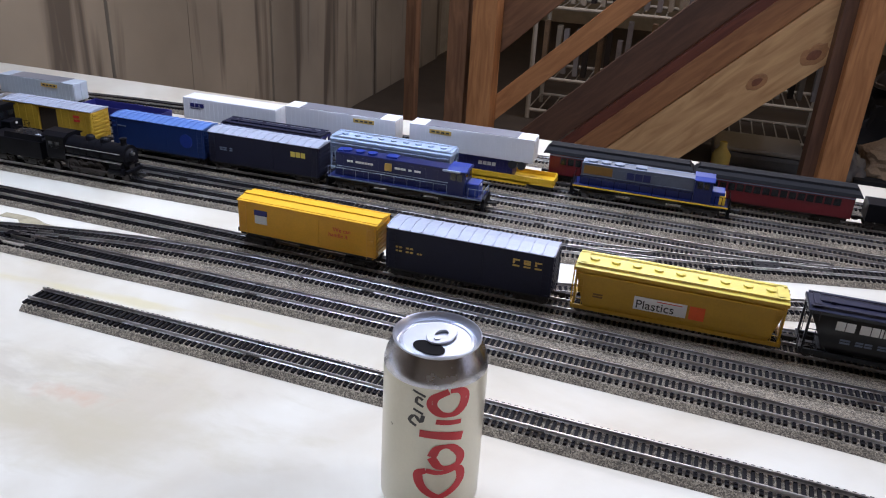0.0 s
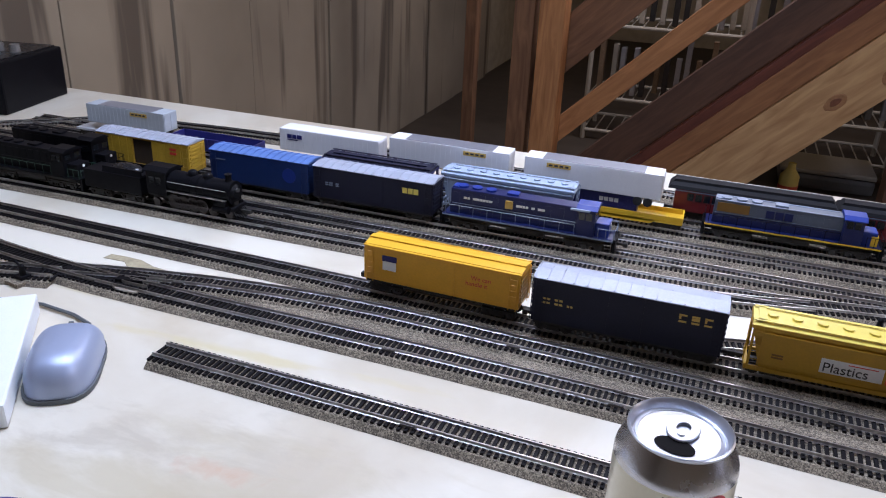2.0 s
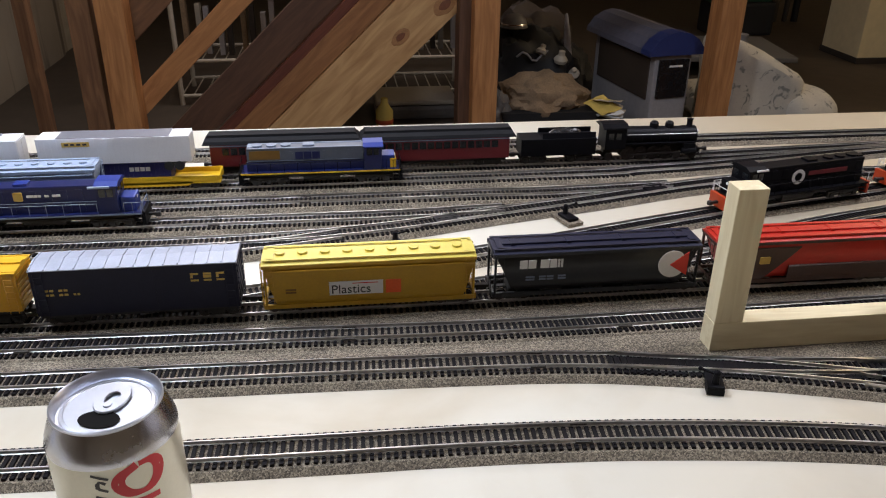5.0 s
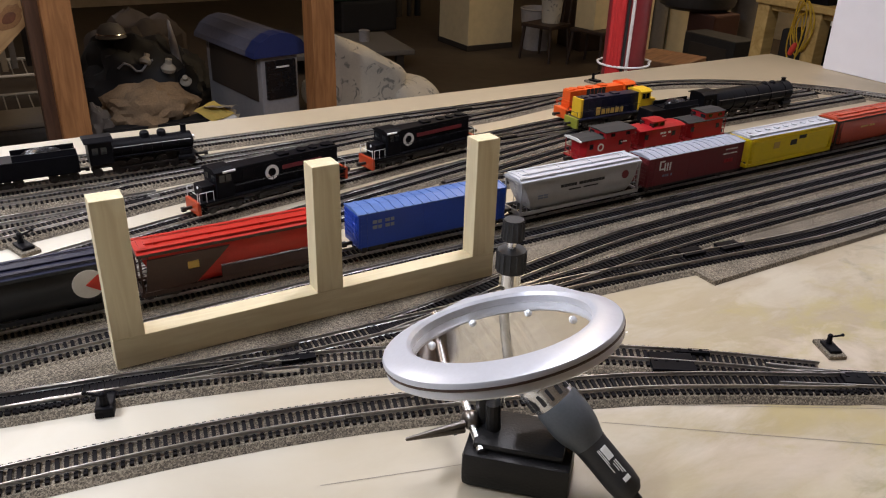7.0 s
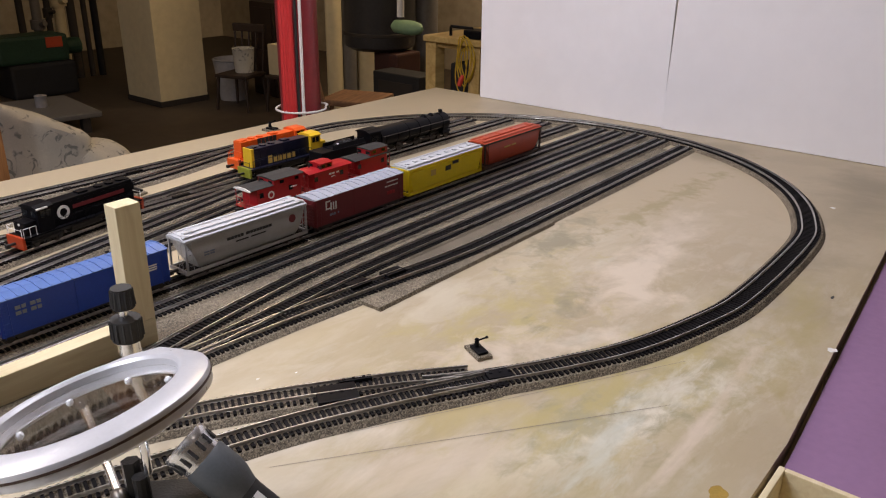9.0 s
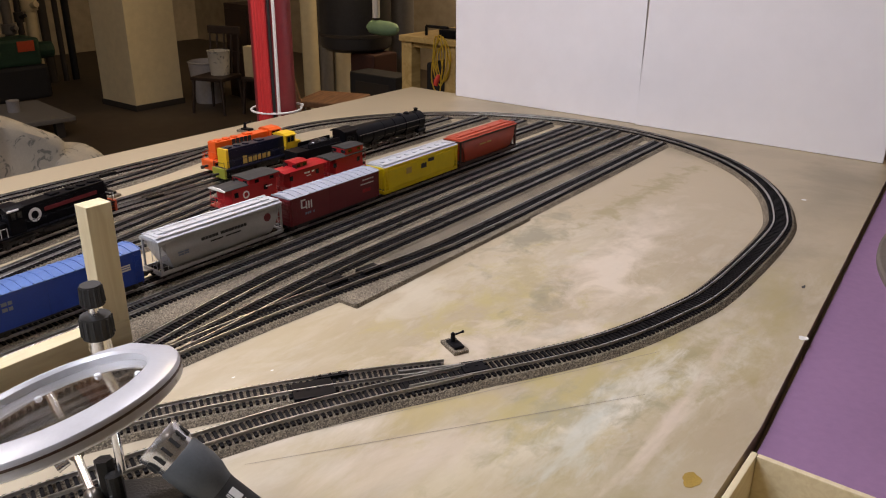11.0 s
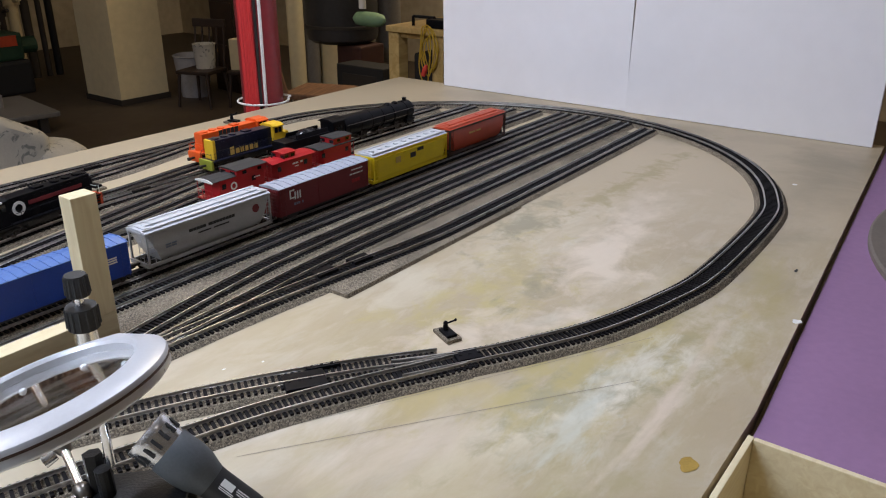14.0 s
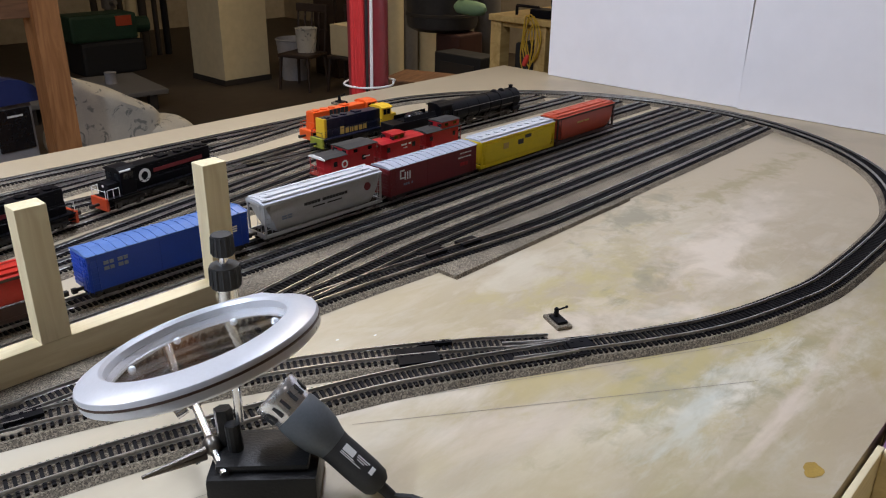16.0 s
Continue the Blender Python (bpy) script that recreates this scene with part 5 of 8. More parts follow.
        for i in range(drivers):
            mesh_part("driver", DRIVER_ME, car, pose(-h + 0.040 + span * i / (drivers - 1), s * 0.0090, 0, 0, 0, 0 if s < 0 else 180))
        for xp in (h - 0.012, h - 0.034, -h + 0.014):
            mesh_part("wheel", WHEEL_ME, car, pose(xp, s * 0.0085, 0, 0, 0, 0 if s < 0 else 180))
    bm = bmesh.new()
    box(bm, -h + 0.008, h - 0.008, -0.0045, 0.0045, 0.009, 0.019)
    part("frame", bm, M_TRUCK, car)
    bm = bmesh.new()
    box(bm, h - 0.008, h - 0.004, -0.0145, 0.0145, 0.0110, 0.0150, 0.0004)
    for i in range(9):
        yq = -0.012 + 0.003 * i
        tube(bm, (h - 0.006, yq, 0.011), (h + 0.004 - abs(yq) * 0.35, yq, 0.0022), 0.0006, seg=5)
    part("pilot", bm, M_BLACK, car)
    couplers(car, h)
    return car


def tender(x0, x1, y, label, rz=0.0, coal=True, flip=False, z0=RT, trim=None, group=""):
    L = x1 - x0
    h = L / 2
    car = thing("model_tender", label, "model tender", ((x0 + x1) / 2, y, z0), rz + (180 if flip else 0), group=group)
    bm = bmesh.new()
    box(bm, -h, h, -0.0158, 0.0158, 0.0115, 0.034, 0.001)
    part("tank", bm, M_BLACK, car)
    bm = bmesh.new()
    extrude(bm, [(-0.0145, 0.034), (-0.0125, 0.041), (-0.0110, 0.041), (-0.0110, 0.035), (0.0110, 0.035), (0.0110, 0.041), (0.0125, 0.041), (0.0145, 0.034)], -h + 0.028, h - 0.001)
    part("bunker", bm, M_BLACK, car)
    if coal:
        bm = bmesh.new()
        ball(bm, (0.012, 0, 0.036), 0.0105, 14, (2.2, 0.98, 0.75))
        for v in bm.verts:
            v.co += Vector((0, 0, random.uniform(-0.001, 0.001)))
        part("coal", bm, M_BLACKG, car)
    bm = bmesh.new()
    box(bm, -h + 0.002, h - 0.002, -0.006, 0.006, 0.0090, 0.0120)
    part("underframe", bm, M_TRUCK, car)
    if trim:
        for s in (-1, 1):
            bm = bmesh.new()
            for q in (-h, h):
                tube(bm, (q, s * 0.0162, 0.012), (q, s * 0.0162, 0.031), 0.0007, seg=5)
            box(bm, -h, h, s * 0.0160 - 0.0003, s * 0.0160 + 0.0003, 0.0118, 0.0128)
            part("trim", bm, trim, car)
    trucks(car, h, 0.019)
    couplers(car, h)
    return car


def coach(x0, x1, y, label, group=""):
    L = x1 - x0
    h = L / 2
    car = thing("model_coach", label, "model passenger car", ((x0 + x1) / 2, y, RT), group=group)
    W = 0.0170
    bm = bmesh.new()
    box(bm, -h, h, -W, W, 0.0115, 0.0395, 0.0006)
    part("body", bm, M_PRED, car)
    n = 15
    for s in (-1, 1):
        for i in range(n):
            bm = bmesh.new()
            xq = -h + 0.014 + i * (L - 0.028) / n
            box(bm, xq + 0.001, xq + (L - 0.028) / n - 0.001, s * W - 0.0004, s * W + 0.0004, 0.0265, 0.0355)
            part("window", bm, M_GLASSDK, car)
    bm = bmesh.new()
    for s in (-1, 1):
        box(bm, -h, h, s * W - 0.0005, s * W + 0.0006, 0.0372, 0.0384)
    part("letter_board", bm, M_GREYLOCO, car)
    bm = bmesh.new()
    extrude(bm, [(-W - 0.0008, 0.0395), (-W + 0.001, 0.0435), (-0.0095, 0.0465), (-0.0090, 0.0495), (0, 0.0512), (0.0090, 0.0495), (0.0095, 0.0465), (W - 0.001, 0.0435), (W + 0.0008, 0.0395)], -h - 0.001, h + 0.001, -0.008, -0.008)
    ro = part("roof", bm, M_COACHROOF, car)
    bm = bmesh.new()
    box(bm, -h + 0.003, h - 0.003, -0.0125, 0.0125, 0.0070, 0.0116)
    part("underframe", bm, M_TRUCK, car)
    trucks(car, h, 0.026)
    couplers(car, h)
    return car


def trailer(x0, x1, y, label, z0, mark=None, endcaps=True, h=0.031, group="piggyback trailers", body=None):
    body = body or M_WHITE
    L = x1 - x0
    hh = L / 2
    t = thing("model_trailer", label, "model trailer", ((x0 + x1) / 2, y, z0), group=group)
    W = 0.0148
    bm = bmesh.new()
    box(bm, -hh, hh, -W, W, 0, h, 0.0005)
    part("body", bm, body, t)
    n = int(L / 0.007)
    for i in range(n + 1):
        xq = -hh + 0.002 + (L - 0.004) * i / n
        for s in (-1, 1):
            piece("seam", (0.0008, 0.0006, h - 0.004), body, t, (xq, s * W, h / 2))
    bm = bmesh.new()
    if endcaps:
        box(bm, -hh + 0.022, hh - 0.022, -W + 0.0008, W - 0.0008, h, h + 0.0006)
    else:
        box(bm, -hh + 0.001, hh - 0.001, -W + 0.0008, W - 0.0008, h, h + 0.0006)
    part("roof", bm, M_TRLROOF if endcaps else M_WHITE, t)
    for s in (-1, 1):
        piece("door", (0.0008, 0.0132, h - 0.004), body, t, (hh + 0.0002, s * 0.007, h / 2))
    if mark == "patch":
        bm = bmesh.new()
        a = hh - 0.060 if x0 < -0.3 else -hh + 0.028
        box(bm, a, a + 0.030, -W - 0.0006, -W + 0.0002, h - 0.0095, h - 0.004)
        part("nameplate", bm, M_MARKG, t, "yellow nameplate with plain dark bars")
        bm = bmesh.new()
        for i in range(4):
            box(bm, a + 0.003 + i * 0.0066, a + 0.0075 + i * 0.0066, -W - 0.0009, -W - 0.0005, h - 0.0078, h - 0.0056)
        part("lettering", bm, M_MARKK, t)
    elif mark == "block":
        marks(t, -hh + 0.012, -W - 0.0004, h - 0.012, (7, 6, 7), M_DKBLUE, 0.0055)
        marks(t, -hh + 0.012, -W - 0.0004, h - 0.0145, (16,), M_DKBLUE, 0.001)
    for a in (hh - 0.014, hh - 0.026):
        for s in (-1, 1):
            bm = bmesh.new()
            tube(bm, (a, s * 0.012 - 0.003, -0.0048), (a, s * 0.012 + 0.003, -0.0048), 0.0056, seg=12)
            part("tyre", bm, M_RUBBER, t)
    return t


def flatcar(x0, x1, y, label, material, deck=0.0125, sides=0.0, group=""):
    L = x1 - x0
    h = L / 2
    car = thing("model_flatcar", label, "model flatcar", ((x0 + x1) / 2, y, RT), group=group)
    bm = bmesh.new()
    box(bm, -h, h, -0.0162, 0.0162, deck - 0.0035, deck, 0.0004)
    part("deck", bm, material, car)
    bm = bmesh.new()
    for s in (-1, 1):
        extrude(bm, [(s * 0.0150, deck - 0.001), (s * 0.0150, deck - 0.006), (s * 0.0162, deck - 0.006), (s * 0.0162, deck - 0.001)], -h + 0.03, h - 0.03, 0.008, 0.008)
        if sides:
            box(bm, -h + 0.002, h - 0.002, s * 0.0156 - 0.0007, s * 0.0156 + 0.0007, deck, deck + sides)
            for i in range(12):
                xq = -h + 0.005 + (L - 0.010) * i / 11
                box(bm, xq - 0.0006, xq + 0.0006, s * 0.0163 - 0.0006, s * 0.0163 + 0.0006, deck, deck + sides)
    if sides:
        for s in (-1, 1):
            box(bm, s * (h - 0.0012) - 0.0008, s * (h - 0.0012) + 0.0008, -0.0156, 0.0156, deck, deck + sides)
    part("side_sill", bm, material, car)
    trucks(car, h, 0.019)
    couplers(car, h)
    return car

# ---- trains on the layout ----
FR = "front freight train"
c = boxcar(-0.3615, -0.2055, 0.7030, "bright yellow model refrigerator car with red lettering bars", M_YEL, M_YELROOF, ribs=False, group=FR, roofribs=0, board=True, bot=0.0150, rz=-1.6)
bm = bmesh.new()
box(bm, -0.0590, -0.0440, -0.0178, -0.0171, 0.0372, 0.0430, 0.0006)
part("emblem", bm, M_DKBLUE, c, "blue and pink shield emblem drawn plain")
bm = bmesh.new()
box(bm, -0.0585, -0.0445, -0.0178, -0.0171, 0.0280, 0.0370, 0.0006)
part("emblem", bm, M_MARKW, c, "blue and pink shield emblem drawn plain")
words(c, "We can", 0.0062, (0.031, -0.01765, 0.0365), (90, 0, 0), M_MARKR, "faded red words on the yellow side")
words(c, "handle it", 0.0062, (0.026, -0.01765, 0.0305), (90, 0, 0), M_MARKR, "faded red words on the yellow side")
c = boxcar(-0.1930, -0.0290, Y_D, "dark navy model boxcar with silver roof and yellow lettering bars", M_NAVY, M_GALV, ribs=False, group=FR, hgt=0.0565)
marks(c, -0.073, -0.0175, 0.0345, (3, 3, 0, 3, 3), M_MARKG, 0.0018)
marks(c, -0.073, -0.0175, 0.0305, (3, 3, 0, 3, 3, 0, 2, 2), M_MARKG, 0.0018)
for i_ in range(3):
    marks(c, 0.044 + 0.0105 * i_, -0.0175, 0.0440, (6.5,), M_MARKG, 0.0016)
    marks(c, 0.044 + 0.0105 * i_, -0.0175, 0.0410, ((2, 0)[i_ == 1] or 6.5,), M_MARKG, 0.0026)
    marks(c, 0.044 + 0.0105 * i_, -0.0175, 0.0380, (6.5,), M_MARKG, 0.0016)
c = hopper(-0.0100, 0.1755, Y_D, "mustard yellow model covered hopper with a white name panel", M_HOPYEL, M_HOPLIT, "flat", FR, trough=True, bays=4)
bm = bmesh.new()
box(bm, -0.0360, 0.0102, -0.0182, -0.0173, 0.0180, 0.0308)
part("name_panel", bm, M_MARKW, c, "white panel with dark lettering")
words(c, "Plastics", 0.0118, (-0.0345, -0.01835, 0.0196), (90, 0, 0), M_MARKK, "dark word on the white panel")
marks(c, -0.016, -0.0183, 0.0286, (22,), M_MARKR, 0.0007)
bm = bmesh.new()
box(bm, 0.0125, 0.0258, -0.0181, -0.0173, 0.0178, 0.0306)
part("emblem", bm, M_ORANGE, c, "orange square emblem drawn plain")
marks(c, -0.073, -0.0177, 0.0240, (9,), M_HOPDK, 0.0016, rows=2)
c = hopper(0.189, 0.381, Y_D, "black round-sided model hopper with white markings", M_DKGREEN, M_NAVY, "round", FR, bays=4)
marks(c, -0.072, -0.0184, 0.0345, (7, 7, 0, 8, 6, 2, 2), M_MARKW, 0.0082, gap=0.0008)
marks(c, -0.066, -0.0181, 0.0250, (8, 0, 6, 6, 0, 7), M_GREYLOCO, 0.0016, rows=2)
bm = bmesh.new()
lathe(bm, [(0.0, 0.0), (0.0132, 0.0), (0.0132, 0.0008), (0.0, 0.0008)], 28)
bmesh.ops.transform(bm, verts=bm.verts, matrix=pose(0.0685, -0.0180, 0.0320, 90, 0, 0))
part("emblem", bm, M_MARKW, c, "white disc emblem drawn plain")
bm = bmesh.new()
fa_ = [bm.verts.new(p) for p in ((0.0660, -0.0197, 0.0315), (0.0825, -0.0197, 0.0440), (0.0825, -0.0197, 0.0205))]
fb_ = [bm.verts.new(v.co + Vector((0, 0.0008, 0))) for v in fa_]
bm.faces.new(fa_[::-1])
bm.faces.new(fb_)
for i_ in range(3):
    bm.faces.new((fa_[i_], fa_[(i_ + 1) % 3], fb_[(i_ + 1) % 3], fb_[i_]))
bmesh.ops.recalc_face_normals(bm, faces=bm.faces[:])
part("emblem", bm, M_MARKR, c, "red wedge on the disc")
c = hopper(0.394, 0.580, Y_D, "red and brown round-sided model hopper", M_RED, M_RED, "round", FR, bays=4, ends=M_BROWN)
bm = bmesh.new()
extrude(bm, [(-0.0184, 0.012), (-0.0190, 0.022), (-0.0187, 0.0345), (-0.0180, 0.0420), (-0.0170, 0.0430), (-0.0172, 0.014)], -0.084, -0.010, -0.004, 0.034)
part("painted_end", bm, M_BROWN, c, "dark brown painted section of the side")
bm = bmesh.new()
extrude(bm, [(-0.0184, 0.0115), (-0.0192, 0.0215), (-0.0192, 0.0235), (-0.0176, 0.0245), (-0.0172, 0.014)], -0.020, 0.084, 0.0, -0.004)
part("painted_band", bm, M_BROWN, c, "dark brown painted band along the foot")
bm = bmesh.new()
box(bm, -0.050, -0.040, -0.0194, -0.0188, 0.0275, 0.0345, 0.001)
part("emblem", bm, M_MARKG, c, "gold sheaf emblem drawn plain")
c = boxcar(0.6065, 0.7850, Y_D, "bright blue model boxcar with white lettering bars", M_BLUE, M_BLUESHINE, ribs=False, group=FR, hgt=0.0490, bot=0.0095, roofribs=17)
marks(c, -0.074, -0.0187, 0.0350, (5, 4, 0, 5, 4), M_GREYLOCO, 0.0036, rows=2)
marks(c, 0.058, -0.0187, 0.0330, (16,), M_MARKW, 0.0016, rows=3)
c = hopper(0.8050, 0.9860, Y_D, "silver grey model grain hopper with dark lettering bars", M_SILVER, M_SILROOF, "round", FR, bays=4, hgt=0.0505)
marks(c, -0.034, -0.0184, 0.0330, (5, 4, 4, 4, 4, 0, 6, 4, 4, 4, 4, 4, 4, 4), M_MARKK, 0.0034, gap=0.0006)
marks(c, -0.022, -0.0184, 0.0280, (18, 0, 22), M_MARKK, 0.0016)
marks(c, -0.066, -0.0182, 0.0270, (7, 6), M_GREYLOCO, 0.0018, rows=2)
bm = bmesh.new()
lathe(bm, [(0.0, 0.0), (0.0052, 0.0), (0.0052, 0.0006), (0.0, 0.0006)], 20)
bmesh.ops.transform(bm, verts=bm.verts, matrix=pose(0.064, -0.0180, 0.034, 90, 0, 0))
part("emblem", bm, M_MAROON, c, "round red emblem drawn plain")
c = boxcar(0.9985, 1.1685, Y_D, "maroon model boxcar with silver ribbed roof", M_MAROON, M_GALV, ribs=False, group=FR, hgt=0.0485, bot=0.0090)
marks(c, -0.067, -0.0177, 0.0290, (2.4,), M_MARKW, 0.0120)
marks(c, -0.0645, -0.0177, 0.0390, (6,), M_MARKW, 0.0020)
marks(c, -0.0645, -0.0177, 0.0290, (6,), M_MARKW, 0.0020)
marks(c, -0.0585, -0.0177, 0.0270, (2.2, 2.2, 2.2), M_MARKW, 0.0105, gap=0.0022)
marks(c, -0.060, -0.0177, 0.0195, (3, 2, 3, 0, 2), M_GREYLOCO, 0.0030)
marks(c, 0.050, -0.0177, 0.0390, (4, 3, 5, 3, 3), M_MARKW, 0.0016)
marks(c, 0.046, -0.0177, 0.0330, (5, 4, 3, 6, 4), M_MARKW, 0.0016)
marks(c, 0.050, -0.0177, 0.0215, (5, 4, 5), M_LRED, 0.0050)
c = hopper(1.1790, 1.3600, Y_D, "bright yellow model hopper with a pale roof", M_BRYEL, M_SILROOF, "flat", FR, bays=3, trough=True, hgt=0.0500)
marks(c, -0.005, -0.0178, 0.0275, (13,), M_MARKK, 0.0075)
marks(c, 0.012, -0.0178, 0.0345, (15,), M_MARKK, 0.0050)
marks(c, -0.040, -0.0178, 0.0270, (12,), M_MARKG, 0.0090)
c = hopper(1.3650, 1.5360, Y_D, "faded orange-red round-sided model hopper", M_ORED, M_ORED, "round", FR, bays=4, ends=M_BROWN)
marks(c, -0.030, -0.0182, 0.0330, (6, 4, 5, 0, 6, 5), M_MARKG, 0.0024)

BX = "boxcars behind the steam engine"
c = boxcar(-0.848, -0.700, Y_G, "ochre model boxcar with its door open and a pale roof", M_OCHRE, M_GALV, opened=True, group=BX)
marks(c, 0.045, -0.0182, 0.0400, (10,), M_MARKR, 0.0034, rows=2)
c = boxcar(-0.668, -0.526, Y_G, "blue model boxcar with a faded round emblem", M_BLUE2, M_BLUESHINE, ribs=False, group=BX)
bm = bmesh.new()
lathe(bm, [(0.0, 0.0), (0.0095, 0.0), (0.0095, 0.0004), (0.0, 0.0004)], 20)
bmesh.ops.transform(bm, verts=bm.verts, matrix=pose(0.044, -0.0174, 0.032, 90, 0, 0))
part("emblem", bm, M_LOCOBLUE2, c, "faded blue disc emblem drawn plain")
marks(c, -0.062, -0.0176, 0.0390, (14,), M_GREYLOCO, 0.0014)
c = boxcar(-0.519, -0.362, Y_G, "dark navy model boxcar with yellow lettering bars", M_NAVY, M_GALV, ribs=False, group=BX)
marks(c, -0.062, -0.0176, 0.0310, (4, 5, 0, 4), M_GREYLOCO, 0.0016, rows=2)
marks(c, 0.040, -0.0176, 0.0345, (6, 6, 6), M_MARKY, 0.0066)
c = diesel(-0.354, -0.146, Y_G, "dark blue model diesel engine with pale lettering bars", M_LOCOBLUE, M_LOCOBLUE, M_LOCOBLUE, M_LOCOBLUE2, M_GREYLOCO, roofm=M_LOCOBLUE2, six=True, railm=M_GREYLOCO, pilotm=M_BLACK, walkm=M_LOCOBLUE)
marks(c, -0.090, -0.0106, 0.0302, (148,), M_LTBLUE, 0.0006)
marks(c, -0.076, -0.0106, 0.0370, (4, 3, 0, 8, 3, 3, 3, 4), M_MARKW, 0.0026, gap=0.0006)
marks(c, -0.013, -0.0106, 0.0370, (7, 3, 3, 0, 4, 0, 8), M_MARKW, 0.0026, gap=0.0006)
bm = bmesh.new()
box(bm, -0.026, -0.017, -0.0112, -0.0104, 0.0335, 0.0430, 0.001)
part("emblem", bm, M_MARKG, c, "orange winged emblem drawn plain")
bm = bmesh.new()
box(bm, 0.050, 0.072, -0.0175, -0.0150, 0.0465, 0.0490, 0.0005)
part("sunshade", bm, M_LTBLUE, c, "pale blue shade over the cab window")
c = hopper(-0.372, -0.205, Y_H, "pale blue model covered hopper with a blue-white roof", M_LTBLUE, M_LTBLUE, "flat", bays=3, trough=True)
c = hopper(-0.535, -0.385, Y_H, "dark blue model hopper behind the navy boxcar", M_DKBLUE, M_NAVY, "round", bays=3, hgt=0.048)

# piggyback cars
flatcar(-0.985, -0.835, Y_I, "pale grey model flatcar under a white trailer", M_SILROOF)
trailer(-0.963, -0.823, Y_I + 0.002, "blue-grey model trailer with a dark roof on a flatcar", RT + 0.0232, "patch", body=M_TRLGREY, h=0.0275)
flatcar(-0.812, -0.672, Y_I, "dark blue empty model gondola car", M_DKBLUE, sides=0.012)
flatcar(-0.640, -0.470, Y_I, "dark blue model flatcar that carries a white trailer", M_DKBLUE)
trailer(-0.626, -0.478, Y_I - 0.005, "white model trailer with a dark blue emblem block", RT + 0.0285, "block", endcaps=False, h=0.0300)
flatcar(-0.462, -0.290, Y_I, "blue model flatcar that carries a white trailer", M_DKBLUE)
trailer(-0.462, -0.300, Y_I - 0.005, "white model trailer with a grey roof and yellow nameplate", RT + 0.0365, "patch")
flatcar(-0.280, -0.082, Y_I, "yellow model well car under a blue container", M_LOCOYEL, deck=0.0115, sides=0.006)
ct = thing("model_container", "dark blue model container in the yellow well car", "model container", (-0.190, Y_I, RT + 0.0116))
bm = bmesh.new()
box(bm, -0.070, 0.052, -0.0143, 0.0143, 0, 0.0250, 0.0005)
for i in range(24):
    box(bm, -0.068 + i * 0.0050, -0.0655 + i * 0.0050, -0.0147, -0.0140, 0.002, 0.023)
part("body", bm, M_DKBLUE, ct)
marks(ct, 0.006, -0.0149, 0.0135, (5, 5, 5, 5), M_MARKW, 0.0050)
trailer(-0.280, -0.112, Y_I - 0.004, "long white model trailer with grey roof on a container", RT + 0.0368, "patch")

c = diesel(-0.062, 0.136, Y_I, "grey and blue model diesel engine with a yellow nose stripe", M_HOODSHADE, M_LOCOBLUE, M_LOCOBLUE, M_LOCOBLUE2, M_LOCOYEL, roofm=M_GREYLOCO, hgt=0.050, railm=M_BLACK, pilotm=M_BLACK, walkm=M_LOCOBLUE, cabroofm=M_LOCOBLUE2)
bm = bmesh.new()
box(bm, 0.0830, 0.0905, -0.0112, 0.0112, 0.0176, 0.0300, 0.0006)
part("nose_panel", bm, M_LOCOYEL, c, "yellow nose end")
marks(c, -0.030, -0.0106, 0.0325, (9, 9, 9), M_LOCOBLUE, 0.0090)
marks(c, -0.086, -0.0104, 0.0306, (136,), M_GREYLOCO, 0.0006)
bm = bmesh.new()
box(bm, -0.084, -0.048, -0.0104, -0.0098, 0.0325, 0.0435, 0.0003)
part("radiator_grille", bm, M_HOPDK, c, "dark radiator grille")
# paler strips that paint the top light along the roof edges
for s_ in (-1, 1):
    bm = bmesh.new()
    box(bm, -0.086, 0.050, s_ * 0.0088 - 0.0014, s_ * 0.0088 + 0.0014, 0.0455, 0.0467, 0.0004)
    part("roof_edge", bm, M_GREYLOCO, c, "roof edge in a paler grey for the light from above")
CO = "red coaches"
coach(-0.098, 0.078, Y_J, "dark red model coach with a black arched roof", CO)
coach(0.094, 0.276, Y_J, "dark red model coach with a black arched roof", CO)
tender(0.292, 0.392, Y_J, "black model tender piled with coal", rz=0)
steam(0.398, 0.540, Y_J, "small black model steam engine with a row of domes", drivers=4)

# steam engine and black diesels at the near yard end
tender(-0.788, -0.703, Y_E, "black model tender coupled to a steam engine", rz=0)
steam(-0.700, -0.572, Y_E, "black model steam engine with a pale handrail", trim=M_RAIL, rodm=M_WHEEL, boiler_r=0.0145)
diesel(-0.960, -0.792, Y_E, "black model diesel with dull green trim", M_BLACK, M_BLACK, M_BLACK, M_BLACK, M_BLACK, railm=M_MACHGREEN)
diesel(-0.965, -0.790, Y_F + 0.004, "black model diesel beside the steam engine", M_BLACK, M_BLACK, M_BLACK, M_BLACK, M_BLACK, hgt=0.055)

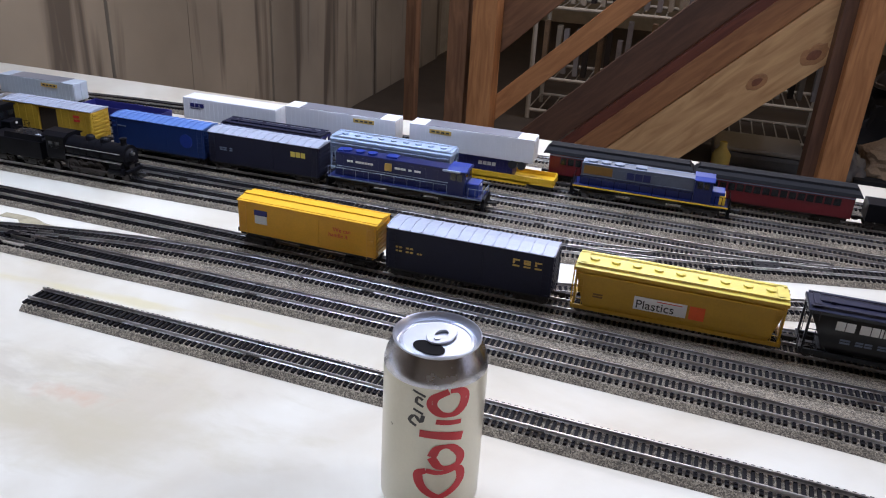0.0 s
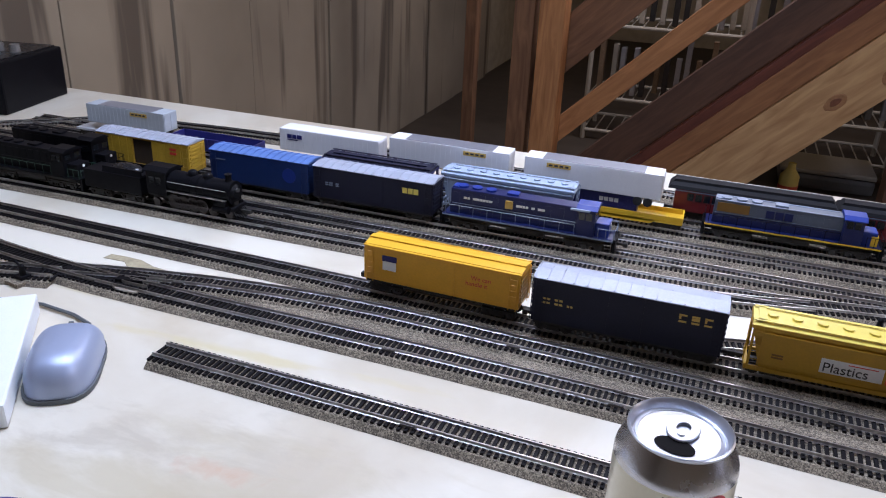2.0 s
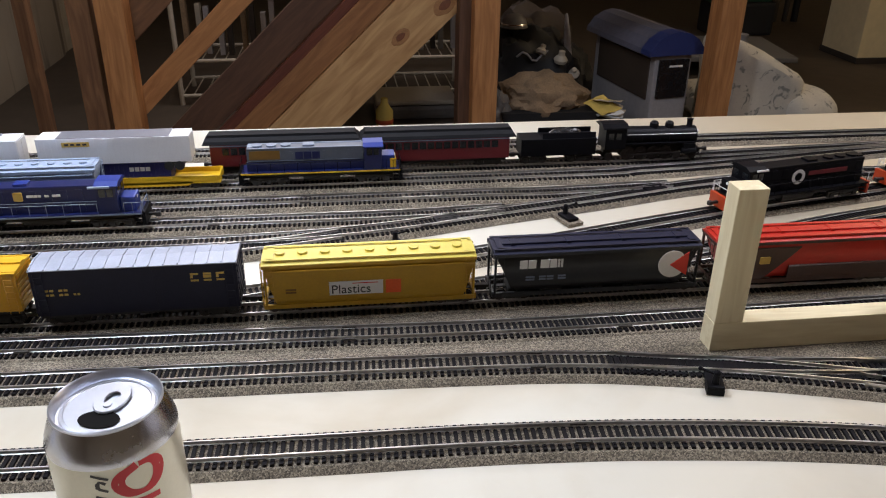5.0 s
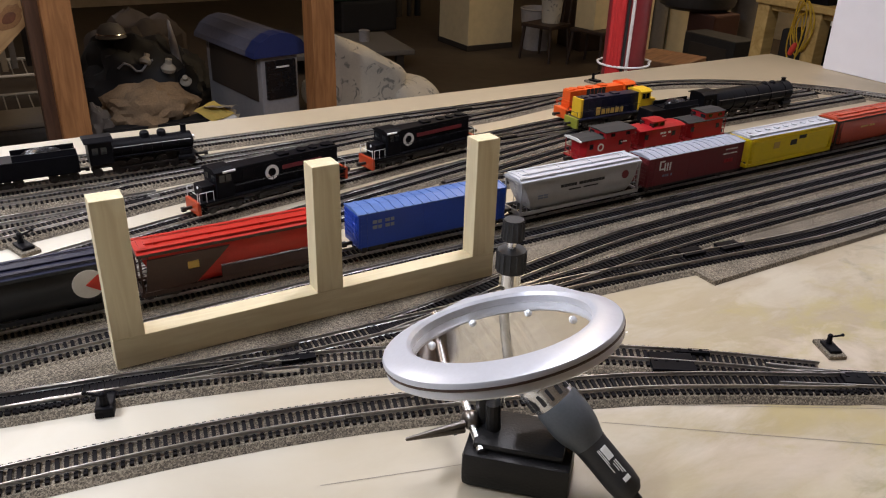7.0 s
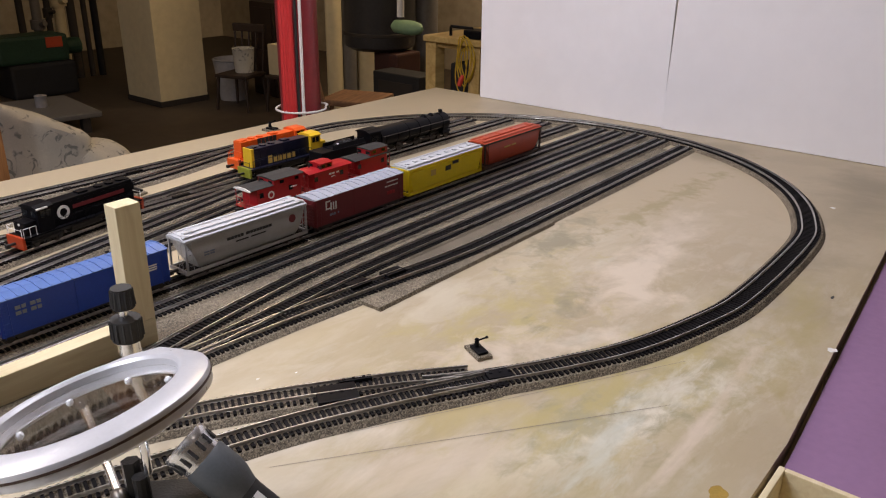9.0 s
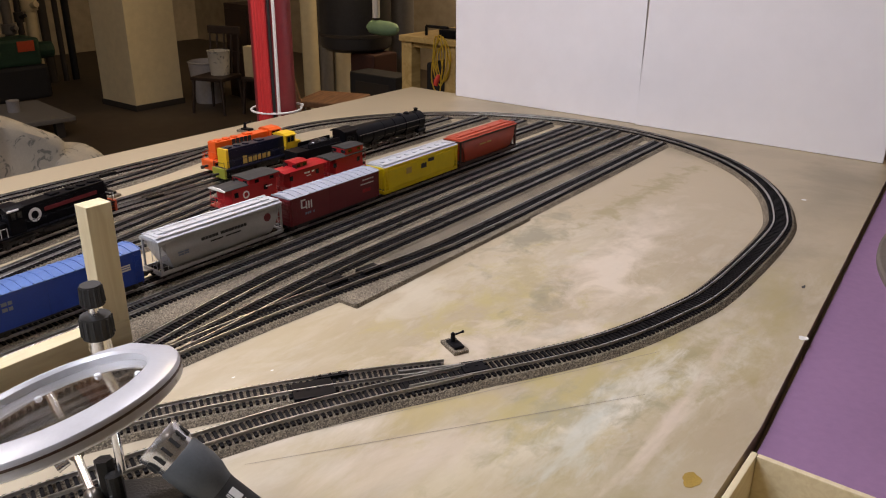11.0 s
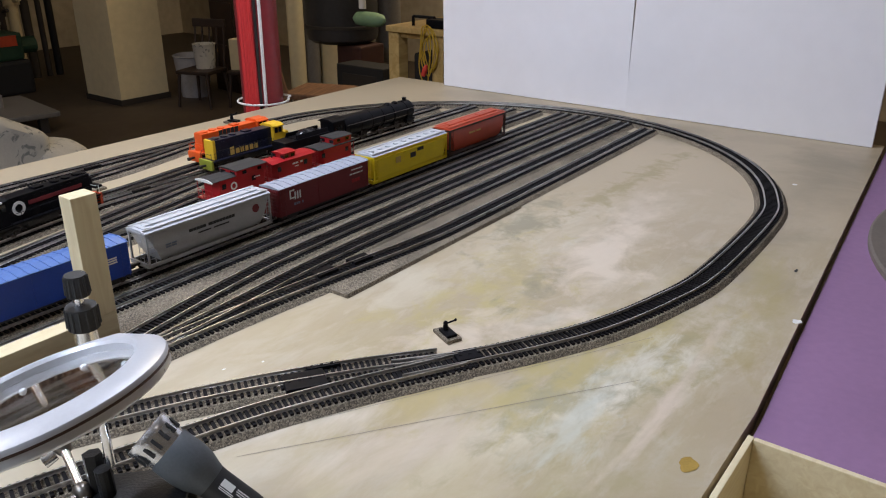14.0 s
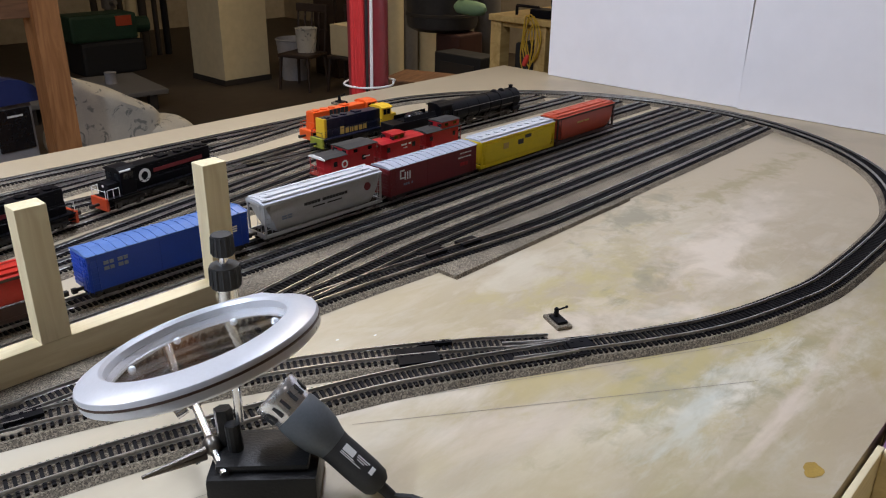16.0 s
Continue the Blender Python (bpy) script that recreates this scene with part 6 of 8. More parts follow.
# slanting pair of black engines
for (xa, ya), (xb, yb), ex in (((0.484, 0.862), (0.684, 0.901), 0.003), ((0.722, 0.912), (0.904, 0.944), 0.028)):
    ln = math.hypot(xb - xa, yb - ya)
    c = diesel((xa + xb) / 2 - ln / 2, (xa + xb) / 2 + ln / 2, (ya + yb) / 2, "black and dark grey model diesel with orange ends", M_BLACK, M_BLACK, M_BLACK, M_BLACK, M_BLACK, front=-1, rz=math.degrees(math.atan2(yb - ya, xb - xa)), railm=M_BLACK, pilotm=M_PILOT, endm=M_MARKW, group="pair of black engines")
    bm = bmesh.new()
    lathe(bm, [(0.0052, 0.0), (0.0090, 0.0), (0.0090, 0.0004), (0.0052, 0.0004)], 20)
    bmesh.ops.transform(bm, verts=bm.verts, matrix=pose(ex, 0.0102, 0.033, -90, 0, 0))
    part("emblem", bm, M_MARKW, c, "white ring emblem drawn plain")
    bm = bmesh.new()
    box(bm, -0.066, ex - 0.014, 0.0100, 0.0106, 0.0335, 0.0385)
    part("stripe", bm, M_MAROON, c, "dark red stripe along the hood")
    bm = bmesh.new()
    box(bm, 0.052, 0.068, 0.0140, 0.0168, 0.0470, 0.0492, 0.0005)
    part("sunshade", bm, M_MARKW, c, "white shade over the cab window")

RD = "red engines and cabooses"


def caboose(x0, x1, y, label, body, roofm, cup, lift=0.0100, wide=0.0015, edge=False):
    """A caboose whose cupola spans cup, from x to x along it, and stands lift over the roof."""
    L = x1 - x0
    h = L / 2
    car = thing("model_caboose", label, "model caboose", ((x0 + x1) / 2, y, RT), group=RD)
    W = 0.0165
    top = 0.0355
    ca, cb = cup
    bm = bmesh.new()
    box(bm, -h + 0.013, h - 0.009, -W, W, 0.0110, top, 0.0005)
    part("body", bm, body, car)
    bm = bmesh.new()
    extrude(bm, [(-W - 0.001, top), (-W - 0.001, top + 0.0008), (-0.008, top + 0.0030), (0.008, top + 0.0030), (W + 0.001, top + 0.0008), (W + 0.001, top)], -h + 0.001, h - 0.001)
    part("roof", bm, roofm, car)
    if edge:
        bm = bmesh.new()
        extrude(bm, [(-W - 0.0012, top - 0.0006), (-W - 0.0012, top + 0.0011), (-0.008, top + 0.0033), (0.008, top + 0.0033), (W + 0.0012, top + 0.0011), (W + 0.0012, top - 0.0006)], -h, -h + 0.0016)
        part("roof_edge", bm, M_MARKW, car, "white painted roof edge")
    bm = bmesh.new()
    box(bm, ca, cb, -W - wide, W + wide, top - 0.0004, top + lift, 0.0006)
    part("cupola", bm, body, car)
    bm = bmesh.new()
    extrude(bm, [(-W - wide - 0.001, top + lift), (-W - wide - 0.001, top + lift + 0.0006), (0, top + lift + 0.0022), (W + wide + 0.001, top + lift + 0.0006), (W + wide + 0.001, top + lift)], ca - 0.0015, cb + 0.0015)
    part("cupola_roof", bm, roofm, car)
    for q in (-1, 1):
        piece("end_window", (0.0006, 0.0085, 0.0050), M_GLASSDK, car, (ca - 0.0002, q * 0.0095, top + lift - 0.0048))
        for s in (-1, 1):
            piece("cupola_window", (0.0070, 0.0006, 0.0044), M_GLASSDK, car, ((ca + cb) / 2 + q * (cb - ca) / 4, s * (W + wide + 0.0001), top + lift - 0.0042))
    for s in (-1, 1):
        for a in (-0.030, 0.022):
            piece("window", (0.0065, 0.0006, 0.0070), M_GLASSDK, car, (a, s * (W + 0.0001), 0.0262))
        bm = bmesh.new()
        box(bm, s * (h - 0.007) - 0.007, s * (h - 0.007) + 0.007, -W, W, 0.0100, 0.0116)
        for q in (-1, -0.35, 0.35, 1):
            tube(bm, (s * (h - 0.001), q * 0.0145, 0.0100), (s * (h - 0.001), q * 0.0145, 0.0235 if abs(q) < 1 else top + 0.0004), 0.0006, seg=5)
        for z_ in (0.0170, 0.0235):
            tube(bm, (s * (h - 0.001), -0.0145, z_), (s * (h - 0.001), 0.0145, z_), 0.0006, seg=5)
        for q in (-1, 1):
            box(bm, s * (h - 0.006) - 0.004, s * (h - 0.006) + 0.004, q * 0.0150 - 0.0012, q * 0.0150 + 0.0012, 0.0030, 0.0042)
        part("platform", bm, body, car)
    bm = bmesh.new()
    box(bm, -h + 0.004, h - 0.004, -0.006, 0.006, 0.0080, 0.0112)
    part("underframe", bm, M_TRUCK, car)
    bm = bmesh.new()
    tube(bm, (ca - 0.006, 0.007, top + 0.002), (ca - 0.006, 0.007, top + 0.0085), 0.0013, seg=8)
    part("stove_pipe", bm, M_TRUCK, car)
    trucks(car, h, 0.022)
    couplers(car, h)
    return car


R_Y = 0.812
c = caboose(0.9850, 1.0860, R_Y, "red model caboose with dark roof and white ring emblem", M_LRED, M_CABROOF, (-0.008, 0.046), lift=0.0075, edge=True)
bm = bmesh.new()
lathe(bm, [(0.0034, 0.0), (0.0056, 0.0), (0.0056, 0.0004), (0.0034, 0.0004)], 20)
bmesh.ops.transform(bm, verts=bm.verts, matrix=pose(-0.0135, -0.0166, 0.0235, 90, 0, 0))
part("emblem", bm, M_MARKW, c, "white ring emblem drawn plain")
marks(c, 0.022, -0.0168, 0.0260, (3, 3, 3), M_MARKW, 0.0018)
c = caboose(1.0910, 1.1810, R_Y, "bright red model caboose with a rounded red cupola", M_LRED, M_LRED, (-0.016, 0.008), lift=0.0095, wide=-0.005)
marks(c, -0.004, -0.0168, 0.0275, (5, 5, 0, 5), M_MARKW, 0.0026)
marks(c, 0.000, -0.0168, 0.0235, (8,), M_MARKW, 0.0012)
caboose(1.1850, 1.2680, R_Y, "red model caboose with dark roof and tall end cupola", M_LRED, M_CABROOF, (-0.004, 0.036), lift=0.0110, wide=-0.002)

c = diesel(1.088, 1.264, 0.9440, "dark blue and yellow model diesel with gold lettering bars", M_DKNAVY, M_DKNAVY, M_LOCOYEL, M_LOCOYEL, M_DKNAVY, roofm=M_DKNAVY, hgt=0.051, cabroofm=M_LOCOYEL, pilotm=M_PILOTGRN, railm=M_DKNAVY)
marks(c, -0.046, -0.0108, 0.0190, (8,), M_MARKG, 0.0125)
marks(c, -0.035, -0.0108, 0.0195, (7, 7, 7, 7, 7), M_MARKG, 0.0088, gap=0.0024)
bm = bmesh.new()
box(bm, -0.0780, -0.0730, -0.0108, 0.0108, 0.0178, 0.0478, 0.0006)
part("end_hood", bm, M_LOCOYEL, c, "bright yellow end of the hood")
c = diesel(1.106, 1.276, 0.995, "bright orange model diesel with dark lettering bars", M_ORANGE, M_ORANGE, M_ORANGE, M_ORANGE, M_ORANGE, hgt=0.050, noseh=0.040)
marks(c, -0.040, -0.0106, 0.0345, (7, 7, 7, 7, 7), M_MARKK, 0.0120)
tender(1.190, 1.290, 0.888, "black model tender of the large steam engine", rz=0)
steam(1.294, 1.524, 0.888, "large black model steam engine with a pale handrail", trim=M_STEEL, hgt=0.053, boiler_r=0.0182)

# ---- things that lie on the table ----
can = thing("drink_can", "opened silver soft drink can with red print", "drink can", (-0.0567, 0.4120, T + 0.0003))
can.scale = (1.0, 1.0, 1.022)
bm = bmesh.new()
lathe(bm, [(0, 0.004), (0.019, 0.003), (0.0235, 0.0), (0.0250, 0.0015), (0.0295, 0.0075), (0.0315, 0.013), (0.0315, 0.1065)], 48)
part("body", bm, M_CAN, can, "pale silver printed can wall", True)
bm = bmesh.new()
lathe(bm, [(0.0315, 0.1065), (0.0314, 0.1085), (0.0308, 0.1110), (0.0286, 0.1170), (0.0266, 0.1208), (0.0260, 0.1222)], 48)
part("shoulder", bm, M_ALU, can, "bare aluminium shoulder", True)
bm = bmesh.new()
lathe(bm, [(0.0260, 0.1222), (0.0267, 0.1230), (0.0267, 0.1241), (0.0259, 0.1246), (0.0251, 0.1238), (0.0240, 0.1192), (0.0230, 0.1188), (0.0223, 0.1199), (0.0208, 0.1202), (0.0204, 0.1198), (0.0, 0.1200)], 48)
part("lid", bm, M_CANLID, can, "bare aluminium lid", True)
# flat black disc that paints the dark of the open hole
bm = bmesh.new()
lathe(bm, [(0.0, 0.0), (0.0112, 0.0), (0.0112, 0.0003), (0.0, 0.0003)], 28)
bmesh.ops.transform(bm, verts=bm.verts, matrix=pose(-0.0016, -0.0108, 0.1202, 0, 0, -14) @ Matrix.Diagonal((0.92, 0.58, 1, 1)))
part("mouth", bm, M_MOUTH, can, "dark disc for the shaded open mouth of the can")
bm = bmesh.new()
lathe(bm, [(0.0040, 0.0), (0.0088, 0.0), (0.0092, 0.0007), (0.0088, 0.0014), (0.0040, 0.0014), (0.0037, 0.0007), (0.0040, 0.0)], 28)
bmesh.ops.transform(bm, verts=bm.verts, matrix=pose(0.0015, 0.0040, 0.1206, 0, 0, -14) @ Matrix.Diagonal((0.90, 1.30, 1, 1)))
part("pull_tab", bm, M_CANLID, can, "bright aluminium ring pull", True)
bm = bmesh.new()
tube(bm, (0.0006, -0.0022, 0.1200), (0.0006, -0.0022, 0.1228), 0.0024, 0.0020, 14)
part("rivet", bm, M_CANLID, can, "aluminium rivet of the ring pull", True)


def can_stroke(pts, material, width, name="print"):
    """A painted stroke bent round the can, through places of (degrees, height)."""
    r = 0.03165
    P = spline([(radians(a) * r, z) for a, z in pts], 0.0012)
    bm = bmesh.new()
    rows, n = [], len(P)
    for i, p in enumerate(P):
        d = (P[min(i + 1, n - 1)] - P[max(i - 1, 0)]).normalized()
        w = width * (0.45 + 0.55 * abs(d.y)) / 2
        rows.append([bm.verts.new((r * math.cos(u / r), r * math.sin(u / r), v)) for u, v in ((p.x - d.y * w, p.y + d.x * w), (p.x + d.y * w, p.y - d.x * w))])
    for q0, q1 in zip(rows, rows[1:]):
        bm.faces.new((q0[0], q0[1], q1[1], q1[0]))
    part(name, bm, material, can)


# red print that runs up the can: a wide ring, a ring, a bar with a blot, a ring
can_stroke([(-78, 0.0490), (-86, 0.0465), (-85, 0.0400), (-77, 0.0335), (-62, 0.0295), (-47, 0.0335), (-38, 0.0395), (-38, 0.0455), (-44, 0.0490), (-62, 0.0475), (-78, 0.0490)], M_CANRED, 0.0062)
can_stroke([(-73, 0.0590), (-66, 0.0655), (-52, 0.0660), (-40, 0.0590), (-41, 0.0530), (-50, 0.0510), (-64, 0.0520), (-73, 0.0590)], M_CANRED, 0.0060)
can_stroke([(-87, 0.0755), (-70, 0.0750), (-54, 0.0738), (-39, 0.0722)], M_CANRED, 0.0105)
can_stroke([(-70, 0.0845), (-56, 0.0835), (-42, 0.0830)], M_CANRED, 0.0068)
can_stroke([(-58, 0.1050), (-72, 0.1010), (-75, 0.0955), (-66, 0.0900), (-52, 0.0890), (-42, 0.0930), (-39, 0.1000), (-45, 0.1045), (-58, 0.1050)], M_CANRED, 0.0064)
can_stroke([(-91, 0.0800), (-99, 0.0830), (-93, 0.0870), (-86, 0.0830), (-84, 0.0880)], M_CANDK, 0.0026)
can_stroke([(-84, 0.0890), (-95, 0.0915)], M_CANDK, 0.0024)
can_stroke([(-84, 0.0940), (-92, 0.0965), (-90, 0.1000), (-85, 0.0985)], M_CANDK, 0.0022)
can_stroke([(-82, 0.1010), (-96, 0.1040)], M_CANDK, 0.0022)

# cut wooden frame with three posts, standing on the rails
fr = thing("wooden_jig", "raw pine jig with three upright posts on a base rail", "wooden jig", (0, 0, 0))
FZ = T + 0.0033
bm = bmesh.new()
box(bm, 0.357, 0.714, 0.5945, 0.6135, FZ, FZ + 0.0265, 0.0007)
part("base_rail", bm, M_PINE, fr)
for px in (0.3572, 0.5280, 0.6895):
    bm = bmesh.new()
    box(bm, 0.0, 0.1172, 0.0, 0.0192, 0.0, 0.0245, 0.0007)
    o = part("post", bm, M_PINE, fr)
    o.matrix_basis = pose(px + 0.0245, 0.5944, FZ + 0.0267, 0, -90, 0)

# helping-hand stand with a magnifier
hh = thing("magnifier_stand", "helping-hand stand with silver ring magnifier and clips", "magnifier stand", (0, 0, 0))
bm = bmesh.new()
box(bm, -0.036, 0.036, -0.026, 0.026, 0, 0.027, 0.005)
box(bm, -0.030, 0.030, -0.020, 0.020, 0.027, 0.033, 0.003)
o = part("base", bm, M_IRON, hh, "black cast iron base", True)
o.matrix_basis = pose(0.575, 0.350, T + 0.0003, 0, 0, -44)
bm = bmesh.new()
tube(bm, (0.560, 0.362, T + 0.03), (0.560, 0.364, T + 0.052), 0.0052, seg=12)
part("post", bm, M_IRON, hh)
ROD_A, ROD_B = Vector((0.5435, 0.3505, 0.6380)), Vector((0.5801, 0.4781, 0.6661))
bm = bmesh.new()
tube(bm, ROD_A, ROD_B, 0.0030, seg=14)
part("cross_rod", bm, M_CHROME, hh, "chrome rod", True)
for s_, rr_ in ((0.20, 0.0078), (0.53, 0.0070), (0.77, 0.0085)):
    p_ = ROD_A.lerp(ROD_B, s_)
    bm = bmesh.new()
    ball(bm, p_, rr_, 16, (0.8, 1.0, 0.9))
    jt = part("joint", bm, M_STEEL, hh, "dull steel clamp joint", True)
    bm = bmesh.new()
    tube(bm, p_ + Vector((-0.005, 0.002, -0.004)), p_ + Vector((-0.0125, 0.004, -0.007)), 0.0042, 0.0046, seg=12)
    part("wing_nut", bm, M_CHROME, jt, "chrome nut", True)
p_ = ROD_A.lerp(ROD_B, 0.77)
for s_ in (-1, 1):
    bm = bmesh.new()
    tube(bm, p_ + Vector((-0.006, -0.004, -0.003 + 0.002 * s_)), p_ + Vector((-0.040, -0.010, -0.010 + 0.0004 * s_)), 0.0022, 0.0008, seg=8)
    part("clip_jaw", bm, M_STEEL, hh, "dull steel jaw of a clip", True)
a, b = Vector((0.5445, 0.3740, 0.6420)), Vector((0.5026, 0.3789, 0.6435))
for s in (-1, 1):
    bm = bmesh.new()
    tube(bm, a + Vector((0, 0, s * 0.0026)), b + Vector((0, 0, s * 0.0004)), 0.0026, 0.0009, seg=8)
    part("clip_jaw", bm, M_STEEL, hh, "dull steel jaw of a clip", True)
bm = bmesh.new()
tube(bm, (0.560, 0.372, 0.640), (0.561, 0.376, 0.668), 0.0062, seg=6)
part("clip_holder", bm, M_IRON, hh, "black clip holder", True)
RING = Matrix.Translation((0.4965, 0.2735, 0.7845)) @ Matrix.Rotation(radians(-27), 4, "Z") @ Matrix.Rotation(radians(-13), 4, "Y") @ Matrix.Rotation(radians(-13), 4, "X")
bm = bmesh.new()
lathe(bm, [(0.0445, 0.0050), (0.0430, 0.0035), (0.0430, -0.0060), (0.0450, -0.0075), (0.0545, -0.0075), (0.0565, -0.0060), (0.0572, 0.0), (0.0566, 0.0012), (0.0460, 0.0054), (0.0445, 0.0050)], 64)
o = part("lens_ring", bm, M_RING, hh, "silver plastic lens ring", True)
o.matrix_basis = RING
bm = bmesh.new()
lathe(bm, [(0.0572, -0.0012), (0.0574, -0.0018), (0.0572, -0.0024), (0.0564, -0.0024), (0.0564, -0.0012), (0.0572, -0.0012)], 64)
o = part("ring_seam", bm, M_BROWN, hh, "dark seam round the ring")
o.matrix_basis = RING
bm = bmesh.new()
prof = [(0.0430 * i / 10, 0.0004 * (1 - (i / 10) ** 2)) for i in range(11)]
lathe(bm, prof + [(r, -z - 0.0006) for r, z in prof[::-1]], 48)
o = part("lens", bm, M_LENS, hh, "clear glass magnifying lens", True)
o.matrix_basis = RING
o.visible_shadow = False
for i_ in range(8):
    bm = bmesh.new()
    ball(bm, (0.0375 * math.cos(radians(20 + 45 * i_)), 0.0375 * math.sin(radians(20 + 45 * i_)), -0.0056), 0.0020, 12)
    o = part("led_dome", bm, M_LED, hh, "clear unlit lamp dome inside the ring", True)
    o.matrix_basis = RING
bm = bmesh.new()
fa_ = [bm.verts.new((x_, y_, -0.0085)) for x_, y_ in ((-0.050, 0.018), (-0.038, 0.058), (-0.016, 0.080), (0.016, 0.082), (0.034, 0.074), (0.046, 0.052), (0.052, 0.020), (0.0, 0.0565))]
ext = bmesh.ops.extrude_face_region(bm, geom=[bm.faces.new(fa_)])
for v in ext["geom"]:
    if isinstance(v, bmesh.types.BMVert):
        v.co.z = -0.0035
bmesh.ops.bevel(bm, geom=bm.edges[:], offset=0.0008, segments=1, affect="EDGES")
o = part("ring_arm", bm, M_RING, hh, "silver plastic arm of the ring")
o.matrix_basis = RING @ pose(0, 0, 0, 0, 0, 0)
for za, zb, ra, rb, mt, lb in ((0.7800, 0.7930, 0.0066, 0.0060, M_RUBBER, "black clamp knob"), (0.7590, 0.7730, 0.0090, 0.0088, M_RUBBER, "black clamp wheel"), (0.7500, 0.7586, 0.0068, 0.0064, M_CHROME, "chrome collar")):
    bm = bmesh.new()
    tube(bm, (0.5675, 0.366, za), (0.5675, 0.366, zb), ra, rb, seg=20)
    kn = part("clamp_knob", bm, mt, hh, lb, True)
    if mt is M_RUBBER:
        for i_ in range(14):
            q_ = 2 * math.pi * i_ / 14
            bm = bmesh.new()
            tube(bm, (0.5675 + ra * math.cos(q_), 0.366 + ra * math.sin(q_), za + 0.001), (0.5675 + rb * math.cos(q_), 0.366 + rb * math.sin(q_), zb - 0.001), 0.0008, seg=5)
            part("grip_ridge", bm, mt, kn)
bm = bmesh.new()
tube(bm, (0.567, 0.366, 0.660), (0.567, 0.366, 0.788), 0.0030, seg=10)
part("upright_rod", bm, M_CHROME, hh, "chrome upright rod", True)

fl = thing("flashlight", "black and grey flashlight with chrome bezel, leaning on the stand", "flashlight", (0, 0, 0))
FA, FB = Vector((0.5855, 0.3515, 0.680)), Vector((0.6180, 0.2925, 0.6232))
FD = (FB - FA).normalized()
FM = Matrix.Translation(FA) @ FD.to_track_quat("Z", "Y").to_matrix().to_4x4()
lv = FM.to_3x3().inverted() @ Vector((-0.35, -0.50, 0.80))
LBL = math.atan2(lv.y, lv.x) + math.pi / 2
for nm, prof, mt in (("bezel", [(0.0128, 0.003), (0.0135, 0.0), (0.0160, 0.0), (0.0166, 0.0015), (0.0163, 0.005), (0.0152, 0.009), (0.0150, 0.015), (0.0145, 0.018)], M_BEZEL),
                     ("lens", [(0, 0.0025), (0.0130, 0.0025), (0.0130, 0.0040), (0, 0.0040)], M_GLASSDK),
                     ("head", [(0.0145, 0.017), (0.0156, 0.019), (0.0158, 0.034), (0.0146, 0.042), (0.0122, 0.049), (0.0114, 0.052)], M_GREYRUB),
                     ("barrel", [(0.0114, 0.052), (0.0111, 0.056), (0.0111, 0.082), (0.0104, 0.090), (0.0075, 0.094), (0.0040, 0.095), (0.0036, 0.105), (0.0, 0.106)], M_RUBBER)):
    bm = bmesh.new()
    lathe(bm, prof, 36)
    o = part(nm, bm, mt, fl, smooth=True)
    o.matrix_basis = FM
for i_ in range(14):
    bm = bmesh.new()
    box(bm, -0.0011, 0.0011, 0.0148, 0.0164, 0.0055, 0.0140, 0.0004)
    o = part("bezel_slot", bm, M_RUBBER, fl)
    o.matrix_basis = FM @ Matrix.Rotation(2 * math.pi * i_ / 14, 4, "Z")
bm = bmesh.new()
for za, zb, wa, wb in ((0.057, 0.066, -0.0038, 0.0008), (0.057, 0.068, 0.0016, 0.0021), (0.057, 0.074, 0.0027, 0.0031), (0.068, 0.078, -0.0034, -0.0028), (0.068, 0.077, -0.0020, -0.0015), (0.069, 0.075, -0.0006, -0.0001), (0.080, 0.083, -0.0035, 0.0015)):
    box(bm, wa, wb, -0.0116, -0.0102, za, zb)
o = part("label", bm, M_MARKW, fl, "white label drawn as plain bars")
o.matrix_basis = FM @ Matrix.Rotation(LBL, 4, "Z")
cord = thing("cord", "thin black cord running from the flashlight tail", "cord", (0, 0, 0))
bm = bmesh.new()
path_tube(bm, [tuple(FA + FD * 0.104), (0.632, 0.270, T + 0.0035), (0.640, 0.250, T + 0.002), (0.648, 0.215, T + 0.002), (0.652, 0.17, T + 0.002), (0.655, 0.12, T + 0.002), (0.656, 0.075, T + 0.002)], 0.0020)
part("wire", bm, M_WIREBLK, cord)


# computer mouse and slab at the working end
ms = thing("computer_mouse", "silver computer mouse with a grey edge", "computer mouse", (-0.5320, 0.4770, T + 0.0003), 122)
ms.scale = (0.9, 0.88, 0.95)
bm = bmesh.new()
vs = ball(bm, (0, 0, 0), 1.0, 28)
for v in bm.verts:
    x_, y_, z_ = v.co
    e = 0.62
    v.co = Vector((math.copysign(abs(x_) ** e, x_) * 0.054, math.copysign(abs(y_) ** e, y_) * (0.031 + 0.002 * x_), max(0, math.copysign(abs(z_) ** 0.9, z_)) * (0.030 - 0.006 * x_) + (0.004 if z_ > 0 else 0)))
part("shell", bm, M_MOUSE, ms, smooth=True)
bm = bmesh.new()
for v in bmesh.ops.create_circle(bm, cap_ends=True, segments=40, radius=1.0)["verts"]:
    x_, y_, z_ = v.co
    v.co = Vector((math.copysign(abs(x_) ** 0.62, x_) * 0.0555, math.copysign(abs(y_) ** 0.62, y_) * 0.0325, 0.0))
r = bmesh.ops.extrude_face_region(bm, geom=bm.faces[:])
for v in [g for g in r["geom"] if isinstance(g, bmesh.types.BMVert)]:
    v.co.z = 0.004
part("base_edge", bm, M_GREYRUB, ms)
bm = bmesh.new()
box(bm, 0.028, 0.042, -0.0025, 0.0025, 0.0215, 0.0265, 0.001)
part("wheel", bm, M_GREYRUB, ms)
cb = thing("mouse_cable", "grey cable from the mouse across the table", "cable", (0, 0, 0))
bm = bmesh.new()
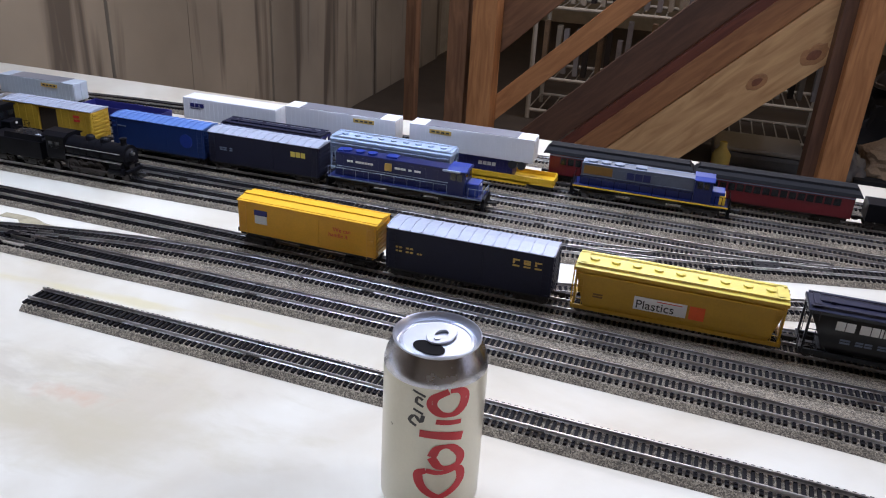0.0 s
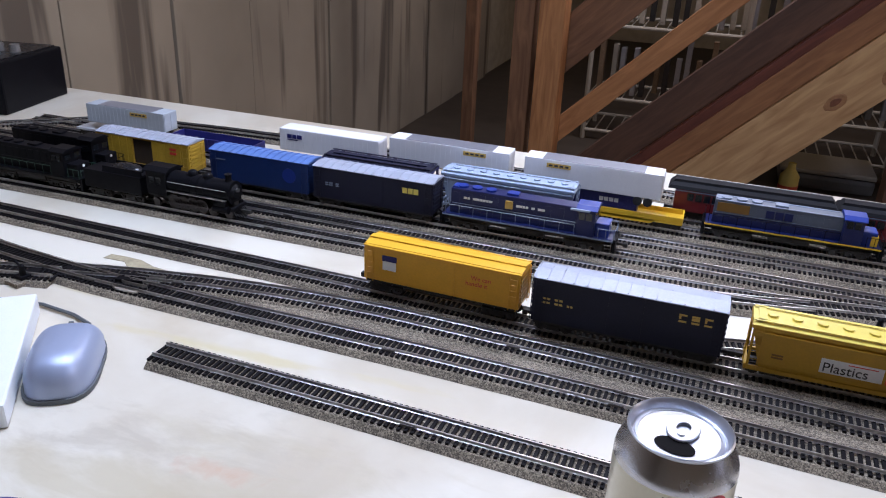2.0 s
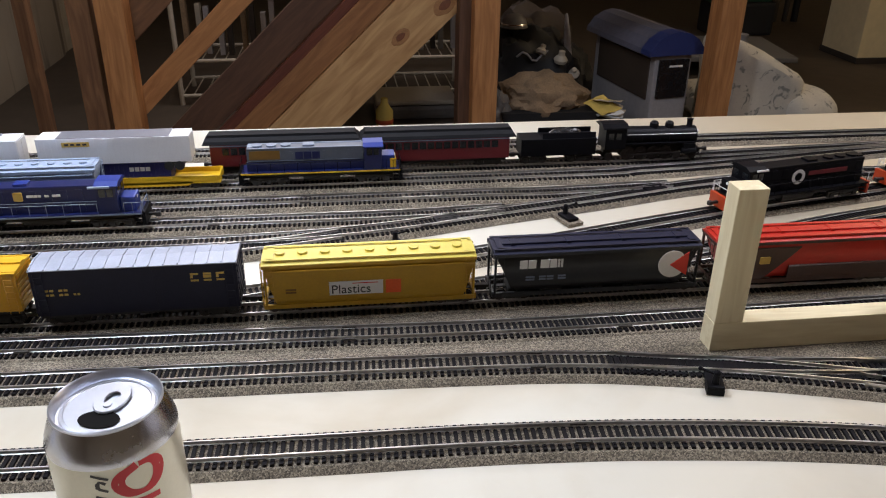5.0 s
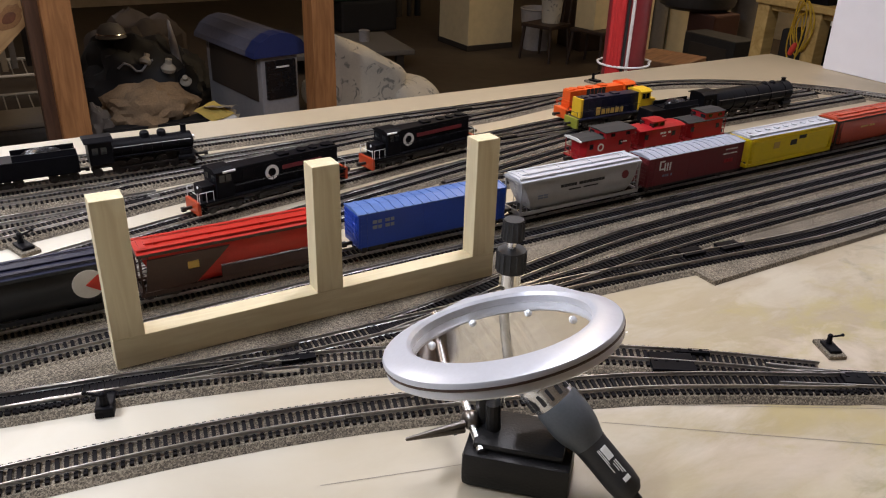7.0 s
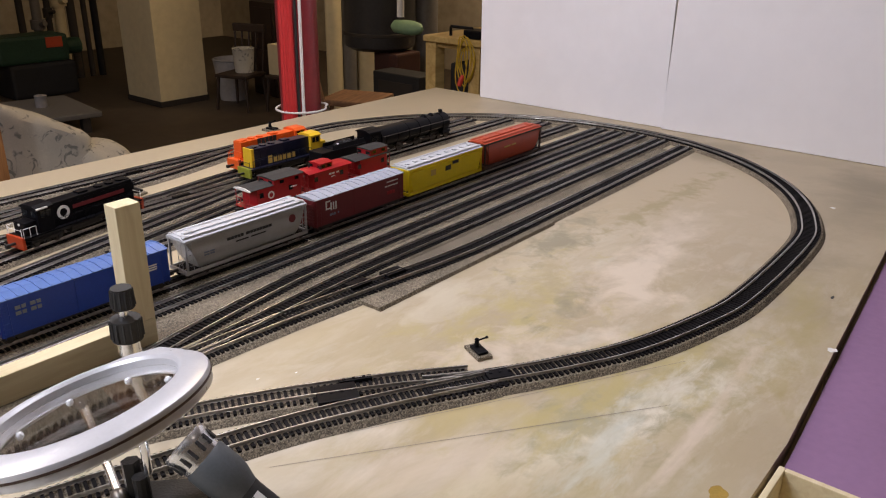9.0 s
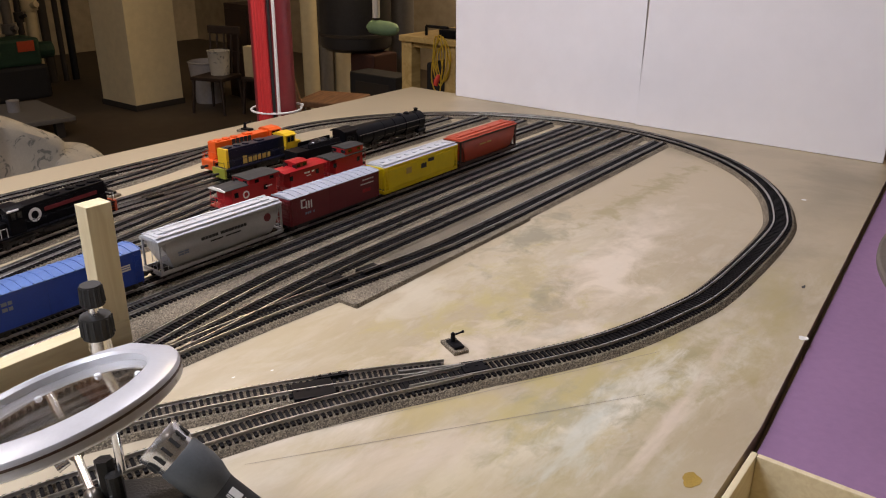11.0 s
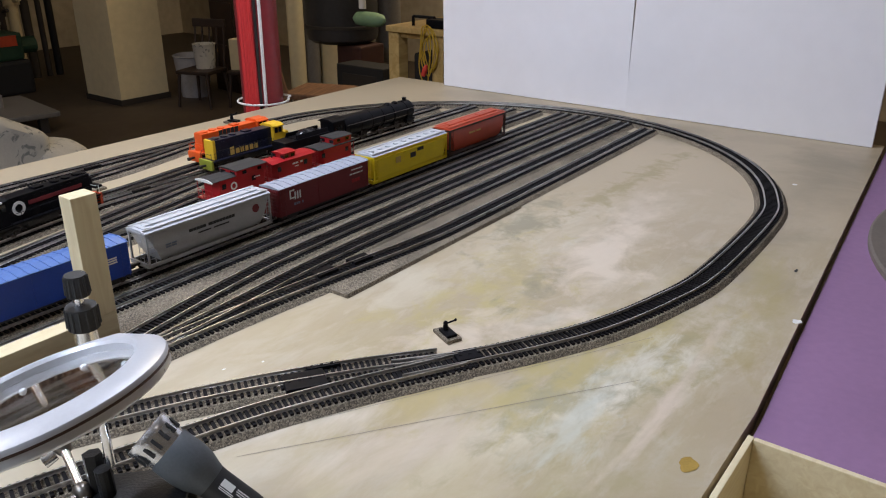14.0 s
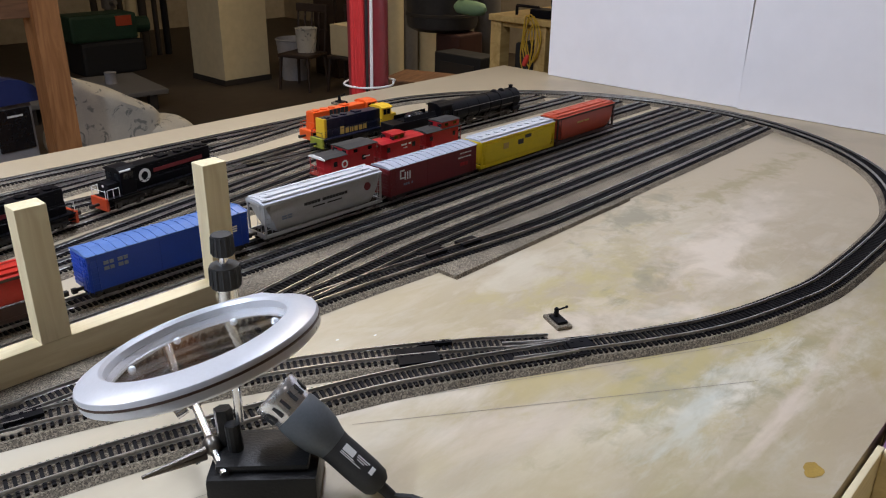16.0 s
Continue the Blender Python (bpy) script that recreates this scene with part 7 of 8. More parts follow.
path_tube(bm, [(-0.553, 0.529, T + 0.006), (-0.565, 0.540, T + 0.003), (-0.59, 0.548, T + 0.003), (-0.63, 0.552, T + 0.003), (-0.70, 0.54, T + 0.003)], 0.0018)
part("wire", bm, M_GREYRUB, cb)
sl = thing("white_box", "white cardboard box with pale blue sides beside the mouse", "cardboard box", (-0.612, 0.438, T + 0.0003), -52)
bm = bmesh.new()
box(bm, -0.09, 0.09, -0.055, 0.055, 0, 0.020, 0.002)
part("body", bm, M_PAPER, sl)
bw = thing("white_bowl", "white bowl with a thin blue rim", "bowl", (-0.400, 0.262, T + 0.0003))
bm = bmesh.new()
lathe(bm, [(0, 0.002), (0.030, 0.0), (0.048, 0.010), (0.060, 0.030), (0.0615, 0.033), (0.0595, 0.033), (0.046, 0.013), (0.028, 0.005), (0, 0.005)], 40)
part("bowl", bm, M_WHITE, bw, smooth=True)
bm = bmesh.new()
lathe(bm, [(0.0600, 0.0328), (0.0618, 0.0332), (0.0616, 0.0342), (0.0604, 0.0342), (0.0600, 0.0328)], 40)
part("rim", bm, M_DKBLUE, bw, "thin blue rim", True)

# ---- round the table ----
board = thing("white_backboard", "two white foam boards standing as a backdrop at the table end", "backdrop board", (0, 0, 0))
for lo, hi, dx in (((0.145, 0.6145), (0.145, 0.602), 0.0), ((0.6158, 1.090), (0.6215, 1.099), 0.008)):
    bm = bmesh.new()
    box(bm, 1.900 + dx, 1.906 + dx, 0, 1, T + 0.0005, T + 0.76)
    for v in bm.verts:
        v.co.y = (lo if v.co.z < T + 0.3 else hi)[int(v.co.y > 0.5)]
    bmesh.ops.bevel(bm, geom=bm.edges[:], offset=0.0008, segments=1, affect="EDGES")
    part("panel", bm, M_BOARD, board)
foam = thing("foam_sheet", "purple insulation foam sheet laid along the table edge", "foam sheet", (0, 0, 0))
bm = bmesh.new()
vs = [bm.verts.new((x_, y_, T - 0.040)) for x_, y_ in ((0.920, -0.78), (1.93, -0.78), (1.93, 0.1255), (0.955, 0.0635), (0.920, 0.0620))]
ext = bmesh.ops.extrude_face_region(bm, geom=[bm.faces.new(vs)])
for v in ext["geom"]:
    if isinstance(v, bmesh.types.BMVert):
        v.co.z = T - 0.008
part("sheet", bm, M_PURPLE, foam)
fst = thing("foam_trestle", "rough timber trestle that carries the foam sheet", "trestle", (0, 0, 0))
bm = bmesh.new()
box(bm, 0.95, 1.9, -0.30, -0.21, T - 0.130, T - 0.0405, 0.002)
part("beam", bm, M_PINE, fst)
for lx in (1.0, 1.85):
    bm = bmesh.new()
    box(bm, lx - 0.04, lx + 0.04, -0.29, -0.22, 0, T - 0.1305, 0.002)
    part("leg", bm, M_PINE, fst)
disc = thing("dark_mat", "large round grey-brown mat on the purple foam", "mat", (1.505, -0.335, T - 0.0078))
bm = bmesh.new()
lathe(bm, [(0, 0), (0.41, 0), (0.41, 0.006), (0.407, 0.008), (0, 0.008)], 96)
part("mat", bm, M_MATBROWN, disc)
crate = thing("plywood_box", "open plywood box with pale edges at the table corner", "wooden box", (0, 0, 0))
BX0, BX1, BY0, BY1, BZ0, BZ1 = 0.62, 0.912, -0.26, 0.063, T - 0.115, T + 0.003
for d in ((BX0, BX1, BY1 - 0.005, BY1), (BX0, BX1, BY0, BY0 + 0.008), (BX1 - 0.005, BX1, BY0 + 0.0083, BY1 - 0.0053), (BX0, BX0 + 0.008, BY0 + 0.0083, BY1 - 0.0053)):
    bm = bmesh.new()
    box(bm, d[0], d[1], d[2], d[3], BZ0, BZ1, 0.0008)
    part("side_panel", bm, M_PINE, crate)
bm = bmesh.new()
box(bm, BX0, BX1, BY0, BY1, BZ0 - 0.007, BZ0 - 0.0002, 0.0008)
part("bottom_panel", bm, M_PINE, crate)
cleg = thing("box_stool", "low timber stool under the plywood box", "stool", (0, 0, 0))
bm = bmesh.new()
box(bm, 0.60, 0.92, -0.27, 0.05, BZ0 - 0.035, BZ0 - 0.0073, 0.003)
part("top", bm, M_PINE, cleg)
for lx in (0.63, 0.89):
    for ly in (-0.24, 0.02):
        bm = bmesh.new()
        box(bm, lx - 0.02, lx + 0.02, ly - 0.02, ly + 0.02, 0, BZ0 - 0.0353, 0.002)
        part("leg", bm, M_PINE, cleg)

# ---- behind the table ----


def plank(par, name, a, b, wid, thick, material, label="", up=(0, 0, 1)):
    """A board from a to b; wid is its height across, thick its depth."""
    a, b = Vector(a), Vector(b)
    d = (b - a)
    L = d.length
    xax = d.normalized()
    yax = Vector(up).cross(xax).normalized()
    zax = xax.cross(yax)
    m = Matrix((xax, yax, zax)).transposed().to_4x4()
    bm = bmesh.new()
    box(bm, -L / 2, L / 2, -thick / 2, thick / 2, -wid / 2, wid / 2, 0.003)
    o = part(name, bm, material, par, label)
    o.matrix_basis = Matrix.Translation((a + b) / 2) @ m
    return o


M_REDWOOD = wood("red_stained_timber", (0.085, 0.022, 0.012), (0.16, 0.045, 0.022), 6, (1, 8, 8), 0.6)
stairs = thing("staircase", "open wooden basement staircase with knotty pine stringer", "staircase", (0, 0, 0))
SY = 2.70


def sloped(name, off, tall, y, x0, x1, material, label):
    """A board on the stair's slope; off is its middle's height where x is 0."""
    plank(stairs, name, (x0, y, off + 0.955 * x0), (x1, y, off + 0.955 * x1), tall * 0.723, 0.038, material, label)


sloped("stringer", 0.215, 0.23, SY, -0.22, 1.7, M_STAIR, "pale knotty pine stringer")
for kx, kz, kr in ((0.411, 0.555, 0.024), (0.266, 0.455, 0.019), (0.66, 0.80, 0.018)):
    for rr_, mt_, dz_, lb_ in ((kr * 1.5, M_KNOTRIM, 0.0, "reddish wood round a knot"), (kr * 0.75, M_KNOT, 0.0012, "dark knot")):
        bm = bmesh.new()
        lathe(bm, [(0, 0), (rr_, 0), (rr_ * 0.9, 0.0010), (0, 0.0016)], 20)
        for v in bm.verts:
            v.co.xy *= 1 + 0.22 * noise.noise(Vector((v.co.x * 60 + kx * 40, v.co.y * 60, 1.0)))
        o = part("knot", bm, mt_, stairs, lb_)
        o.matrix_basis = Matrix.Translation((kx, SY - 0.0190 - dz_, kz)) @ Matrix.Rotation(radians(-42), 4, "Y") @ Matrix.Rotation(radians(90), 4, "X") @ Matrix.Diagonal((1.25, 0.75, 1, 1))
sloped("stringer", 0.385, 0.104, SY + 0.012, -0.40, 1.7, M_CLEAT, "orange-brown cleat along the stringer")
sloped("nosing_board", 0.458, 0.046, SY + 0.020, -0.42, 1.7, M_REDWOOD, "thin dark red board over the cleat")
sloped("rail_board", 0.560, 0.150, SY + 0.06, -0.60, 1.6, M_DKWOOD, "dark timber lower rail")
sloped("handrail", 0.806, 0.092, SY - 0.04, -0.60, 1.4, M_ORWOOD, "orange timber handrail")
sloped("rail_board", 1.090, 0.195, SY - 0.01, -0.61, 1.1, M_MDWOOD, "wide brown timber rail")
sloped("stringer", 0.30, 0.20, SY + 0.78, -0.45, 1.7, M_DKWOOD, "dark far stringer")
for i in range(9):
    zt = -0.02 + 0.19 * i
    xt = (zt - 0.46) / 0.955
    if zt > 0:
        bm = bmesh.new()
        box(bm, xt + 0.16, xt + 0.40, SY + 0.035, SY + 0.76, zt, zt + 0.030, 0.003)
        part("tread", bm, M_DKWOOD, stairs)


def post(name, x, y, w, d, h, material, label):
    p = thing(name, label, "timber post", (x, y, 0), group="timber posts")
    bm = bmesh.new()
    box(bm, 0, h, -w / 2, w / 2, -d / 2, d / 2, 0.004)
    o = part("shaft", bm, material, p)
    o.matrix_basis = pose(0, 0, 0, 0, -90, 0) @ pose(0, 0, 0, 90, 0, 0)


post("timber_post", -0.597, 2.60, 0.082, 0.09, 2.25, M_ORWOOD, "orange timber post at the foot of the stairs")
post("timber_post", -0.694, 2.62, 0.068, 0.06, 2.25, M_MDWOOD, "slim tan timber post beside the stairs")
post("timber_post", 0.528, 2.60, 0.082, 0.09, 2.25, M_ORWOOD, "orange timber post under the stair top")
post("timber_post", 0.474, 2.66, 0.050, 0.09, 2.25, M_DKWOOD, "dark timber stud beside the stair post")
post("timber_post", 1.335, 2.60, 0.080, 0.09, 2.25, M_ORWOOD, "brown timber post in the basement")
post("timber_post", -0.96, 2.90, 0.04, 0.06, 2.25, M_MDWOOD, "brown jamb beside the panelled wall")
hd = thing("timber_header", "brown timber beam spanning between two posts", "timber beam", (0, 0, 0))
bm = bmesh.new()
box(bm, 0.584, 1.310, 2.58, 2.62, 0.652, 0.745, 0.003)
part("beam", bm, M_MDWOOD, hd)

col = thing("steel_column", "red painted steel column with cables strapped to it", "steel column", (1.540, 1.322, 0))
bm = bmesh.new()
tube(bm, (0, 0, 0.012), (0, 0, 2.25), 0.0450, seg=40)
part("shaft", bm, M_COLRED, col, smooth=True)
bm = bmesh.new()
box(bm, -0.09, 0.09, -0.07, 0.07, 0, 0.012, 0.002)
part("base_plate", bm, M_COLRED, col)
for i, (a, mt, rr) in enumerate(((-155, M_WIRERED, 0.0062), (-145, M_WIRERED, 0.006), (-134, M_WIREBLK, 0.003), (-124, M_WIREWHITE, 0.0036), (-173, M_WIRERED, 0.006), (-164, M_WIRERED, 0.006))):
    bm = bmesh.new()
    pts = [((0.045 + rr) * math.cos(radians(a + 2.2 * math.sin(z * 5 + i))), (0.045 + rr) * math.sin(radians(a + 2.2 * math.sin(z * 5 + i))), z) for z in [0.1 + 0.1 * k for k in range(22)]]
    path_tube(bm, pts, rr, 8)
    part("cable", bm, mt, col, "cable strapped to the column", True)
bm = bmesh.new()
pts = [((0.0560 + (0.014 if 0 < math.sin(radians(a + 30)) and math.cos(radians(a)) > 0.5 else 0.0)) * math.cos(radians(a)), 0.0560 * math.sin(radians(a)), 0.607) for a in range(0, 361, 15)]
path_tube(bm, pts, 0.0025)
part("strap", bm, M_WIREWHITE, col, "white cable tie round the column", True)

boxc = thing("boxed_column", "cream boxed-in chimney column with a dark base trim", "column", (3.015, 4.228, 0), 0)
bm = bmesh.new()
box(bm, -0.158, 0.158, -0.172, 0.172, 0.03, 2.25, 0.004)
part("casing", bm, M_CREAMBOX, boxc)
bm = bmesh.new()
box(bm, -0.164, 0.164, -0.178, 0.178, 0, 0.033, 0.002)
part("base_trim", bm, M_DARKTRIM, boxc)

# sofa end with a floral cover


def cushion(par, name, x0, x1, y0, y1, z0, z1, bev, seed, amp=0.02, fall=0.0):
    bm = bmesh.new()
    box(bm, x0, x1, y0, y1, z0, z1)
    bmesh.ops.subdivide_edges(bm, edges=bm.edges[:], cuts=9, use_grid_fill=True)
    c = Vector(((x0 + x1) / 2, (y0 + y1) / 2, (z0 + z1) / 2))
    hx, hy, hz = (x1 - x0) / 2, (y1 - y0) / 2, (z1 - z0) / 2
    for v in bm.verts:
        p = v.co - c
        q = Vector((max(-hx + bev, min(hx - bev, p.x)), max(-hy + bev, min(hy - bev, p.y)), max(-hz + bev, min(hz - bev, p.z))))
        d = p - q
        if d.length > 1e-6:
            p = q + d.normalized() * bev
        n = noise.noise(p * 6 + Vector((seed, 0, 0))) * amp + noise.noise(p * 17 + Vector((0, seed, 0))) * amp * 0.4
        v.co = c + p + (p.normalized() if p.length else Vector()) * (n if p.z > -hz + 0.01 else 0)
        v.co.z = z0 + (v.co.z - z0) * (1 - fall * max(0.0, min(1.0, (v.co.x - x0) / (x1 - x0) - 0.1)))
    return part(name, bm, M_SOFA, par, smooth=True)


sofa = thing("sofa", "old sofa under a rumpled pale floral cover", "sofa", (0, 0, 0))
cushion(sofa, "backrest", 1.43, 1.76, 2.72, 2.98, 0.02, 0.425, 0.05, 1, 0.018, 0.40)
cushion(sofa, "seat", 1.50, 1.84, 2.99, 3.30, 0.02, 0.15, 0.05, 2)
cushion(sofa, "arm", 1.68, 1.90, 2.69, 2.93, 0.02, 0.225, 0.085, 3, 0.02)

# bin with a blue arched lid
bn = thing("lidded_bin", "grey bin with a blue arched lid and a black front panel", "storage bin", (1.240, 2.75, 0), 9)
bm = bmesh.new()
box(bm, -0.074, 0.074, 0.0, 0.46, 0.0, 0.372, 0.008)
part("body", bm, M_GREYPL, bn)
LIDP = [(-0.108, 0.366), (-0.104, 0.384), (-0.078, 0.418), (-0.04, 0.440), (0, 0.447), (0.04, 0.440), (0.078, 0.418), (0.104, 0.384), (0.108, 0.366)]
bm = bmesh.new()
extrude(bm, LIDP, 0.045, 0.485)
o = part("lid", bm, M_LIDGREY, bn, "grey-blue arched lid")
o.matrix_basis = pose(0, 0, 0, 0, 0, 90)
bm = bmesh.new()
extrude(bm, [(u_ * 1.02, w_ + 0.002) for u_, w_ in LIDP], -0.022, 0.0445)
o = part("lid_end", bm, M_LIDBLUE, bn, "dark blue front end of the lid")
o.matrix_basis = pose(0, 0, 0, 0, 0, 90)
bm = bmesh.new()
box(bm, -0.058, 0.062, -0.007, 0.001, 0.212, 0.350, 0.003)
part("front_panel", bm, M_BLACKG, bn, "black glossy front panel")
bm = bmesh.new()
box(bm, -0.018, 0.034, -0.0095, -0.0068, 0.324, 0.330)
part("label", bm, M_MARKW, bn, "plain white bar on the panel")
bm = bmesh.new()
box(bm, -0.078, -0.0735, 0.03, 0.42, 0.20, 0.35, 0.002)
part("side_panel", bm, M_DOORDK, bn, "dark side panel")

# black tub heaped with tan cloth and bags behind it
tub = thing("black_tub", "black plastic tub heaped with tan cloth", "tub", (0.785, 2.80, 0))
bm = bmesh.new()
extrude(bm, [(-0.10, 0.0), (-0.13, 0.19), (0.13, 0.19), (0.10, 0.0)], -0.17, 0.17, 0.03, 0.03)
part("tub", bm, M_SACK, tub)


def heap(par, name, c, r, sc, material, seed, amp=0.25):
    rnd = random.Random(seed)
    ph = [rnd.uniform(0, 6.28) for _ in range(6)]
    bm = bmesh.new()
    bmesh.ops.create_icosphere(bm, subdivisions=4, radius=r)
    for v in bm.verts:
        p = v.co / r
        k = noise.noise(p * 2.2 + Vector((seed, 0, 0))) * amp + noise.noise(p * 5 + Vector((0, seed, 0))) * amp * 0.5
        v.co = Vector((p.x * sc[0], p.y * sc[1], p.z * sc[2])) * r * (1 + k) + Vector(c)
    return part(name, bm, material, par, smooth=True)


heap(tub, "cloth", (-0.005, 0, 0.205), 0.145, (1.10, 0.85, 0.62), M_TAN, 3, 0.32)
sack = thing("black_sack", "dark bulging sack of stored clutter", "sack", (0.80, 3.20, 0))
heap(sack, "bag", (0, 0, 0.20), 0.19, (1.0, 0.8, 1.05), M_SACK, 7)
bm = bmesh.new()
path_tube(bm, [(-0.06 + 0.02 * i_, -0.15 - 0.01 * math.sin(i_), 0.30 + 0.02 * math.sin(i_ * 1.3)) for i_ in range(7)], 0.004)
part("draw_cord", bm, M_GREYPL, sack, "pale cord of the sack", True)
sk2 = thing("helmet", "dull metal helmet shape on the stored clutter", "helmet", (0.748, 3.16, 0.39))
bm = bmesh.new()
lathe(bm, [(0.050, 0.0), (0.056, 0.004), (0.050, 0.010), (0.046, 0.030), (0.030, 0.048), (0, 0.056)], 28)
part("shell", bm, M_PIPE, sk2, smooth=True)
bm = bmesh.new()
lathe(bm, [(0.049, 0.012), (0.052, 0.014), (0.049, 0.018), (0.047, 0.016), (0.049, 0.012)], 28)
part("band", bm, M_CHROME, sk2, "bright metal band", True)
for i_, (cx, cz, rr_) in enumerate(((0.835, 0.330, 0.022), (0.915, 0.300, 0.028), (0.975, 0.245, 0.022))):
    q = thing("small_fitting", "small pale metal fitting among the stored clutter", "fitting", (cx, 3.06, cz - rr_), group="fittings in the clutter")
    bm = bmesh.new()
    lathe(bm, [(0, 0), (rr_ * 0.8, 0), (rr_, rr_ * 0.5), (rr_ * 0.7, rr_ * 0.9), (rr_ * 0.45, rr_ * 1.1), (rr_ * 0.45, rr_ * 1.7), (0, rr_ * 1.8)], 18)
    o = part("fitting", bm, M_SHELFWHITE, q, smooth=True)
    o.matrix_basis = pose(0, 0, 0, 30 * i_ - 20, 25 - 20 * i_, 0)
q = thing("folded_umbrella", "pale folded umbrella leaning on the stored clutter", "umbrella", (0.985, 3.16, 0.16))
bm = bmesh.new()
lathe(bm, [(0, 0), (0.006, 0.0), (0.020, 0.05), (0.014, 0.20), (0.005, 0.28), (0, 0.285)], 12)
o = part("canopy", bm, M_GREYPL, q, smooth=True)
o.matrix_basis = pose(0, 0, 0, 0, -6, 0)
for i, (cx, cy, cr, lab, mt) in enumerate(((1.02, 3.42, 0.14, "dark bundle of stored cloth", M_SACK), (0.92, 3.62, 0.20, "dull brown bundle of stored cloth", M_DOORDK))):
    q = thing("cloth_bundle", lab, "bundle", (cx, cy, 0))
    heap(q, "cloth", (0, 0, cr), cr, (1, 0.9, 1.0), mt, 20 + i)
bdl = thing("small_bundle", "grey-brown folded cloth beside the tub", "bundle", (0.615, 2.74, 0))
heap(bdl, "cloth", (0, 0, 0.12), 0.055, (1.0, 0.9, 2.4), M_PIPE, 44, 0.2)
pb = thing("paper_stack", "pale crumpled papers with a yellow sheet on a low carton", "paper stack", (0.990, 2.72, 0), 8)
bm = bmesh.new()
box(bm, -0.055, 0.055, -0.06, 0.06, 0, 0.150, 0.004)
part("carton", bm, M_DOORDK, pb, "dark low carton")
rp = random.Random(5)
for i_ in range(7):
    bm = bmesh.new()
    bmesh.ops.create_grid(bm, x_segments=8, y_segments=8, size=0.048)
    for v in bm.verts:
        v.co.z = 0.007 * noise.noise(v.co * 30 + Vector((i_ * 3.1, 0, 0)))
    bmesh.ops.solidify(bm, geom=bm.faces[:], thickness=0.0008)
    o = part("sheet", bm, M_YELPAPER if i_ == 5 else (M_PAPER if i_ % 2 else M_SHELFWHITE), pb)
    o.matrix_basis = pose(rp.uniform(-0.02, 0.02), rp.uniform(-0.02, 0.01), 0.160 + 0.009 * i_, rp.uniform(-12, 20), rp.uniform(-12, 12), rp.uniform(0, 90))

# wire shelf behind the stairs with upright strips on it
sh = thing("wire_shelf", "pale wire shelf full of upright strips and tubes", "shelf", (0, 3.72, 0))
for z in (0.04, 0.19, 0.50, 0.85):
    bm = bmesh.new()
    tube(bm, (-0.62, -0.16, z), (0.62, -0.16, z), 0.008, seg=8)
    front = part("front_bar", bm, M_SHELFWHITE, sh)
    bm = bmesh.new()
    tube(bm, (-0.62, 0.16, z), (0.62, 0.16, z), 0.008, seg=8)
    part("back_bar", bm, M_SHELFWHITE, sh)
    for i in range(26):
        xx = -0.62 + 1.24 * i / 25
        bm = bmesh.new()
        tube(bm, (xx, -0.16, z), (xx, 0.16, z), 0.003, seg=5)
        part("shelf_wire", bm, M_SHELFWHITE, front)
for sx in (-0.62, 0.0, 0.62):
    for yy in (-0.16, 0.16):
        bm = bmesh.new()
        tube(bm, (sx, yy, 0), (sx, yy, 1.5), 0.011, seg=8)
        part("upright", bm, M_SHELFWHITE, sh)
for i in range(52):
    xx = -0.58 + 1.16 * (i % 26) / 25 + random.uniform(-0.01, 0.01)
    zz = 0.20 if i < 26 else 0.51
    hh_ = random.uniform(0.16, 0.27)
    st = thing("strip", "upright strip stored on the wire shelf", "strip", (xx, 3.72 + random.uniform(-0.10, 0.02), zz + 0.001), group="strips on the wire shelf")
    bm = bmesh.new()
    box(bm, -0.011, 0.011, -0.02, 0.02, 0, hh_, 0.002)
    part("strip", bm, random.choice((M_SHELFWHITE, M_PIPE, M_DARKTRIM, M_GREYPL, M_TAN)), st)

crt = thing("clear_crate", "clear plastic crate with rounded corners under the wire shelf", "crate", (0.375, 3.37, 0))
for za, zb, mt_, nm_ in ((0.0, 0.060, M_PIPE, "crate_body"), (0.0605, 0.080, M_SHELFWHITE, "crate_rim")):
    bm = bmesh.new()
    box(bm, -0.17, 0.17, -0.12, 0.12, za, zb, 0.018 if nm_ == "crate_body" else 0.008)
    part(nm_, bm, mt_, crt, "pale rim" if nm_ == "crate_rim" else "")
yb = thing("yellow_bottle", "small bottle with yellow and red label", "bottle", (0.235, 3.16, 0))
bm = bmesh.new()
lathe(bm, [(0, 0), (0.035, 0), (0.035, 0.07), (0.014, 0.10), (0.014, 0.12), (0, 0.12)], 20)
part("bottle", bm, M_YELPAPER, yb, smooth=True)
bm = bmesh.new()
lathe(bm, [(0.0355, 0.02), (0.0362, 0.021), (0.0362, 0.036), (0.0355, 0.037), (0.0355, 0.02)], 20)
part("label", bm, M_ORED, yb, "red label band", True)

# speaker box on the far corner of the table
spk = thing("black_case", "black equipment case with small knobs on top", "equipment case", (-1.310, 1.105, T + 0.0003), 10)
bm = bmesh.new()
box(bm, -0.11, 0.11, -0.085, 0.085, 0, 0.088, 0.004)
part("case", bm, M_BLACK, spk)
for kx in (-0.06, -0.02, 0.05, 0.08):
    bm = bmesh.new()
    tube(bm, (kx, 0.0, 0.0900), (kx, 0.0, 0.103), 0.009, 0.008, seg=14)
    part("knob", bm, M_PIPE, spk)
bm = bmesh.new()
box(bm, -0.10, 0.10, -0.08, 0.08, 0.0880, 0.0902, 0.001)
part("top_plate", bm, M_BLACKG, spk)

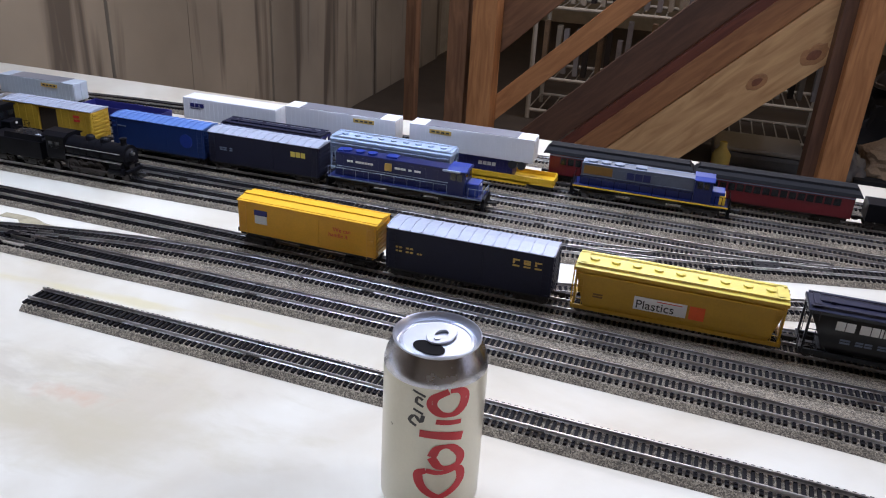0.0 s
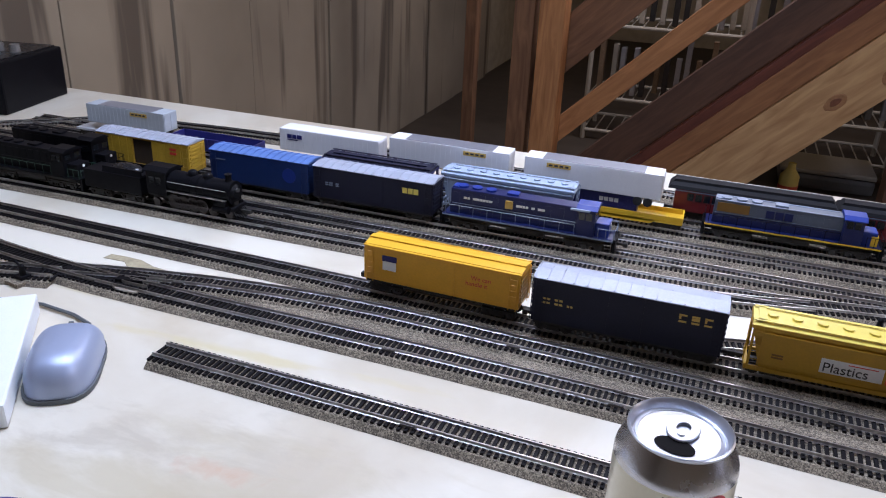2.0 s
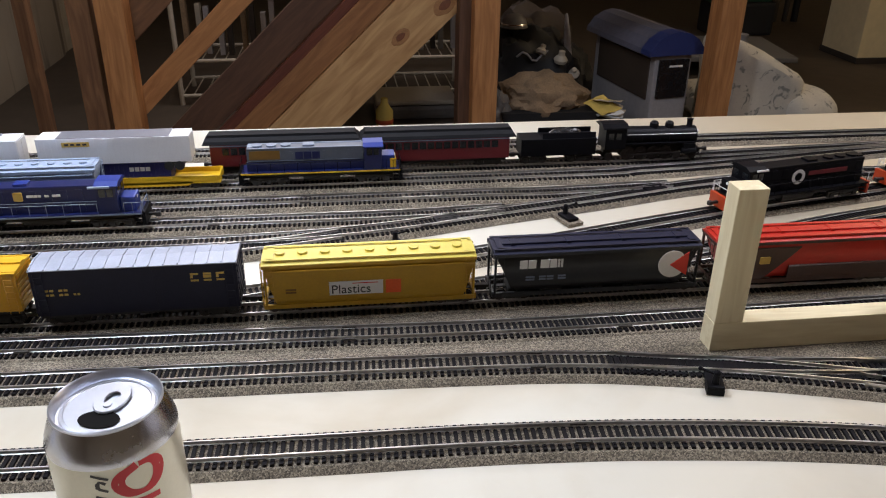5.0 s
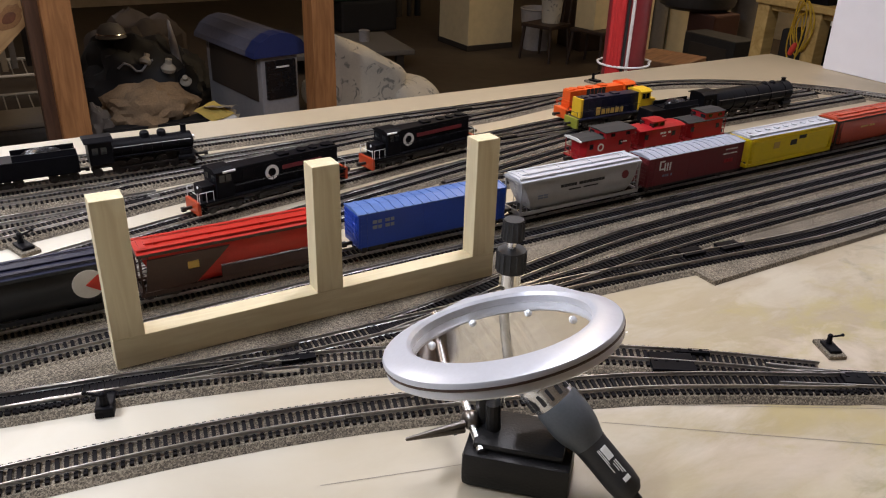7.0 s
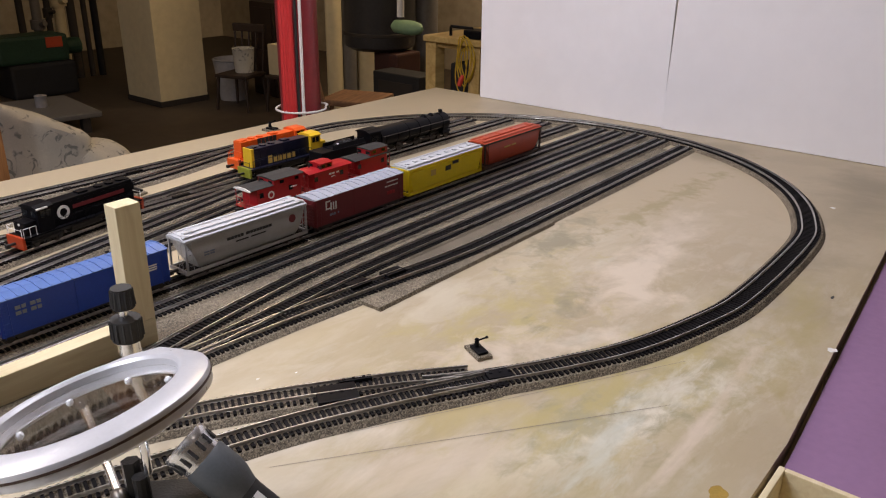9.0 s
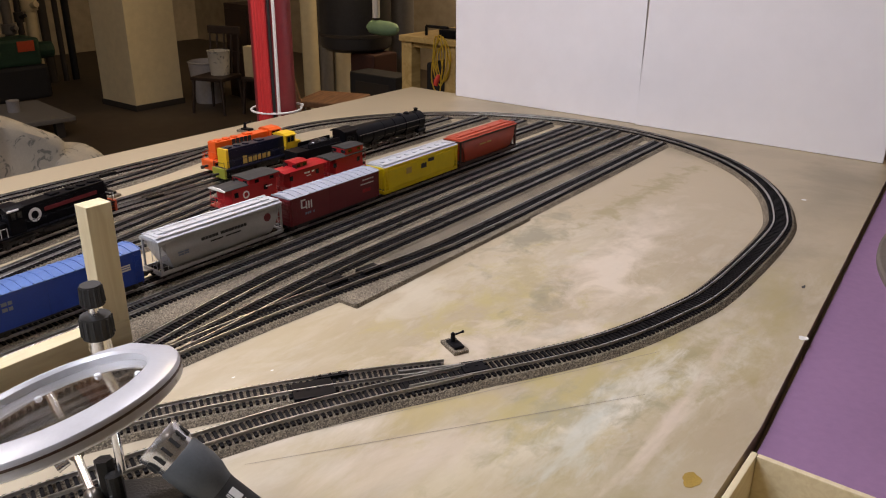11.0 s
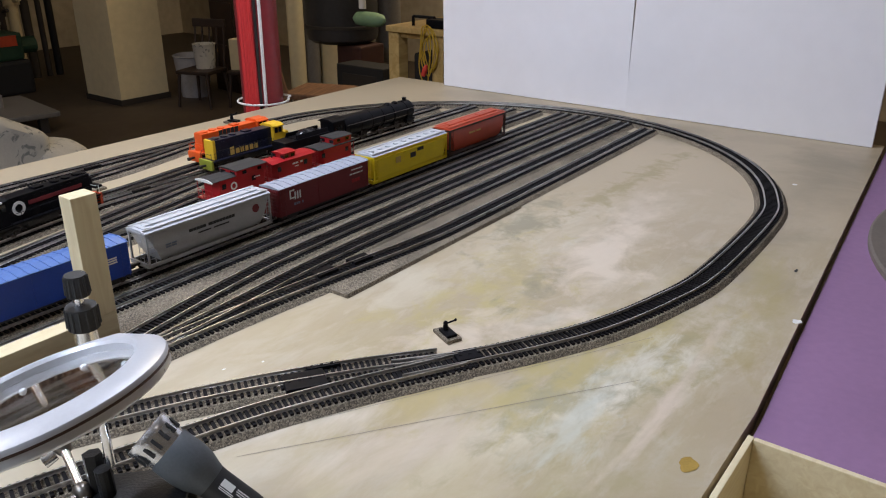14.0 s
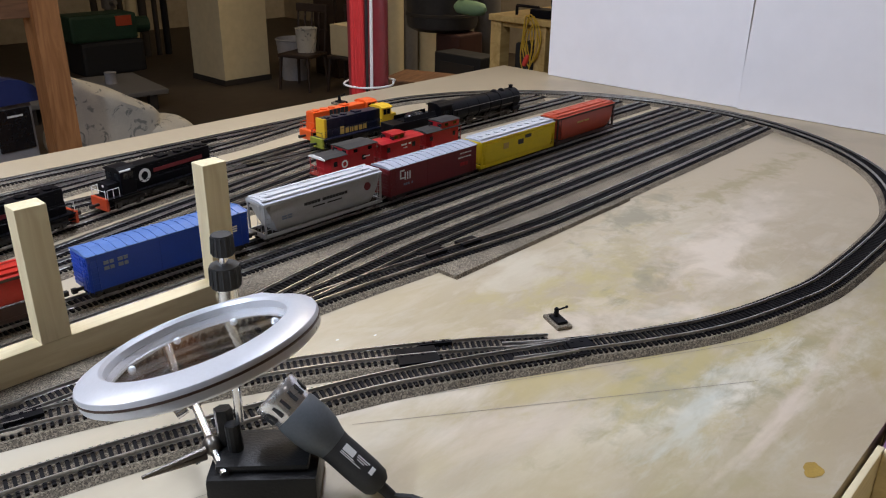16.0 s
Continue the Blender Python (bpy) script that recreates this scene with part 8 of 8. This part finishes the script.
# green machine, bench, pipes and chairs at the far side
gm = thing("green_machine", "dark green workshop machine on a cabinet", "machine", (2.60, 4.95, 0))
bm = bmesh.new()
box(bm, -0.22, 0.18, -0.12, 0.12, 0, 0.20, 0.02)
part("cabinet", bm, M_SACK, gm)
bm = bmesh.new()
box(bm, -0.26, 0.16, -0.10, 0.10, 0.20, 0.36, 0.02)
tube(bm, (0.16, 0, 0.27), (0.27, 0, 0.27), 0.05, seg=16)
part("headstock", bm, M_MACHGREEN, gm)
bm = bmesh.new()
box(bm, 0.02, 0.12, -0.106, -0.098, 0.285, 0.345)
part("plate", bm, M_ORED, gm, "orange warning plate")
for px_, pr_, mt_, lb_ in ((2.70, 0.022, M_DARKTRIM, "dark upright pipe behind the machine"), (2.80, 0.030, M_PIPE, "grey upright pipe behind the machine"), (2.875, 0.020, M_DARKTRIM, "dark upright pipe behind the machine"),
                          (2.95, 0.035, M_CREAMBOX, "cream upright pipe behind the machine"), (3.03, 0.028, M_DARKTRIM, "dark upright pipe behind the machine"), (3.12, 0.018, M_DARKTRIM, "dark upright pipe behind the machine"), (3.19, 0.024, M_IRON, "black upright pipe with valves behind the machine")):
    pp = thing("wall_pipe", lb_, "pipe", (px_, 5.3, 0), group="upright pipes")
    bm = bmesh.new()
    tube(bm, (0, 0, 0), (0, 0, 2.25), pr_, seg=12)
    part("pipe", bm, mt_, pp, smooth=True)
    for cz_ in (0.28 + 0.9 * (px_ - 2.7), 0.72, 1.3):
        bm = bmesh.new()
        tube(bm, (0, 0, cz_ - 0.03), (0, 0, cz_ + 0.03), pr_ * 1.5, seg=12)
        tube(bm, (0, -pr_, cz_), (0.01, -pr_ - 0.05, cz_ + 0.012), pr_ * 0.6, seg=8)
        part("coupling", bm, mt_, pp, smooth=True)
lb = thing("low_bench", "low grey bench beside the sofa", "bench", (2.10, 4.00, 0), -8)
bm = bmesh.new()
box(bm, -0.55, 0.28, -0.18, 0.36, 0.075, 0.102, 0.006)
part("top", bm, M_PIPE, lb)
for lx in (-0.38, 0.20):
    for ly in (-0.15, 0.17):
        bm = bmesh.new()
        box(bm, lx - 0.02, lx + 0.02, ly - 0.02, ly + 0.02, 0, 0.075)
        part("leg", bm, M_DARKTRIM, lb)
tin = thing("paint_tin", "small pale tin on the low bench", "tin", (2.20, 4.10, 0.1022))
bm = bmesh.new()
lathe(bm, [(0, 0), (0.03, 0), (0.03, 0.055), (0.032, 0.058), (0.028, 0.06), (0, 0.058)], 20)
part("tin", bm, M_GREYPL, tin, smooth=True)


def chair(x, y, rz, label):
    ch = thing("child_chair", label, "chair", (x, y, 0), rz, group="dark small chairs")
    bm = bmesh.new()
    box(bm, -0.105, 0.105, -0.10, 0.10, 0.185, 0.205, 0.006)
    part("seat", bm, M_CHAIRDK, ch)
    for lx in (-0.09, 0.09):
        for ly in (-0.085, 0.085):
            bm = bmesh.new()
            tube(bm, (lx * 1.15, ly * 1.15, 0), (lx, ly, 0.185), 0.008, 0.010, seg=8)
            part("leg", bm, M_CHAIRDK, ch)
    for lx in (-0.09, -0.045, 0, 0.045, 0.09):
        bm = bmesh.new()
        tube(bm, (lx, 0.09, 0.205), (lx * 1.05, 0.115, 0.43), 0.006, seg=8)
        part("spindle", bm, M_CHAIRDK, ch)
    bm = bmesh.new()
    box(bm, -0.105, 0.105, 0.105, 0.125, 0.42, 0.465, 0.006)
    part("top_rail", bm, M_CHAIRDK, ch)


chair(3.165, 3.71, -72, "dark small spindle chair with a bucket on its seat")
chair(3.330, 3.475, -70, "dark small wooden chair with a pale box on its seat")
# cabinet shape that stands in for a dark chair back
cab = thing("chair_back_block", "tall dark cabinet-shaped block in place of a chair back", "cabinet", (3.600, 3.900, 0), -6)
bm = bmesh.new()
box(bm, -0.10, 0.10, -0.13, 0.13, 0.0, 0.560, 0.006)
part("body", bm, M_CHAIRDK, cab)
for z0_, z1_ in ((0.05, 0.28), (0.30, 0.53)):
    bm = bmesh.new()
    box(bm, -0.108, -0.0995, -0.11, 0.11, z0_, z1_, 0.003)
    part("door", bm, M_CHAIRDK, cab)
bk = thing("bucket", "white patterned bucket on a chair seat", "bucket", (3.200, 3.715, 0.2052))
bm = bmesh.new()
lathe(bm, [(0, 0), (0.052, 0), (0.062, 0.13), (0.065, 0.134), (0.058, 0.134), (0.048, 0.01), (0, 0.01)], 28)
part("bucket", bm, M_SOFA, bk, smooth=True)
pbx = thing("pale_box", "pale cardboard box on a dark small chair", "cardboard box", (3.320, 3.490, 0.2052), 8)
bm = bmesh.new()
box(bm, -0.07, 0.07, -0.07, 0.07, 0, 0.168, 0.004)
part("box", bm, M_CREAMBOX, pbx)
dr = thing("metal_drum", "dull metal drum behind the chair", "drum", (3.300, 3.970, 0))
bm = bmesh.new()
lathe(bm, [(0, 0), (0.080, 0), (0.108, 0.235), (0.114, 0.24), (0.103, 0.245), (0.09, 0.20), (0, 0.19)], 32)
part("drum", bm, M_GREYPL, dr, smooth=True)
tank = thing("water_tank", "dark cylindrical tank on a red-brown stand", "tank", (3.440, 2.872, 0))
bm = bmesh.new()
lathe(bm, [(0, 0.395), (0.150, 0.397), (0.180, 0.415), (0.186, 0.440), (0.186, 1.68), (0.15, 1.70), (0, 1.70)], 36)
part("cylinder", bm, M_TANK, tank, smooth=True)
bm = bmesh.new()
lathe(bm, [(0.1865, 0.47), (0.189, 0.472), (0.189, 0.486), (0.1865, 0.488), (0.1865, 0.47)], 36)
part("band", bm, M_DARKTRIM, tank, "dark band", True)
bm = bmesh.new()
box(bm, -0.09, 0.09, -0.205, -0.040, 0.0, 0.394, 0.01)
part("base", bm, M_REDDARK, tank, "red-brown stand")
sbx = thing("black_box", "black box with a dark grille on the floor", "box", (3.28, 2.555, 0), 0)
bm = bmesh.new()
box(bm, -0.07, 0.07, -0.150, 0.150, 0, 0.330, 0.006)
part("body", bm, M_SACK, sbx)
bm = bmesh.new()
box(bm, -0.074, -0.0695, -0.11, 0.11, 0.20, 0.29, 0.002)
part("grille", bm, M_DARKTRIM, sbx)
wp = thing("wall_pipe", "white upright pipe with a green float hung below it", "pipe", (3.200, 2.510, 0.555), group="upright pipes")
bm = bmesh.new()
tube(bm, (0, 0, 0.045), (0, 0, 1.695), 0.017, seg=16)
part("pipe", bm, M_WIREWHITE, wp, smooth=True)
bm = bmesh.new()
lathe(bm, [(0, -0.095), (0.012, -0.093), (0.030, -0.070), (0.034, -0.02), (0.034, 0.03), (0.026, 0.075), (0.010, 0.093), (0, 0.094)], 24)
o = part("float", bm, M_PALEGREEN, wp, "pale green float", True)
o.matrix_basis = pose(0, -0.04, 0, 90, 0, 0)
for (px_, py_, pr_, mt_, lb_) in ((3.56, 3.345, 0.047, M_CREAMBOX, "cream upright pipe beside the tank"), (3.64, 3.310, 0.045, M_PIPE, "grey upright pipe beside the tank"), (3.80, 3.29, 0.105, M_CREAMBOX, "wide pale duct behind the tank"), (3.72, 2.80, 0.07, M_PIPE, "grey upright duct near the bench")):
    pq = thing("wall_pipe", lb_, "pipe", (px_, py_, 0), group="upright pipes")
    bm = bmesh.new()
    tube(bm, (0, 0, 0), (0, 0, 2.25), pr_, seg=20)
    part("pipe", bm, mt_, pq, smooth=True)
lst = thing("low_stool", "low wooden stool leaning by the column", "stool", (2.700, 2.310, 0), 20)
bm = bmesh.new()
box(bm, -0.12, 0.12, -0.12, 0.12, 0.305, 0.330, 0.006)
part("seat", bm, M_MDWOOD, lst)
for lx in (-0.09, 0.09):
    for ly in (-0.07, 0.07):
        bm = bmesh.new()
        tube(bm, (lx * 1.4, ly * 1.4, 0), (lx, ly, 0.305), 0.010, seg=8)
        part("leg", bm, M_MDWOOD, lst)
bm = bmesh.new()
tube(bm, (-0.16, 0.02, 0.10), (-0.10, 0.15, 0.47), 0.014, seg=8)
part("brace", bm, M_MDWOOD, lst, "slanting brace")
wb = thing("workbench", "yellow timber workbench with coiled cord and tools", "workbench", (0, 0, 0))
bm = bmesh.new()
box(bm, 2.44, 3.10, 0.95, 1.725, 0.635, 0.655, 0.003)
part("top", bm, M_YELWOOD, wb)
for lx, ly in ((2.475, 1.700), (2.475, 1.515), (2.475, 0.98), (3.06, 1.69), (3.06, 0.98)):
    bm = bmesh.new()
    box(bm, lx - 0.025, lx + 0.025, ly - 0.022, ly + 0.022, 0, 0.635, 0.003)
    part("leg", bm, M_YELWOOD, wb)
bm = bmesh.new()
box(bm, 2.462, 2.480, 0.96, 1.72, 0.616, 0.6345, 0.003)
part("apron", bm, M_YELWOOD, wb)
pgb = thing("wall_board", "pale board behind the workbench with thin rods before it", "wall panel", (0, 0, 0))
bm = bmesh.new()
box(bm, 3.12, 3.14, 0.95, 1.95, 0.0, 1.6, 0.003)
part("panel", bm, M_PALEWALL, pgb)
for ry in (1.42, 1.50, 1.58, 1.70):
    bm = bmesh.new()
    tube(bm, (3.10, ry, 0.656), (3.10, ry + random.uniform(-0.05, 0.05), 1.3), 0.004, seg=6)
    part("rod", bm, M_PIPE, pgb)
coil = thing("extension_cord", "orange cord hung in loose loops on the bench", "cord", (2.444, 1.545, 0.55))
bm = bmesh.new()
rc = random.Random(8)
for k in range(5):
    rr, sq = 0.030 + 0.006 * k, rc.uniform(0.35, 0.75)
    oy, oz = rc.uniform(-0.012, 0.012), rc.uniform(-0.025, 0.01)
    pts = [(-0.003 * k, oy + rr * sq * math.cos(radians(a)) + 0.004 * math.sin(radians(3 * a + 50 * k)), 0.045 + oz + rr * 1.7 * math.sin(radians(a))) for a in range(0, 361, 20)]
    path_tube(bm, pts, 0.0022)
part("coil", bm, M_OCHRE, coil, smooth=True)
bm = bmesh.new()
lathe(bm, [(0, 0), (0.007, 0.002), (0.009, 0.02), (0.006, 0.036), (0.002, 0.040), (0, 0.040)], 14)
o = part("plug", bm, M_MARKR, coil, "red plug of the cord", True)
o.matrix_basis = pose(-0.018, 0.012, -0.045, 15, 10, 0)
blk = thing("tool_case", "black open carry handle and case on the bench edge", "tool case", (2.49, 1.60, 0.6552))
bm = bmesh.new()
for a, b in (((0, -0.045, 0), (0, -0.045, 0.03)), ((0, -0.045, 0.03), (0, 0.045, 0.03)), ((0, 0.045, 0.03), (0, 0.045, 0.0))):
    tube(bm, a, b, 0.005, seg=8)
part("handle", bm, M_BLACK, blk)
bm = bmesh.new()
box(bm, -0.03, 0.03, -0.11, -0.03, 0, 0.028, 0.004)
part("case", bm, M_BLACK, blk)
dkb = thing("dark_bin", "dark bin under the workbench", "bin", (2.62, 1.60, 0))
bm = bmesh.new()
box(bm, -0.10, 0.10, -0.07, 0.07, 0, 0.56, 0.01)
part("bin", bm, M_SACK, dkb)
drill = thing("power_drill", "small black power drill lying on the workbench", "drill", (2.57, 1.52, 0.6552), 25)
bm = bmesh.new()
tube(bm, (0.0, -0.05, 0.046), (0.0, 0.035, 0.046), 0.019, 0.021, seg=18)
part("motor_housing", bm, M_BLACK, drill, smooth=True)
bm = bmesh.new()
tube(bm, (0.0, -0.082, 0.046), (0.0, -0.050, 0.046), 0.009, 0.014, seg=14)
part("chuck", bm, M_STEEL, drill, "dull steel chuck", True)
bm = bmesh.new()
box(bm, -0.012, 0.012, 0.005, 0.032, 0.0, 0.034, 0.005)
part("grip", bm, M_BLACK, drill)
bm = bmesh.new()
box(bm, -0.016, 0.016, 0.000, 0.040, 0.0, 0.008, 0.003)
part("battery_foot", bm, M_RUBBER, drill)
